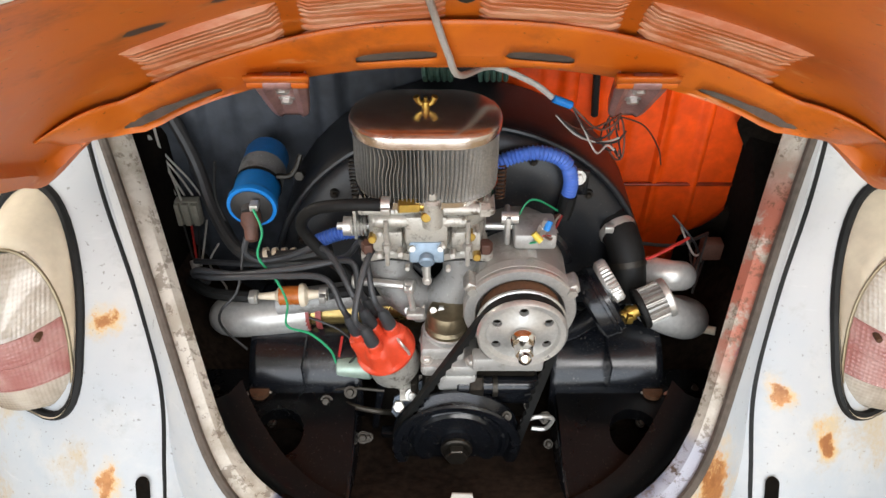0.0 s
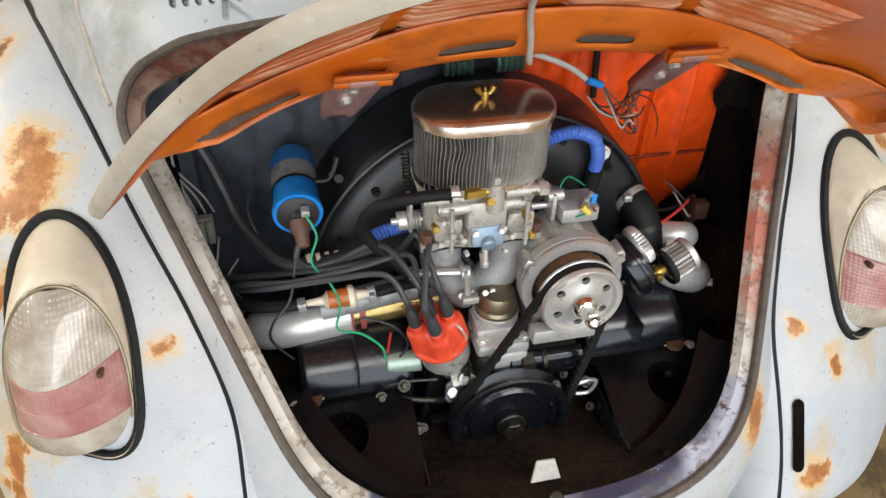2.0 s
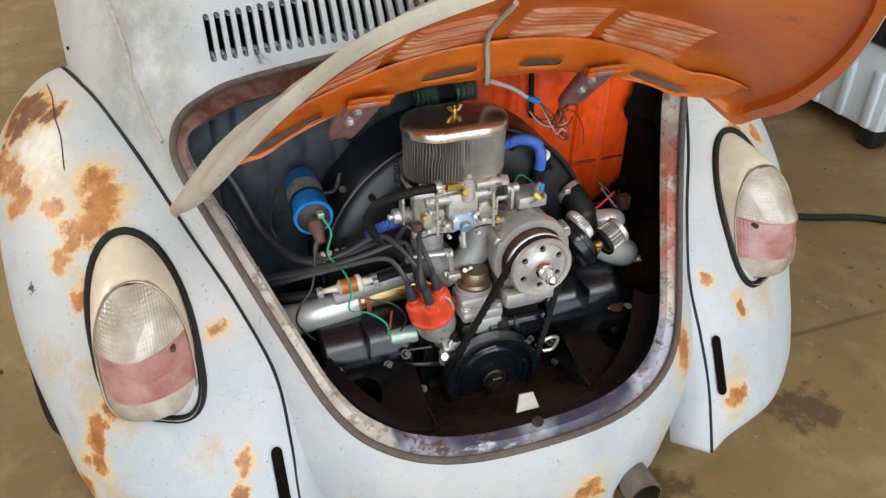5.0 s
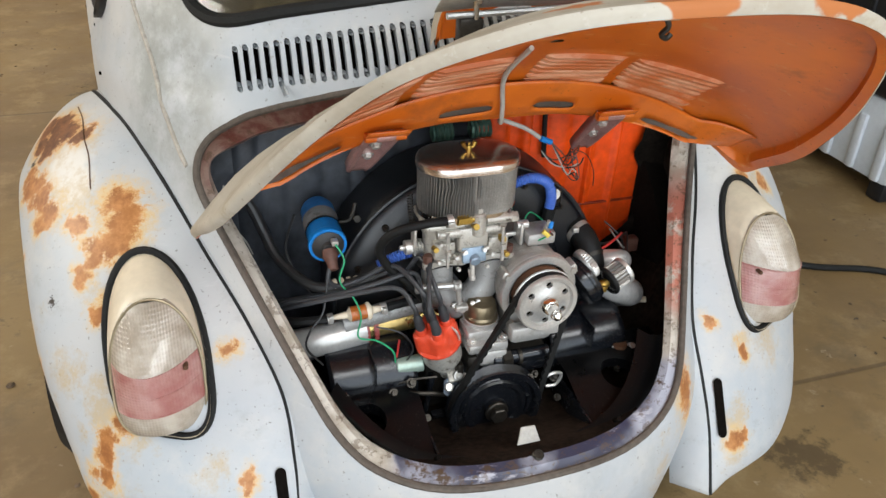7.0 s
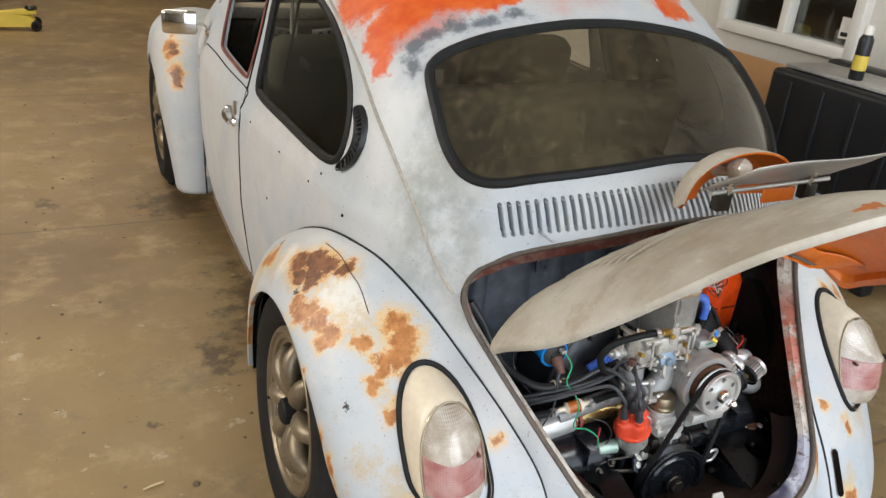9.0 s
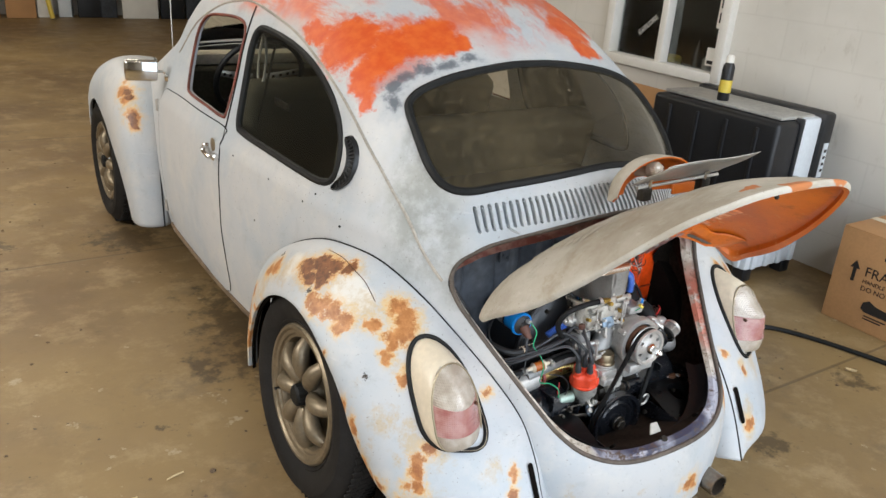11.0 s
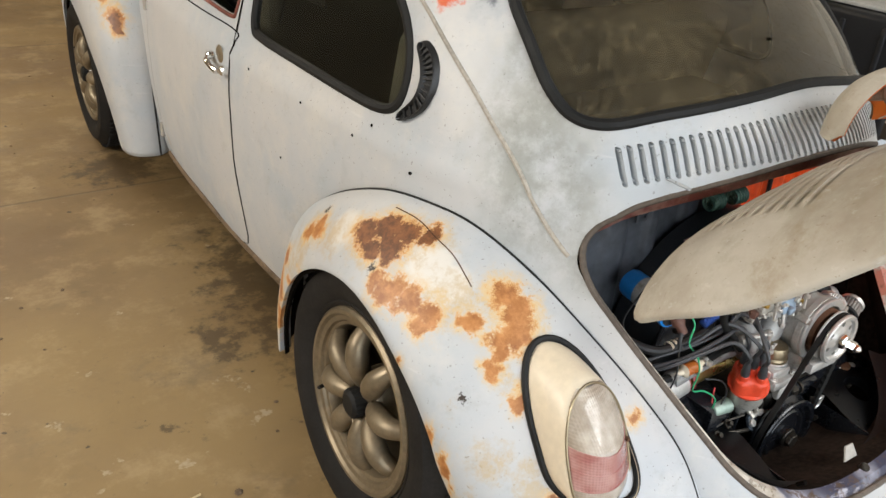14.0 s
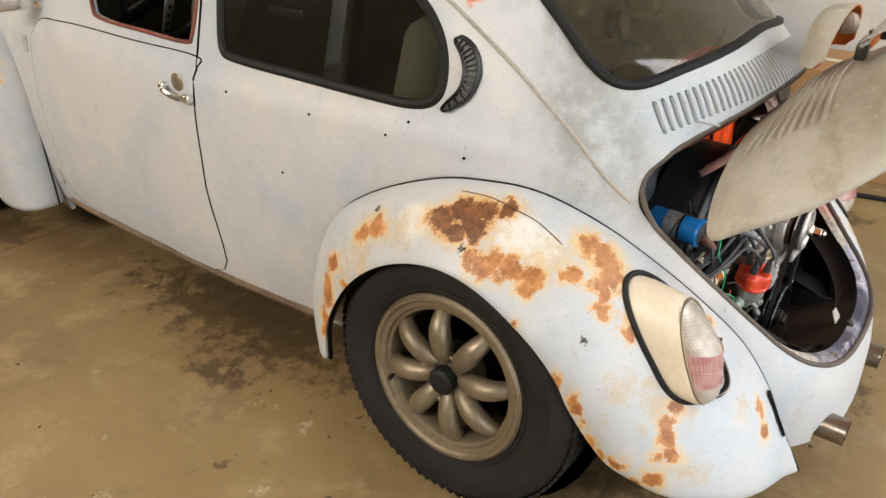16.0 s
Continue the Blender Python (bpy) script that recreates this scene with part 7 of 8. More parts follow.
part("linkage", Geo().rod((-0.125, -0.405, 0.518), (-0.055, -0.415, 0.518), 0.0055, 10).rod((-0.128, -0.405, 0.518), (-0.118, -0.406, 0.518), 0.0095, 14, None, 0.002).rod((-0.065, -0.414, 0.518), (-0.052, -0.416, 0.518), 0.009, 14, None, 0.002)
     .rod((-0.06, -0.42, 0.525), (-0.055, -0.42, 0.485), 0.004, 8).box(-0.052, -0.422, 0.478, 0.022, 0.012, 0.01, 0.002).rod((-0.04, -0.418, 0.55), (-0.038, -0.42, 0.535), 0.0035, 8), M_STEEL, engine, "zinc throttle linkage rod")
for x in (-0.062, -0.05, -0.03, -0.02):
    part("stud_nut", Geo().rod((x, -0.41, 0.474 + 0.006 * math.sin(x * 300)), (x, -0.418, 0.48), 0.005, 6, None, 0.001), M_STEEL, mani)

# air filter
def stadium(a, b, n=160):
    """Outline of half-length a, half-width b, evenly stepped."""
    st, arc = 2 * (a - b), math.pi * b
    out = []
    for i in range(n):
        u = (2 * st + 2 * arc) * i / n
        if u < st:
            p = (-(a - b) + u, -b)
        elif u < st + arc:
            t = (u - st) / b - math.pi / 2
            p = (a - b + b * math.cos(t), b * math.sin(t))
        elif u < 2 * st + arc:
            p = (a - b - (u - st - arc), b)
        else:
            t = (u - 2 * st - arc) / b + math.pi / 2
            p = (-(a - b) + b * math.cos(t), b * math.sin(t))
        out.append((CX0 + p[0], CY0 + p[1]))
    return out


filt = part("air_filter", Geo().grid([[(x, y, 0.634) for x, y in stadium(0.070, 0.042)], [(x, y, 0.640) for x, y in stadium(0.080, 0.050)], [(x, y, 0.650) for x, y in stadium(0.081, 0.051)], [(x, y, 0.652) for x, y in stadium(0.07, 0.04)]], wrap=True), M_CHROME, engine, "oval air filter with pleated gauze and chrome cover")
random.seed(4)
PLEATS, PROFILE = 96, (1.0, 1.0, 0.55, 0.0, 0.0, 0.55)
N = PLEATS * 6
oo, ii = stadium(0.0800, 0.0500, N), stadium(0.0660, 0.0360, N)
lean = [random.uniform(-1, 1) for _ in range(PLEATS)]
rows = []
for lv in range(9):
    z, u = 0.650 + 0.072 * lv / 8, lv / 8
    row = []
    for i in range(N):
        k_ = PROFILE[i % 6]
        x, y = oo[i][0] * k_ + ii[i][0] * (1 - k_), oo[i][1] * k_ + ii[i][1] * (1 - k_)
        # knocked folds: pleats pushed over in two places, slight waves elsewhere
        push = 0.0009 * lean[i // 6] * math.sin(3.0 * u + i // 6)
        push += 0.0042 * math.exp(-((x + 0.078) / 0.016) ** 2) * math.exp(-((u - 0.72) / 0.18) ** 2)
        push += 0.0070 * math.exp(-((x - 0.000 - 0.03 * (u - 0.4)) / 0.020) ** 2) * (u - 0.35) * (1.0 if u < 0.6 else 0.5)
        row.append((x + push, y, z))
    rows.append(row)
part("pleated_element", Geo().grid(rows, wrap=True), M_GAUZE, filt, "pleated steel gauze, slightly crushed", 60)
part("cover", Geo().grid([[(x, y, 0.719) for x, y in stadium(0.0815, 0.0515)], [(x, y, 0.7195) for x, y in stadium(0.083, 0.053)], [(x, y, 0.729) for x, y in stadium(0.083, 0.053)], [(x, y, 0.7325) for x, y in stadium(0.0815, 0.0515)]]
                          + [[(CX0 + (x - CX0) * k_, CY0 + (y - CY0) * k_, z) for x, y in stadium(0.0815, 0.0515)] for k_, z in ((0.95, 0.7345), (0.8, 0.7365), (0.6, 0.7375), (0.3, 0.738), (0.01, 0.738))], wrap=True), M_CHROME_DIRTY, filt, "chrome top cover with dried stains", 50)
wing = Geo().lathe([(0.006, 0), (0.0065, 0.006), (0.005, 0.012), (0.001, 0.014)], 16, (0, 0, 1), (CX0, CY0, 0.738)).rod((CX0, CY0, 0.735), (CX0, CY0, 0.757), 0.0028, 8)
for sx in (-1, 1):
    wing.tube(smooth([(CX0 + sx * 0.004, CY0, 0.744), (CX0 + sx * 0.010, CY0, 0.749), (CX0 + sx * 0.014, CY0, 0.758)], 5), 0.0042, 8, False, lambda t: 0.8 + 0.5 * t)
wing.v = [(CX0 + (x - CX0) * 0.72, CY0 + (y - CY0) * 0.72, 0.738 + (z - 0.738) * 0.72) for x, y, z in wing.v]
part("wing_nut", wing, M_BRASS, filt, "brass wing nut")

# ignition coil
coil = part("ignition_coil", Geo().lathe([(0.001, 0.0), (0.024, 0.0), (0.026, -0.002), (0.0305, -0.002), (0.0315, 0.004), (0.0292, 0.010), (0.0285, 0.013), (0.0285, 0.105), (0.026, 0.112), (0.001, 0.112)], 40, (0.02, 1, 0.05), (-0.254, -0.335, 0.578)), M_BLUE, engine, "bright blue ignition coil")
part("end_cap", Geo().lathe([(0.026, -0.0035), (0.020, -0.006), (0.012, -0.008), (0.010, -0.016), (0.001, -0.016)], 28, (0.02, 1, 0.05), (-0.254, -0.335, 0.578)), M_WIRE, coil, "dark bakelite cap")
part("band", Geo().lathe([(0.0294, 0.040), (0.0294, 0.076)], 36, (0.02, 1, 0.05), (-0.254, -0.335, 0.578)), M_ALLOYGREY, coil, "grey strap")
part("clamp", Geo().lathe([(0.0296, 0.038), (0.0303, 0.041), (0.0296, 0.044)], 36, (0.02, 1, 0.05), (-0.254, -0.335, 0.578)).tube(smooth([(-0.228, -0.294, 0.595), (-0.212, -0.292, 0.594), (-0.203, -0.288, 0.603), (-0.197, -0.280, 0.618)], 5), 0.0038, 8).rod((-0.198, -0.292, 0.597), (-0.198, -0.302, 0.60), 0.007, 6, None, 0.001), M_DARKSTEEL, coil, "steel coil clamp")
part("boot", Geo().lathe([(0.012, 0), (0.013, 0.012), (0.009, 0.02), (0.008, 0.034), (0.001, 0.036)], 18, (0.05, -0.7, -0.7), (-0.254, -0.345, 0.575)), M_BROWNNUT, coil, "brown rubber boot")
part("spade", Geo().box(-0.246, -0.352, 0.592, 0.010, 0.014, 0.008, 0.001), M_STEEL, coil)


# hoses, leads and cables
def lead(name, pts, r, mat, label="", n=8):
    return part(name, Geo().tube(smooth(pts, 8), r, n), mat, engine, label)


lead("fuel_hose", [(-0.078, -0.425, 0.647), (-0.12, -0.423, 0.646), (-0.165, -0.408, 0.628), (-0.183, -0.395, 0.595), (-0.17, -0.39, 0.56), (-0.135, -0.395, 0.52), (-0.11, -0.40, 0.49)], 0.0072, M_RUBBER, "black rubber fuel hose", 12)


def corrugated(name, pts, r, label):
    p = smooth(pts, 14)
    return part(name, Geo().tube(p, r, 12, False, lambda t: 1.0 + 0.14 * (1 if int(t * (len(p) - 1)) % 2 else -1)), M_BLUEHOSE, engine, label, 80)


corrugated("loom_hose", [(0.035, -0.335, 0.635), (0.062, -0.335, 0.650), (0.095, -0.335, 0.657), (0.125, -0.333, 0.644), (0.137, -0.33, 0.615), (0.136, -0.328, 0.588)], 0.0084, "blue corrugated wiring hose")
corrugated("loom_hose", [(-0.175, -0.35, 0.535), (-0.15, -0.352, 0.548), (-0.12, -0.355, 0.556)], 0.0084, "blue corrugated wiring hose")
for pts_ in ([(0.137, -0.329, 0.592), (0.134, -0.329, 0.568), (0.130, -0.332, 0.560)], [(0.028, -0.335, 0.628), (0.046, -0.335, 0.643)]):
    part("sleeve", Geo().tube(pts_, 0.0108, 10), M_RUBBER, engine, "black hose sleeve")
for k_, m_ in ((0, M_REDWIRE), (1, M_GREYWIRE), (2, M_BROWNNUT)):
    lead("wire", [(0.132, -0.33, 0.565), (0.122 - 0.004 * k_, -0.36, 0.572 + 0.002 * k_), (0.108, -0.40 - 0.003 * k_, 0.585), (0.096, -0.42, 0.60)], 0.0016, m_, "", 5)
lead("wire", [(0.13, -0.33, 0.565), (0.09, -0.35, 0.60), (0.072, -0.37, 0.585), (0.08, -0.40, 0.575), (0.095, -0.415, 0.590)], 0.0014, M_GREENWIRE, "thin green wire", 5)
part("terminal_sleeve", Geo().rod((0.085, -0.415, 0.60), (0.094, -0.42, 0.592), 0.004, 10), M_YELLOW, engine, "yellow crimp sleeve")
part("terminal_sleeve", Geo().rod((0.100, -0.41, 0.60), (0.104, -0.405, 0.61), 0.004, 10), M_BLUE, engine, "blue crimp sleeve")
# plug leads from the cap
t_ = towers
lead("plug_lead", [t_[0], t_[0] + DD * 0.03, (-0.115, -0.39, 0.565), (-0.14, -0.375, 0.53), (-0.2, -0.36, 0.505), (-0.28, -0.33, 0.48), (-0.36, -0.29, 0.45)], 0.0040, M_PLUG, "dark grey plug lead")
lead("plug_lead", [t_[1], t_[1] + DD * 0.025, (-0.13, -0.40, 0.545), (-0.19, -0.40, 0.535), (-0.27, -0.39, 0.515), (-0.33, -0.36, 0.495), (-0.35, -0.33, 0.46), (-0.345, -0.30, 0.42)], 0.0040, M_PLUG, "dark grey plug lead")
lead("plug_lead", [t_[2], t_[2] + DD * 0.02, (-0.16, -0.415, 0.53), (-0.22, -0.405, 0.525), (-0.30, -0.385, 0.505), (-0.345, -0.34, 0.47)], 0.0040, M_PLUG, "dark grey plug lead")
lead("plug_lead", [t_[3], t_[3] + DD * 0.03, (-0.10, -0.40, 0.565), (-0.06, -0.37, 0.52), (0.0, -0.36, 0.45), (0.12, -0.36, 0.42)], 0.0040, M_PLUG, "dark grey plug lead")
lead("coil_lead", [t_[4], t_[4] + DD * 0.03, (-0.16, -0.395, 0.56), (-0.21, -0.375, 0.53), (-0.245, -0.37, 0.52), (-0.262, -0.372, 0.535), (-0.258, -0.368, 0.555)], 0.0040, M_PLUG, "dark grey coil lead")
lead("wire", [(-0.246, -0.36, 0.592), (-0.236, -0.375, 0.57), (-0.245, -0.38, 0.535), (-0.225, -0.39, 0.505), (-0.215, -0.395, 0.47), (-0.22, -0.395, 0.43), (-0.19, -0.40, 0.42), (-0.165, -0.41, 0.40), (-0.16, -0.408, 0.37)], 0.0016, M_GREENWIRE, "thin green ignition wire", 5)
lead("wire", [(-0.262, -0.37, 0.55), (-0.275, -0.39, 0.49), (-0.30, -0.40, 0.46), (-0.305, -0.39, 0.42), (-0.28, -0.39, 0.38)], 0.0018, M_WIRE, "thin dark wire", 5)
lead("wire", [(-0.16, -0.406, 0.362), (-0.155, -0.40, 0.385), (-0.15, -0.395, 0.41)], 0.0018, M_REDWIRE, "red wire", 5)
loom = lead("wiring_loom", [(-0.385, -0.20, 0.645), (-0.36, -0.22, 0.60), (-0.345, -0.235, 0.56), (-0.325, -0.27, 0.52), (-0.28, -0.33, 0.50), (-0.22, -0.345, 0.505), (-0.16, -0.35, 0.52)], 0.009, M_WIRE, "taped black wiring loom", 10)
for i in range(4):
    part("tape_ring", Geo().lathe([(0.0105, -0.003), (0.0105, 0.003)], 14, (1, 0.1, 0.2), (-0.245 + i * 0.012, -0.34, 0.503)), M_LAMPBASE, loom)
# terminal block on the bay side
block = part("terminal_block", Geo().box(-0.392, -0.205, 0.473, 0.05, 0.014, 0.042, 0.002), M_BLOCK, engine, "grey plastic terminal block")
for i in range(4):
    part("segment", Geo().box(-0.411 + i * 0.0128, -0.214, 0.473, 0.0095, 0.008, 0.038, 0.002), M_BLOCK, block)
for i in range(4):
    lead("wire", [(-0.40 + i * 0.012, -0.20, 0.497), (-0.405 + i * 0.01, -0.205, 0.53), (-0.415 + i * 0.006, -0.20, 0.56), (-0.42, -0.19, 0.59)], 0.0016, M_GREYWIRE, "", 5)
    lead("wire", [(-0.40 + i * 0.012, -0.20, 0.452), (-0.395 + i * 0.008, -0.21, 0.42), (-0.39 + i * 0.003, -0.22, 0.38)], 0.0016, (M_WIRE, M_REDWIRE, M_WIRE, M_GREYWIRE)[i], "", 5)
lead("cable", [(-0.39, -0.22, 0.39), (-0.385, -0.24, 0.375), (-0.40, -0.26, 0.36), (-0.42, -0.28, 0.34)], 0.007, M_GREYWIRE, "pale sheathed cable")

# intake pipe, clamp and fuel filter on the coil side
elbow = part("intake_elbow", Geo().tube(smooth([(-0.285, -0.27, 0.33), (-0.312, -0.30, 0.36), (-0.315, -0.335, 0.388), (-0.285, -0.352, 0.402), (-0.235, -0.352, 0.408), (-0.20, -0.350, 0.412)], 7), 0.0265, 22), M_SILVER, engine, "silver painted cast elbow", 60)
part("clamp_ring", Geo().lathe([(0.0255, -0.004), (0.0265, 0), (0.0255, 0.004)], 28, (1, 0, 0.05), (-0.199, -0.35, 0.412)).lathe([(0.024, -0.004), (0.025, 0), (0.024, 0.004)], 28, (1, 0, 0.05), (-0.183, -0.35, 0.413)), M_REDRUBBER, elbow, "red rubber sleeve with clamps")
part("intake_pipe", Geo().tube([(-0.20, -0.35, 0.412), (-0.10, -0.352, 0.42), (0.0, -0.352, 0.425)], 0.0185, 20), M_GOLD, engine, "gold-zinc plated pipe")
ff = part("fuel_filter", Geo().rod((-0.228, -0.372, 0.462), (-0.200, -0.373, 0.464), 0.0125, 24), M_AMBER, engine, "clear inline fuel filter with amber paper")
part("end", Geo().lathe([(0.0145, -0.003), (0.0155, 0.0), (0.0145, 0.004), (0.007, 0.008), (0.004, 0.03)], 24, (1, 0.03, 0.05), (-0.199, -0.373, 0.464)), M_LAMPBASE, ff, "white plastic end")
part("end", Geo().lathe([(0.0135, 0.0), (0.006, 0.006), (0.004, 0.028)], 20, (-1, 0, -0.05), (-0.228, -0.372, 0.462)), M_LAMPBASE, ff, "white plastic end")
for x in (-0.262, -0.172):
    part("hose_clip", Geo().lathe([(0.009, -0.005), (0.0095, 0), (0.009, 0.005)], 18, (1, 0, 0.05), (x, -0.372, 0.463 + (x + 0.2) * 0.06)).box(x, -0.384, 0.467, 0.008, 0.008, 0.012, 0.001), M_STEEL, ff)
lead("fuel_line", [(-0.262, -0.372, 0.459), (-0.32, -0.36, 0.455), (-0.36, -0.32, 0.44)], 0.0075, M_RUBBER, "black rubber fuel line")
lead("fuel_line", [(-0.165, -0.372, 0.465), (-0.10, -0.368, 0.468), (-0.05, -0.385, 0.46)], 0.0075, M_RUBBER, "black rubber fuel line")
part("hose_clip", Geo().lathe([(0.0105, -0.005), (0.011, 0), (0.0105, 0.005)], 18, (1, -0.2, 0), (-0.045, -0.395, 0.462)).box(-0.045, -0.409, 0.466, 0.009, 0.008, 0.014, 0.001), M_STEEL, engine)

# breather, oil filler and cone filter on the other side
BAX = Vector((0.85, 0.20, 0.48)).normalized()
BC = Vector((0.181, -0.398, 0.479))
filler = part("oil_filler", Geo().lathe([(0.001, -0.020), (0.038, -0.020), (0.044, -0.016), (0.0455, -0.010), (0.0455, -0.002), (0.0475, -0.001), (0.0475, 0.003), (0.0455, 0.004), (0.044, 0.010), (0.036, 0.014), (0.030, 0.015), (0.001, 0.015)], 48, BAX, BC)
              .tube(smooth([(0.12, -0.385, 0.40), (0.150, -0.395, 0.425), (0.176, -0.398, 0.455)], 5), 0.013, 14), M_BLACK, engine, "black round breather housing")
q = Vector((0, 0, 1)).rotation_difference(BAX).to_matrix()
KC = BC + BAX * 0.014 + q @ Vector((-0.004, 0.0, 0.0)) + Vector((-0.008, 0, 0.016))
cap_ = Geo().grid([[KC + q @ Vector(((r + k_ * (i % 2)) * math.cos(2 * math.pi * i / 72), (r + k_ * (i % 2)) * math.sin(2 * math.pi * i / 72), h)) for i in range(72)]
                   for r, h, k_ in ((0.024, -0.004, 0), (0.0265, 0.0, 0.0016), (0.0270, 0.002, 0.0016), (0.0270, 0.010, 0.0016), (0.0255, 0.013, 0.0006), (0.021, 0.0135, 0), (0.020, 0.0115, 0), (0.0005, 0.0115, 0))], wrap=True)
part("knurled_cap", cap_, M_ALU, filler, "knurled bright cap")
part("hose", Geo().tube(smooth([(0.188, -0.265, 0.530), (0.204, -0.300, 0.528), (0.216, -0.330, 0.514), (0.222, -0.350, 0.485), (0.225, -0.356, 0.450)], 6), 0.0235, 20), M_RUBBER, filler, "thick black hose")
part("hose_clip", Geo().lathe([(0.0243, -0.005), (0.0250, 0), (0.0243, 0.005)], 32, (0.35, -0.85, -0.30), (0.209, -0.313, 0.524)).box(0.193, -0.330, 0.540, 0.012, 0.010, 0.010, 0.002), M_STEEL, filler, "steel band clip")
part("hose_cap", Geo().lathe([(0.0245, -0.004), (0.0250, 0.0), (0.0245, 0.004)], 32, (0.15, -0.55, -0.82), (0.2205, -0.3455, 0.495)), M_DARKSTEEL, filler)
cdir = Vector((0.90, 0.20, 0.36)).normalized()
q = Vector((0, 0, 1)).rotation_difference(cdir).to_matrix()
CF = Vector((0.226, -0.408, 0.472))
cone = Geo().grid([[CF + q @ Vector(((r + k_) * math.cos(2 * math.pi * (i + 0.25 * (k_ > 0)) / 88), (r + k_) * math.sin(2 * math.pi * (i + 0.25 * (k_ > 0)) / 88), h)) for i in range(88) for k_ in ((0.0010, 0.0010, -0.0024, -0.0024)[i % 4],)]
                   for h, r in ((0.006, 0.0235), (0.020, 0.0232), (0.036, 0.0228))], wrap=True)
cf = part("cone_filter", cone, M_GAUZE, engine, "small pleated crankcase breather filter", 50)
part("end_ring", Geo().lathe([(0.0250, 0), (0.0268, 0.002), (0.0268, 0.006), (0.0250, 0.008), (0.020, 0.008), (0.001, 0.0)], 36, cdir, CF), M_RUBBER, cf, "black rubber base ring")
part("top", Geo().lathe([(0.0245, 0.034), (0.0252, 0.036), (0.0252, 0.041), (0.0235, 0.043), (0.001, 0.043)], 36, cdir, CF), M_STEEL, cf, "bright end plate")
part("stem", Geo().tube([CF, CF - cdir * 0.022, (0.196, -0.405, 0.462)], 0.008, 12).lathe([(0.0098, -0.004), (0.0104, 0), (0.0098, 0.004)], 18, cdir, CF - cdir * 0.010).box(0.214, -0.420, 0.468, 0.008, 0.008, 0.012, 0.001), M_BRASS, cf, "brass clamp on the stem")
part("intake_elbow", Geo().tube(smooth([(0.245, -0.345, 0.445), (0.27, -0.36, 0.425), (0.305, -0.358, 0.405), (0.325, -0.335, 0.385), (0.32, -0.30, 0.36), (0.30, -0.275, 0.33)], 7), 0.0265, 22)
     .tube(smooth([(0.255, -0.32, 0.46), (0.285, -0.335, 0.465), (0.305, -0.32, 0.45), (0.30, -0.29, 0.42)], 6), 0.02, 18), M_SILVER, engine, "silver painted cast elbow", 60)
lead("wire", [(0.21, -0.35, 0.51), (0.24, -0.35, 0.505), (0.28, -0.33, 0.51), (0.31, -0.30, 0.50)], 0.0022, M_REDWIRE, "red wire", 5)
lead("bracket_wire", [(0.13, -0.30, 0.56), (0.17, -0.29, 0.53), (0.19, -0.30, 0.49), (0.18, -0.31, 0.455)], 0.0022, M_WIRE, "thin black wire along the shroud", 5)
for i in range(5):
    lead("wire", [(0.30 + 0.015 * i, -0.25, 0.50 - 0.02 * i), (0.33, -0.27 - 0.01 * i, 0.47 - 0.015 * i), (0.355, -0.25, 0.42 + 0.012 * i), (0.37, -0.22, 0.39)], 0.0016, (M_WIRE, M_GREYWIRE, M_WIRE, M_BROWNNUT, M_WIRE)[i], "", 5)
part("relay", Geo().box(0.365, -0.25, 0.44, 0.03, 0.02, 0.03, 0.003), M_BROWNNUT, engine, "brown relay box")
part("rubber_plug", Geo().rod((0.345, -0.33, 0.36), (0.365, -0.34, 0.364), 0.006, 10), M_LAMPBASE, engine, "cream rubber plug")
# earth bracket at the belt
part("belt_bracket", Geo().tube(smooth([(0.085, -0.47, 0.33), (0.105, -0.475, 0.345), (0.125, -0.47, 0.335), (0.118, -0.468, 0.312), (0.10, -0.466, 0.31)], 6), 0.003, 6), M_STEEL, engine, "bent wire bracket")

# small fixings and leads that crowd the engine
random.seed(11)
for x, y, z in ((-0.06, -0.42, 0.552), (-0.012, -0.422, 0.552), (-0.09, -0.415, 0.60), (0.018, -0.415, 0.60), (-0.075, -0.41, 0.628), (0.0, -0.412, 0.628), (-0.055, -0.425, 0.585), (-0.018, -0.428, 0.592)):
    part("screw", Geo().rod((x, y + 0.004, z), (x, y - 0.005, z + 0.002), 0.0032, 8, None, 0.0008), M_STEEL, carb)
for x in (-0.082, 0.010):
    part("trumpet_rod", Geo().rod((x, -0.43, 0.565), (x, -0.425, 0.625), 0.0028, 8).rod((x, -0.43, 0.588), (x, -0.4295, 0.596), 0.0055, 6), M_STEEL, carb)
part("idle_screw", Geo().rod((-0.037, -0.420, 0.562), (-0.037, -0.424, 0.540), 0.0042, 10).rod((-0.037, -0.424, 0.540), (-0.037, -0.425, 0.532), 0.0055, 6, None, 0.001), M_STEEL, carb, "bright pump rod and nut")
for s in (-1, 1):
    for x, y, z in ((0.14, -0.425, 0.325), (0.225, -0.432, 0.322), (0.17, -0.45, 0.318), (0.245, -0.46, 0.314), (0.15, -0.545, 0.288)):
        bolt((s * x, y, z), (0, -0.5, 1), engine, 0.0042, M_DARKSTEEL)
for i in range(7):
    a = math.pi * (0.12 + 0.76 * i / 6)
    bolt((0.005 + 0.222 * math.cos(a), -0.3155, 0.428 + 0.222 * math.sin(a)), (0, -1, 0), shroud, 0.004, M_DARKSTEEL)
for i in range(6):
    a = 2 * math.pi * i / 6 + 0.3
    part("fin", Geo().box(AX + 0.058 * math.cos(a), -0.39, AZ + 0.058 * math.sin(a), 0.006, 0.10, 0.012, 0.001, Matrix.Rotation(-a, 4, "Y")), M_ALUROUGH, alternator)
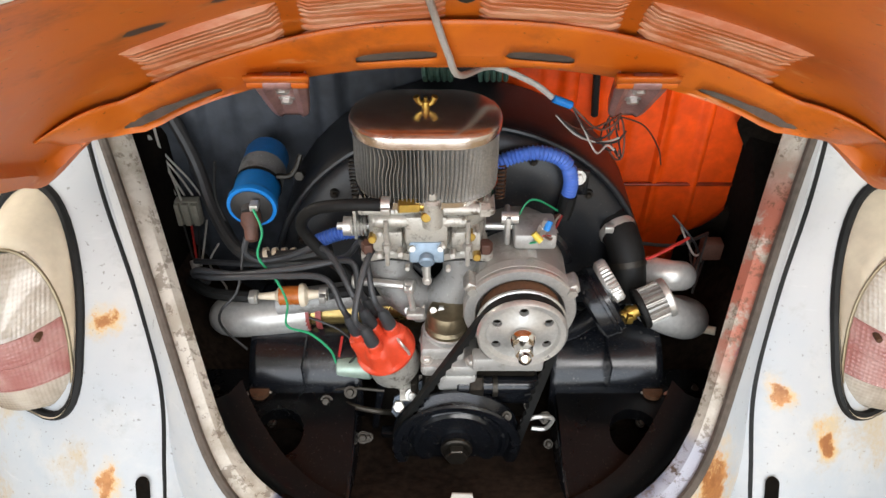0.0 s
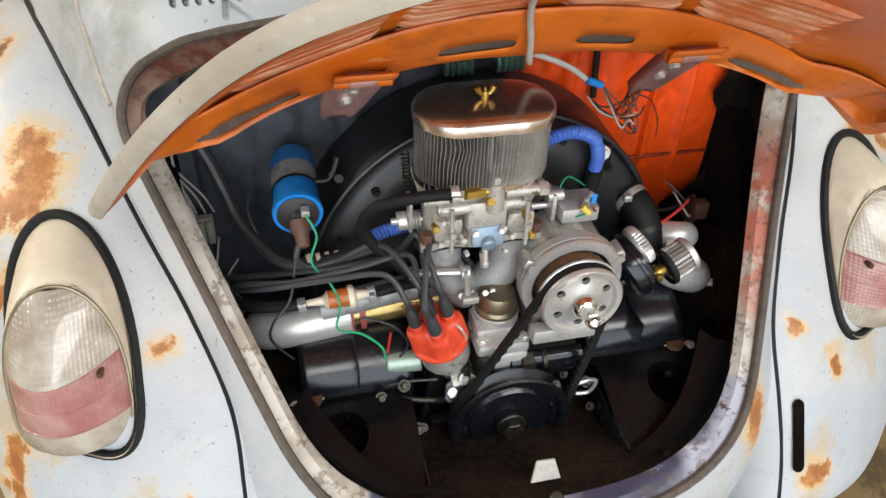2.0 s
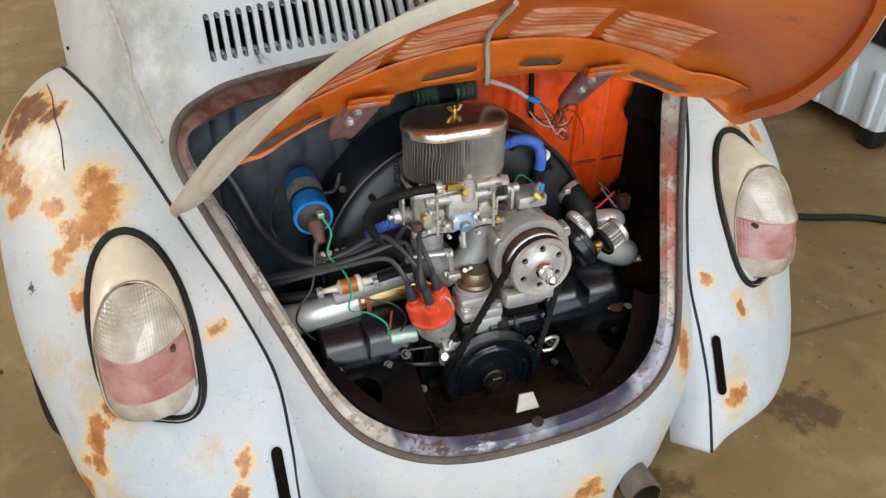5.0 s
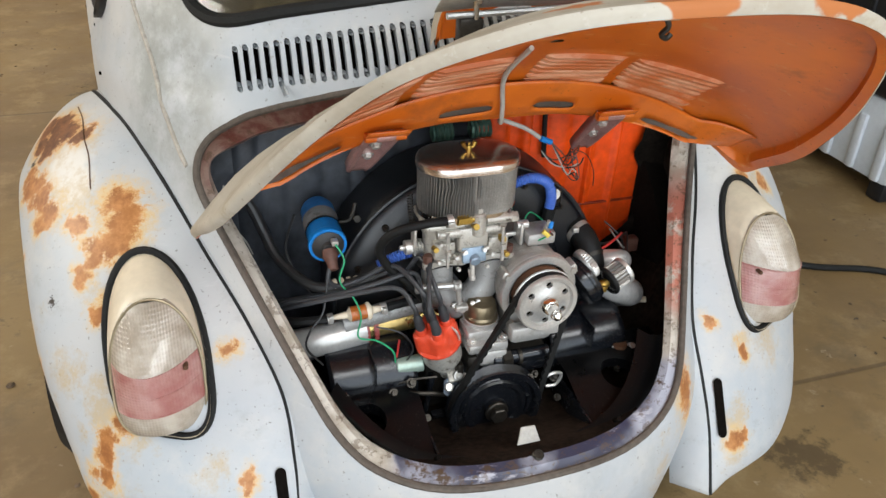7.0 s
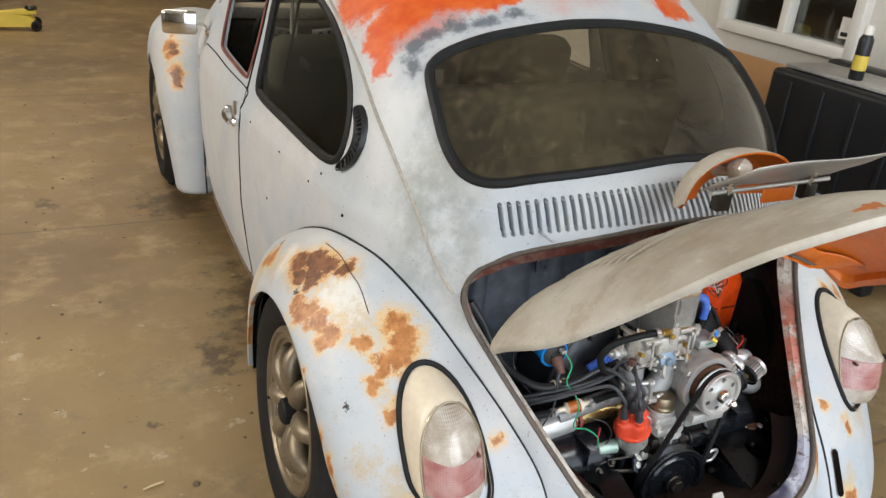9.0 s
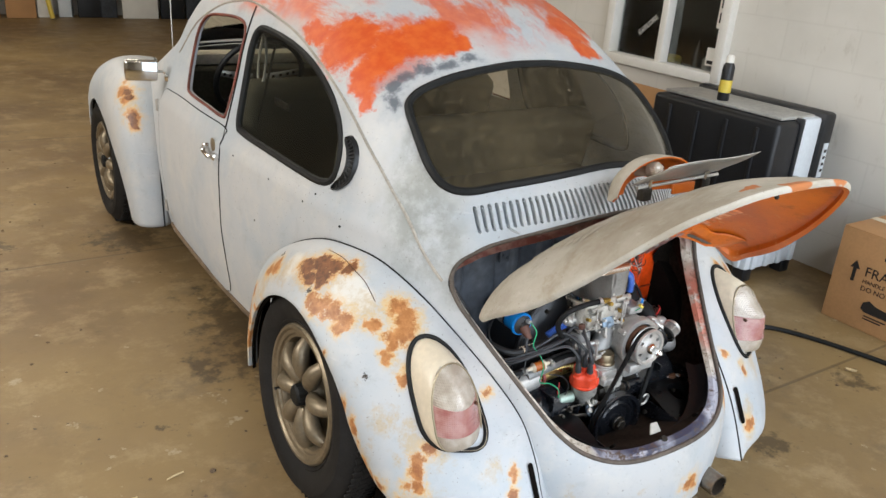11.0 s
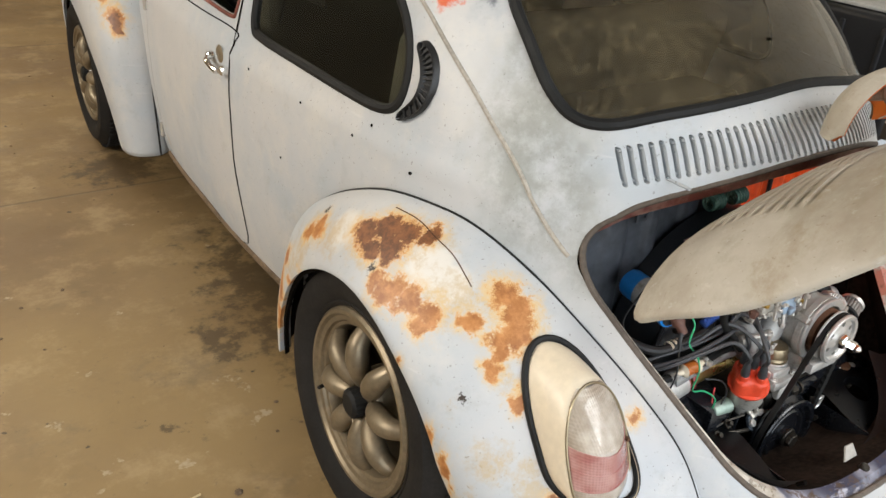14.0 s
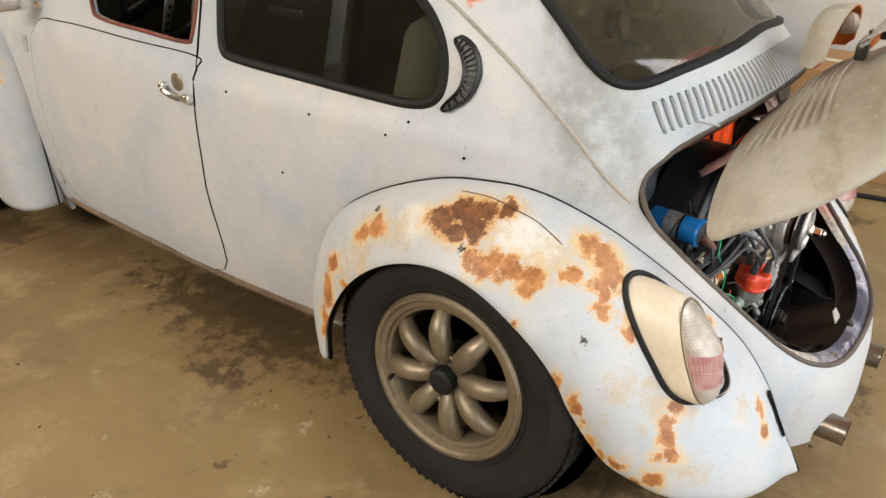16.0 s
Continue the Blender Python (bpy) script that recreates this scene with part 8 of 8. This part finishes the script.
for x in (-0.055, -0.02, 0.03):
    part("casting_rib", Geo().box(x, -0.432, 0.352, 0.010, 0.03, 0.046, 0.003), M_DARKSTEEL, case, "oily casting web")
part("oil_pipe", Geo().tube(smooth([(-0.08, -0.44, 0.31), (-0.10, -0.455, 0.33), (-0.135, -0.45, 0.335), (-0.16, -0.43, 0.33)], 6), 0.004, 8), M_DARKSTEEL, engine, "thin dark pipe")
lead("wire", [(-0.19, -0.395, 0.445), (-0.15, -0.405, 0.432), (-0.13, -0.41, 0.40), (-0.145, -0.412, 0.372)], 0.0016, M_WIRE, "", 5)
lead("wire", [(0.12, -0.345, 0.45), (0.16, -0.36, 0.43), (0.20, -0.35, 0.415), (0.24, -0.33, 0.42)], 0.003, M_WIRE, "thin black cable", 6)
lead("wire", [(0.20, -0.30, 0.50), (0.25, -0.28, 0.475), (0.31, -0.26, 0.455), (0.36, -0.24, 0.46)], 0.0026, M_WIRE, "thin black cable", 6)
lead("wire", [(-0.40, -0.21, 0.64), (-0.405, -0.20, 0.58), (-0.395, -0.205, 0.52), (-0.39, -0.21, 0.495)], 0.0018, M_GREYWIRE, "", 5)
lead("wire", [(-0.34, -0.24, 0.44), (-0.36, -0.24, 0.40), (-0.34, -0.25, 0.36), (-0.36, -0.26, 0.33)], 0.0016, M_GREYWIRE, "", 5)
lead("wire", [(-0.30, -0.30, 0.62), (-0.315, -0.28, 0.55), (-0.30, -0.29, 0.50), (-0.28, -0.31, 0.47)], 0.0022, M_WIRE, "", 5)

# lid springs and the lamp cable
spring((-0.045, -0.205, 0.70), (-0.005, -0.205, 0.70), 0.016, 5, 0.0035, "lid_spring", M_GREENSTEEL, lid, "green torsion spring")
spring((0.025, -0.205, 0.70), (0.065, -0.205, 0.70), 0.016, 5, 0.0035, "lid_spring", M_GREENSTEEL, lid, "green torsion spring")
part("lamp_cable", Geo().tube(smooth([lid_point(-0.035, 0.60, 0.010), lid_point(-0.028, 0.69, 0.013), lid_point(-0.014, 0.735, 0.031), lid_point(-0.002, 0.765, 0.034), (0.035, -0.325, 0.762), (0.08, -0.322, 0.742), (0.105, -0.327, 0.725)], 8), 0.0036, 8), M_GREYWIRE, lid, "pale grey lamp cable")
part("connector", Geo().rod((0.106, -0.327, 0.724), (0.128, -0.325, 0.714), 0.0048, 12, None, 0.001), M_BLUE, lid, "blue crimp connector")
random.seed(7)
for i in range(6):
    a = (0.128, -0.325, 0.714) if i < 3 else (0.112, -0.322, 0.70)
    e = (0.188 + random.uniform(-0.015, 0.015), -0.30 + random.uniform(-0.02, 0.01), 0.685 + random.uniform(-0.04, 0.01))
    mid = [(a[0] + (e[0] - a[0]) * k_, a[1] + (e[1] - a[1]) * k_ + random.uniform(-0.01, 0.01), a[2] + (e[2] - a[2]) * k_ - 0.02 * math.sin(math.pi * k_) + random.uniform(-0.006, 0.006)) for k_ in (0.3, 0.6, 0.85)]
    lead("wire", [a] + mid + [e], 0.0013, (M_WIRE, M_GREYWIRE, M_BROWNNUT)[i % 3], "", 5)
for i in range(4):
    c0 = Vector((0.185, -0.29, 0.66))
    lead("wire_loop", [c0 + Vector((0.010 * math.cos(t + i), 0.01 * math.sin(t * 2 + i), 0.028 * math.sin(t))) + Vector((0.003 * i, 0, -0.004 * i)) for t in [2 * math.pi * k_ / 8 for k_ in range(8)]], 0.0012, M_BROWNNUT if i % 2 else M_WIRE, "", 5)
lead("wire", [(0.19, -0.29, 0.68), (0.23, -0.27, 0.655), (0.26, -0.25, 0.61), (0.275, -0.23, 0.57)], 0.001, M_WIRE, "stray thin wire", 5)

# ---- things in the garage ----
M_CASE = simple("black_plastic", "1d1e21", 0.42, 0, 0.3, 20, 0.1)
M_CARD = simple("cardboard", "b58a5c", 0.85, 0, 0.12, 15, 0.1)
M_WHITEPL = simple("white_plastic", "cfd5da", 0.5, 0, 0.1, 10, 0.05)
M_INK = simple("black_print", "1f1a17", 0.8, 0, 0.2, 30, 0.0)
M_FRAME = simple("white_window_frame", "dcd8cf", 0.5, 0, 0.08, 20, 0.05)
M_DUSTY = simple("dusty_grey_plastic", "a9a69f", 0.8, 0, 0.3, 9, 0.1)
M_ROOM_SHADE = simple("room_shade", "1a1714", 0.9, 0, 0.4, 6, 0.0)


def letters(text, size, m, parent, mat=None):
    """Flat printed words, one mesh a line."""
    cu = bpy.data.curves.new("print", "FONT")
    cu.body, cu.size, cu.extrude = text, size, 0.0004
    o = new("print", cu)
    me = bpy.data.meshes.new_from_object(o.evaluated_get(bpy.context.evaluated_depsgraph_get()))
    bpy.data.objects.remove(o)
    me.materials.clear()
    me.materials.append(mat or M_INK)
    ob = new("print", me)
    ob.parent = parent
    ob.matrix_local = m
    return ob


# transit case: ribbed black half, white middle, black lid, white ribbed skirt on feet
tc = thing("transit_case", "large black and white ribbed plastic transit case by the wall", "case")
part("shell", Geo().box(1.86, 0.77, 0.57, 0.17, 0.76, 0.46, 0.025, None, 3), M_CASE, tc, "black ribbed half")
for i in range(4):
    part("rib", Geo().box(1.775, 0.50 + i * 0.175, 0.56, 0.018, 0.022, 0.40, 0.006), M_CASE, tc)
part("rim", Geo().box(1.953, 0.77, 0.575, 0.026, 0.772, 0.475, 0.008), M_CASE, tc)
part("middle", Geo().box(2.045, 0.77, 0.57, 0.15, 0.75, 0.48, 0.02), M_WHITEPL, tc, "white middle section")
part("lid", Geo().box(2.165, 0.77, 0.58, 0.09, 0.78, 0.50, 0.02), M_CASE, tc, "black lid with a pale label")
part("top_cover", Geo().box(1.955, 0.77, 0.8115, 0.26, 0.70, 0.016, 0.006), M_DUSTY, tc, "dusty pale top panel")
part("label", Geo().box(2.165, 0.378, 0.60, 0.035, 0.004, 0.17, 0.0), M_WHITEPL, tc)
for i in range(4):
    part("label_bar", Geo().box(2.165, 0.3745, 0.55 + i * 0.032, 0.016, 0.002, 0.014, 0.0), M_INK, tc)
part("skirt", Geo().box(1.99, 0.77, 0.20, 0.40, 0.72, 0.28, 0.02), M_WHITEPL, tc, "white ribbed skirt")
for i in range(6):
    part("skirt_rib", Geo().box(1.785, 0.46 + i * 0.12, 0.17, 0.02, 0.035, 0.20, 0.008), M_WHITEPL, tc)
for i in range(4):
    part("skirt_rib", Geo().box(1.84 + i * 0.10, 0.405, 0.17, 0.035, 0.02, 0.20, 0.008), M_WHITEPL, tc)
part("tape", Geo().box(1.90, 0.398, 0.30, 0.018, 0.006, 0.10, 0.0), M_BLUE, tc, "strip of blue tape")
for x in (1.83, 2.14):
    for y in (0.45, 1.08):
        part("foot", Geo().box(x, y, 0.035, 0.07, 0.07, 0.07, 0.01), M_CASE, tc)
part("latch", Geo().box(1.955, 0.366, 0.52, 0.03, 0.02, 0.05, 0.004), M_STEEL, tc)

can = thing("spray_can", "black and yellow spray can with a pale cap", "can")
part("body", Geo().lathe([(0.001, 0.82), (0.027, 0.82), (0.029, 0.824), (0.029, 0.98), (0.027, 0.988), (0.020, 1.0), (0.019, 1.003)], 28, (0, 0, 1), (1.88, 0.80, 0.0)), M_CASE, can)
part("band", Geo().lathe([(0.0294, 0.86), (0.0294, 0.92)], 28, (0, 0, 1), (1.88, 0.80, 0.0)), M_YELLOW, can, "yellow printed band")
part("cap", Geo().lathe([(0.019, 1.0), (0.019, 1.03), (0.012, 1.04), (0.001, 1.04)], 20, (0, 0, 1), (1.88, 0.80, 0.0)), M_FRAME, can)

sheet = thing("cardboard_sheet", "flattened brown cardboard leaning on the wall", "cardboard")
part("sheet", Geo().box(2.26, 1.62, 0.36, 0.012, 0.95, 0.70, 0.002, Matrix.Rotation(radians(6), 4, "Y")), M_CARD, sheet)
part("sticker", Geo().box(2.245, 1.52, 0.48, 0.004, 0.04, 0.04, 0.0, Matrix.Rotation(radians(45), 4, "X")), M_FRAME, sheet)

bx = thing("cardboard_box", "brown cardboard shipping box with black print", "box")
part("body", Geo().box(2.085, -0.225, 0.215, 0.45, 0.50, 0.43, 0.004), M_CARD, bx)
for dx in (-0.1135, 0.1135):
    part("flap", Geo().box(2.085 + dx, -0.225, 0.432, 0.222, 0.497, 0.004, 0.001), M_CARD, bx)
part("tape", Geo().box(2.085, -0.225, 0.435, 0.05, 0.50, 0.001), M_LAMPBASE, bx, "clear packing tape")
FACE = Matrix.Translation((1.859, 0.0, 0.0)) @ Matrix(((0, 0, -1, 0), (-1, 0, 0, 0), (0, 1, 0, 0), (0, 0, 0, 1)))
letters("FRAGILE", 0.062, FACE @ Matrix.Translation((0.115, 0.245, 0)), bx)
letters("HANDLE WITH CARE", 0.026, FACE @ Matrix.Translation((0.115, 0.212, 0)), bx)
letters("DO NOT DROP", 0.032, FACE @ Matrix.Translation((0.115, 0.178, 0)), bx)
part("arrow", Geo().plate([(-0.008, 0), (0.008, 0), (0.008, 0.06), (0.022, 0.06), (0, 0.095), (-0.022, 0.06), (-0.008, 0.06)], 0.001, FACE @ Matrix.Translation((0.07, 0.205, 0))), M_INK, bx)
part("hand_hole", Geo().plate([(0.05 * math.cos(t) if abs(math.cos(t)) < 0.7 else 0.04 * math.copysign(1, math.cos(t)) + 0.014 * math.cos(t), 0.014 * math.sin(t)) for t in [2 * math.pi * i / 20 for i in range(20)]], 0.001, FACE @ Matrix.Translation((0.235, 0.345, 0))), M_INK, bx)
part("emblem", Geo().plate([(0, 0), (0.02, -0.012), (0.15, -0.012), (0.155, 0.02), (0.06, 0.03), (0.03, 0.045), (0.005, 0.03)], 0.001, FACE @ Matrix.Translation((0.14, 0.10, 0))), M_INK, bx, "plain dark printed emblem")
for i, w in enumerate((0.10, 0.08)):
    part("print_bar", Geo().plate([(0, 0), (w, 0), (w, 0.006), (0, 0.006)], 0.001, FACE @ Matrix.Translation((0.16, 0.07 - i * 0.012, 0))), M_INK, bx)

# window into the next room
WY0, WY1, WZ0, WZ1 = 1.17, 2.10, 0.80, 1.75
wn = tagged(part("window_1", Geo().box(X1 - 0.01, WY0 + 0.03, (WZ0 + WZ1) / 2, 0.09, 0.06, WZ1 - WZ0, 0.006).box(X1 - 0.01, WY1 - 0.03, (WZ0 + WZ1) / 2, 0.09, 0.06, WZ1 - WZ0, 0.006)
             .box(X1 - 0.01, (WY0 + WY1) / 2, WZ0 + 0.03, 0.10, WY1 - WY0 - 0.11, 0.06, 0.006).box(X1 - 0.01, (WY0 + WY1) / 2, WZ1 - 0.03, 0.09, WY1 - WY0 - 0.11, 0.06, 0.006)
             .box(X1 - 0.01, 1.64, (WZ0 + WZ1) / 2, 0.07, 0.05, WZ1 - WZ0 - 0.11, 0.006), M_FRAME), "white-framed interior window with stickers", "window", kind="structure")
for y0, y1 in ((WY0 + 0.06, 1.615), (1.665, WY1 - 0.06)):
    p = part("pane", Geo().box(X1 + 0.02, (y0 + y1) / 2, (WZ0 + WZ1) / 2, 0.004, y1 - y0, WZ1 - WZ0 - 0.12), M_GLASS_CLEAR, wn)
    p.visible_shadow = False
WF = Matrix.Translation((X1 - 0.006 + 0.018, 0.0, 0.0)) @ Matrix(((0, 0, -1, 0), (-1, 0, 0, 0), (0, 1, 0, 0), (0, 0, 0, 1)))
part("sticker", Geo().plate([(-1.30, 1.10), (-1.235, 1.10), (-1.235, 1.62), (-1.30, 1.62)], 0.001, WF), M_FRAME, wn, "white sticker with dark lettering")
for i in range(6):
    part("sticker_bar", Geo().plate([(-1.288, 1.13 + i * 0.08), (-1.248, 1.13 + i * 0.08), (-1.248, 1.185 + i * 0.08), (-1.288, 1.185 + i * 0.08)], 0.0015, WF), M_INK, wn)
part("sticker", Geo().plate([(-1.33, 0.89), (-1.25, 0.89), (-1.25, 0.99), (-1.33, 0.99)], 0.001, WF), M_FRAME, wn, "small white sticker")
letters("EXPLORE", 0.042, WF @ Matrix.Translation((-1.86, 0.985, 0)) @ Matrix.Rotation(radians(42), 4, "Z"), wn, M_FRAME)
part("sticker_bar", Geo().plate([(-1.32, 0.90), (-1.26, 0.90), (-1.26, 0.92), (-1.32, 0.92)], 0.0015, WF), M_INK, wn)
# the room's dimness is painted: a box in one near-black colour
setting("backdrop", Geo().box(X1 + 0.95, 1.65, 1.3, 0.02, 1.9, 1.8).box(X1 + 0.57, 0.75, 1.3, 0.74, 0.02, 1.8).box(X1 + 0.57, 2.55, 1.3, 0.74, 0.02, 1.8).box(X1 + 0.57, 1.65, 2.2, 0.74, 1.8, 0.02).box(X1 + 0.57, 1.65, 0.6, 0.74, 1.8, 0.02), M_ROOM_SHADE, "near-black box painted as the shade of the room behind the window", "backdrop")
tm = thing("tumbler", "blue insulated drinking cup on the sill", "cup")
part("cup", Geo().lathe([(0.001, 0.80), (0.034, 0.80), (0.040, 0.92), (0.046, 0.95), (0.048, 1.02), (0.001, 1.02)], 24, (0, 0, 1), (X1 + 0.085, 1.95, 0.0)), M_BLUE, tm)
part("lid", Geo().lathe([(0.048, 1.02), (0.048, 1.035), (0.03, 1.045), (0.001, 1.045)], 24, (0, 0, 1), (X1 + 0.085, 1.95, 0.0)), M_CASE, tm)
part("logo_bar", Geo().box(X1 + 0.040, 1.95, 0.94, 0.003, 0.025, 0.035), M_FRAME, tm)
jar = thing("bottle_pack", "yellow-green packet lying behind the window", "packet")
part("packet", Geo().box(X1 + 0.2, 1.78, 0.84, 0.12, 0.16, 0.08, 0.02), M_YELLOW, jar)
for y, h, m_ in ((1.52, 0.20, M_CASE), (1.44, 0.14, M_STEEL), (1.36, 0.17, M_CASE)):
    b_ = thing("bottle", "dark workshop bottle behind the window", "bottle", "bottles behind the window")
    part("glass", Geo().lathe([(0.001, 0.80), (0.03, 0.80), (0.03, 0.80 + h * 0.7), (0.012, 0.80 + h * 0.85), (0.012, 0.80 + h), (0.001, 0.80 + h)], 20, (0, 0, 1), (X1 + 0.17, y, 0.0)), m_, b_)

# air hose on the floor
hz = thing("air_hose", "dark rubber air hose lying on the floor", "hose")
part("hose", Geo().tube(smooth([(1.02, 0.30, 0.010), (1.25, 0.13, 0.010), (1.50, 0.0, 0.010), (1.66, -0.42, 0.010), (1.74, -0.9, 0.010), (1.9, -1.6, 0.010)], 10), 0.010, 10), M_RUBBER, hz)

# clutter along the far wall
random.seed(3)
x = -3.6
for i in range(22):
    w, h = random.uniform(0.18, 0.5), random.uniform(0.5, 1.6)
    kind_ = random.choice(("panel", "panel", "door_panel", "sheet_stack"))
    mt = random.choice((M_FRAME, M_FRAME, M_WALL, M_BAYGREY, M_CASE, M_CARD, M_WHITEPL))
    ob = thing("leaning_panel", "old panel leaning on the far wall", "panel", "panels along the far wall")
    part("panel", Geo().box(x + w / 2, 10.75 - random.uniform(0, 0.15), h / 2, w, 0.05, h, 0.008, Matrix.Rotation(radians(random.uniform(-4, -1)), 4, "X")), mt, ob)
    part("edge", Geo().box(x + w - 0.012, 10.70, h / 2, 0.02, 0.05, h * 0.98, 0.004, Matrix.Rotation(radians(-3), 4, "X")), M_CASE, ob)
    x += w + random.uniform(0.0, 0.08)
lad = thing("level", "yellow-tipped pole leaning on the far wall", "pole")
part("pole", Geo().rod((0.25, 10.4, 0.02), (0.05, 10.75, 1.5), 0.03, 10), M_YELLOW, lad)

# bits on the floor: straw, leaves, crumbs of dirt
random.seed(11)
M_STRAW = simple("dry_straw", "c9b48a", 0.9, 0, 0.25, 30, 0.1)
for pts in ([(-1.24, 0.145, 0.004), (-1.20, 0.06, 0.004)], [(-1.24, 0.145, 0.005), (-1.12, 0.16, 0.005)], [(-1.03, 0.20, 0.003), (-0.98, 0.21, 0.006)]):
    st = thing("straw", "dry pale stalk on the floor", "straw", "stalks on the floor")
    part("stalk", Geo().tube(smooth([pts[0], tuple((a + b) / 2 + random.uniform(-0.004, 0.004) for a, b in zip(*pts)), pts[1]], 4), 0.0025, 6), M_STRAW, st)
g = Geo()
for i in range(420):
    px, py = random.uniform(-3.2, 2.2), random.uniform(-1.6, 4.5)
    r = random.uniform(0.002, 0.007) * (1.6 if random.random() < 0.1 else 1)
    a = random.uniform(0, 6.28)
    k = 6
    g.lathe([(0.0005, r * 0.5), (r * 0.7, r * 0.4), (r, 0.0)], k, (random.uniform(-0.2, 0.2), random.uniform(-0.2, 0.2), 1), (px, py, 0.0005))
crumbs = tagged(part("dirt_crumbs", g, M_SILL), "scattered dirt and grit on the concrete", "dirt", kind="stuff")
for px, py in ((1.46, -0.36), (1.72, -0.72), (1.15, -0.75), (-2.3, 3.6)):
    lf = thing("leaf", "dry curled brown leaf on the floor", "leaf", "leaves on the floor")
    a = random.uniform(0, 6.28)
    rows = [[(px + math.cos(a) * u - math.sin(a) * v * w_, py + math.sin(a) * u + math.cos(a) * v * w_, 0.004 + 0.012 * abs(v) + 4 * u * u) for v in (-1, -0.4, 0, 0.4, 1)] for u, w_ in ((-0.035, 0.001), (-0.02, 0.012), (0.0, 0.018), (0.02, 0.012), (0.037, 0.001))]
    rows = [[(px + (x_ - px) * 0.6, py + (y_ - py) * 0.6, z_ * 0.6 + 0.002) for x_, y_, z_ in r_] for r_ in rows]
    part("blade", Geo().grid(rows), M_STRAW, lf)

# ---- low jack on the floor by the far wall ----
jack = thing("floor_jack", "low yellow steel floor jack with dark scuffed wheels", "jack")
for dx in (0.0, 0.16):
    part("side_plate", Geo().plate([(-0.30, 0.03), (0.20, 0.03), (0.24, 0.07), (0.20, 0.12), (-0.10, 0.15), (-0.30, 0.10)], 0.01, Matrix.Translation((-1.52, 6.32 + dx, 0.0)) @ Matrix.Rotation(radians(90), 4, "X")), M_YELLOW, jack, "scratched yellow side plate")
part("lifting_arm", Geo().box(-1.50, 6.40, 0.13, 0.46, 0.07, 0.05, 0.008, Matrix.Rotation(radians(-6), 4, "Y")), M_YELLOW, jack)
part("saddle", Geo().lathe([(0.001, 0.0), (0.045, 0.0), (0.05, 0.012), (0.045, 0.03), (0.035, 0.022), (0.001, 0.022)], 20, (0, 0, 1), (-1.31, 6.40, 0.16)), M_DARKSTEEL, jack, "round dark steel saddle")
for dx, dy in ((-1.28, 6.29), (-1.28, 6.51), (-1.76, 6.31), (-1.76, 6.49)):
    part("wheel", Geo().rod((dx, dy - 0.02, 0.042), (dx, dy + 0.02, 0.042), 0.042, 20, None, 0.006), M_RUBBER, jack, "small black wheel")
part("axle", Geo().rod((-1.28, 6.27, 0.042), (-1.28, 6.53, 0.042), 0.012, 12).rod((-1.76, 6.29, 0.042), (-1.76, 6.51, 0.042), 0.012, 12), M_DARKSTEEL, jack)
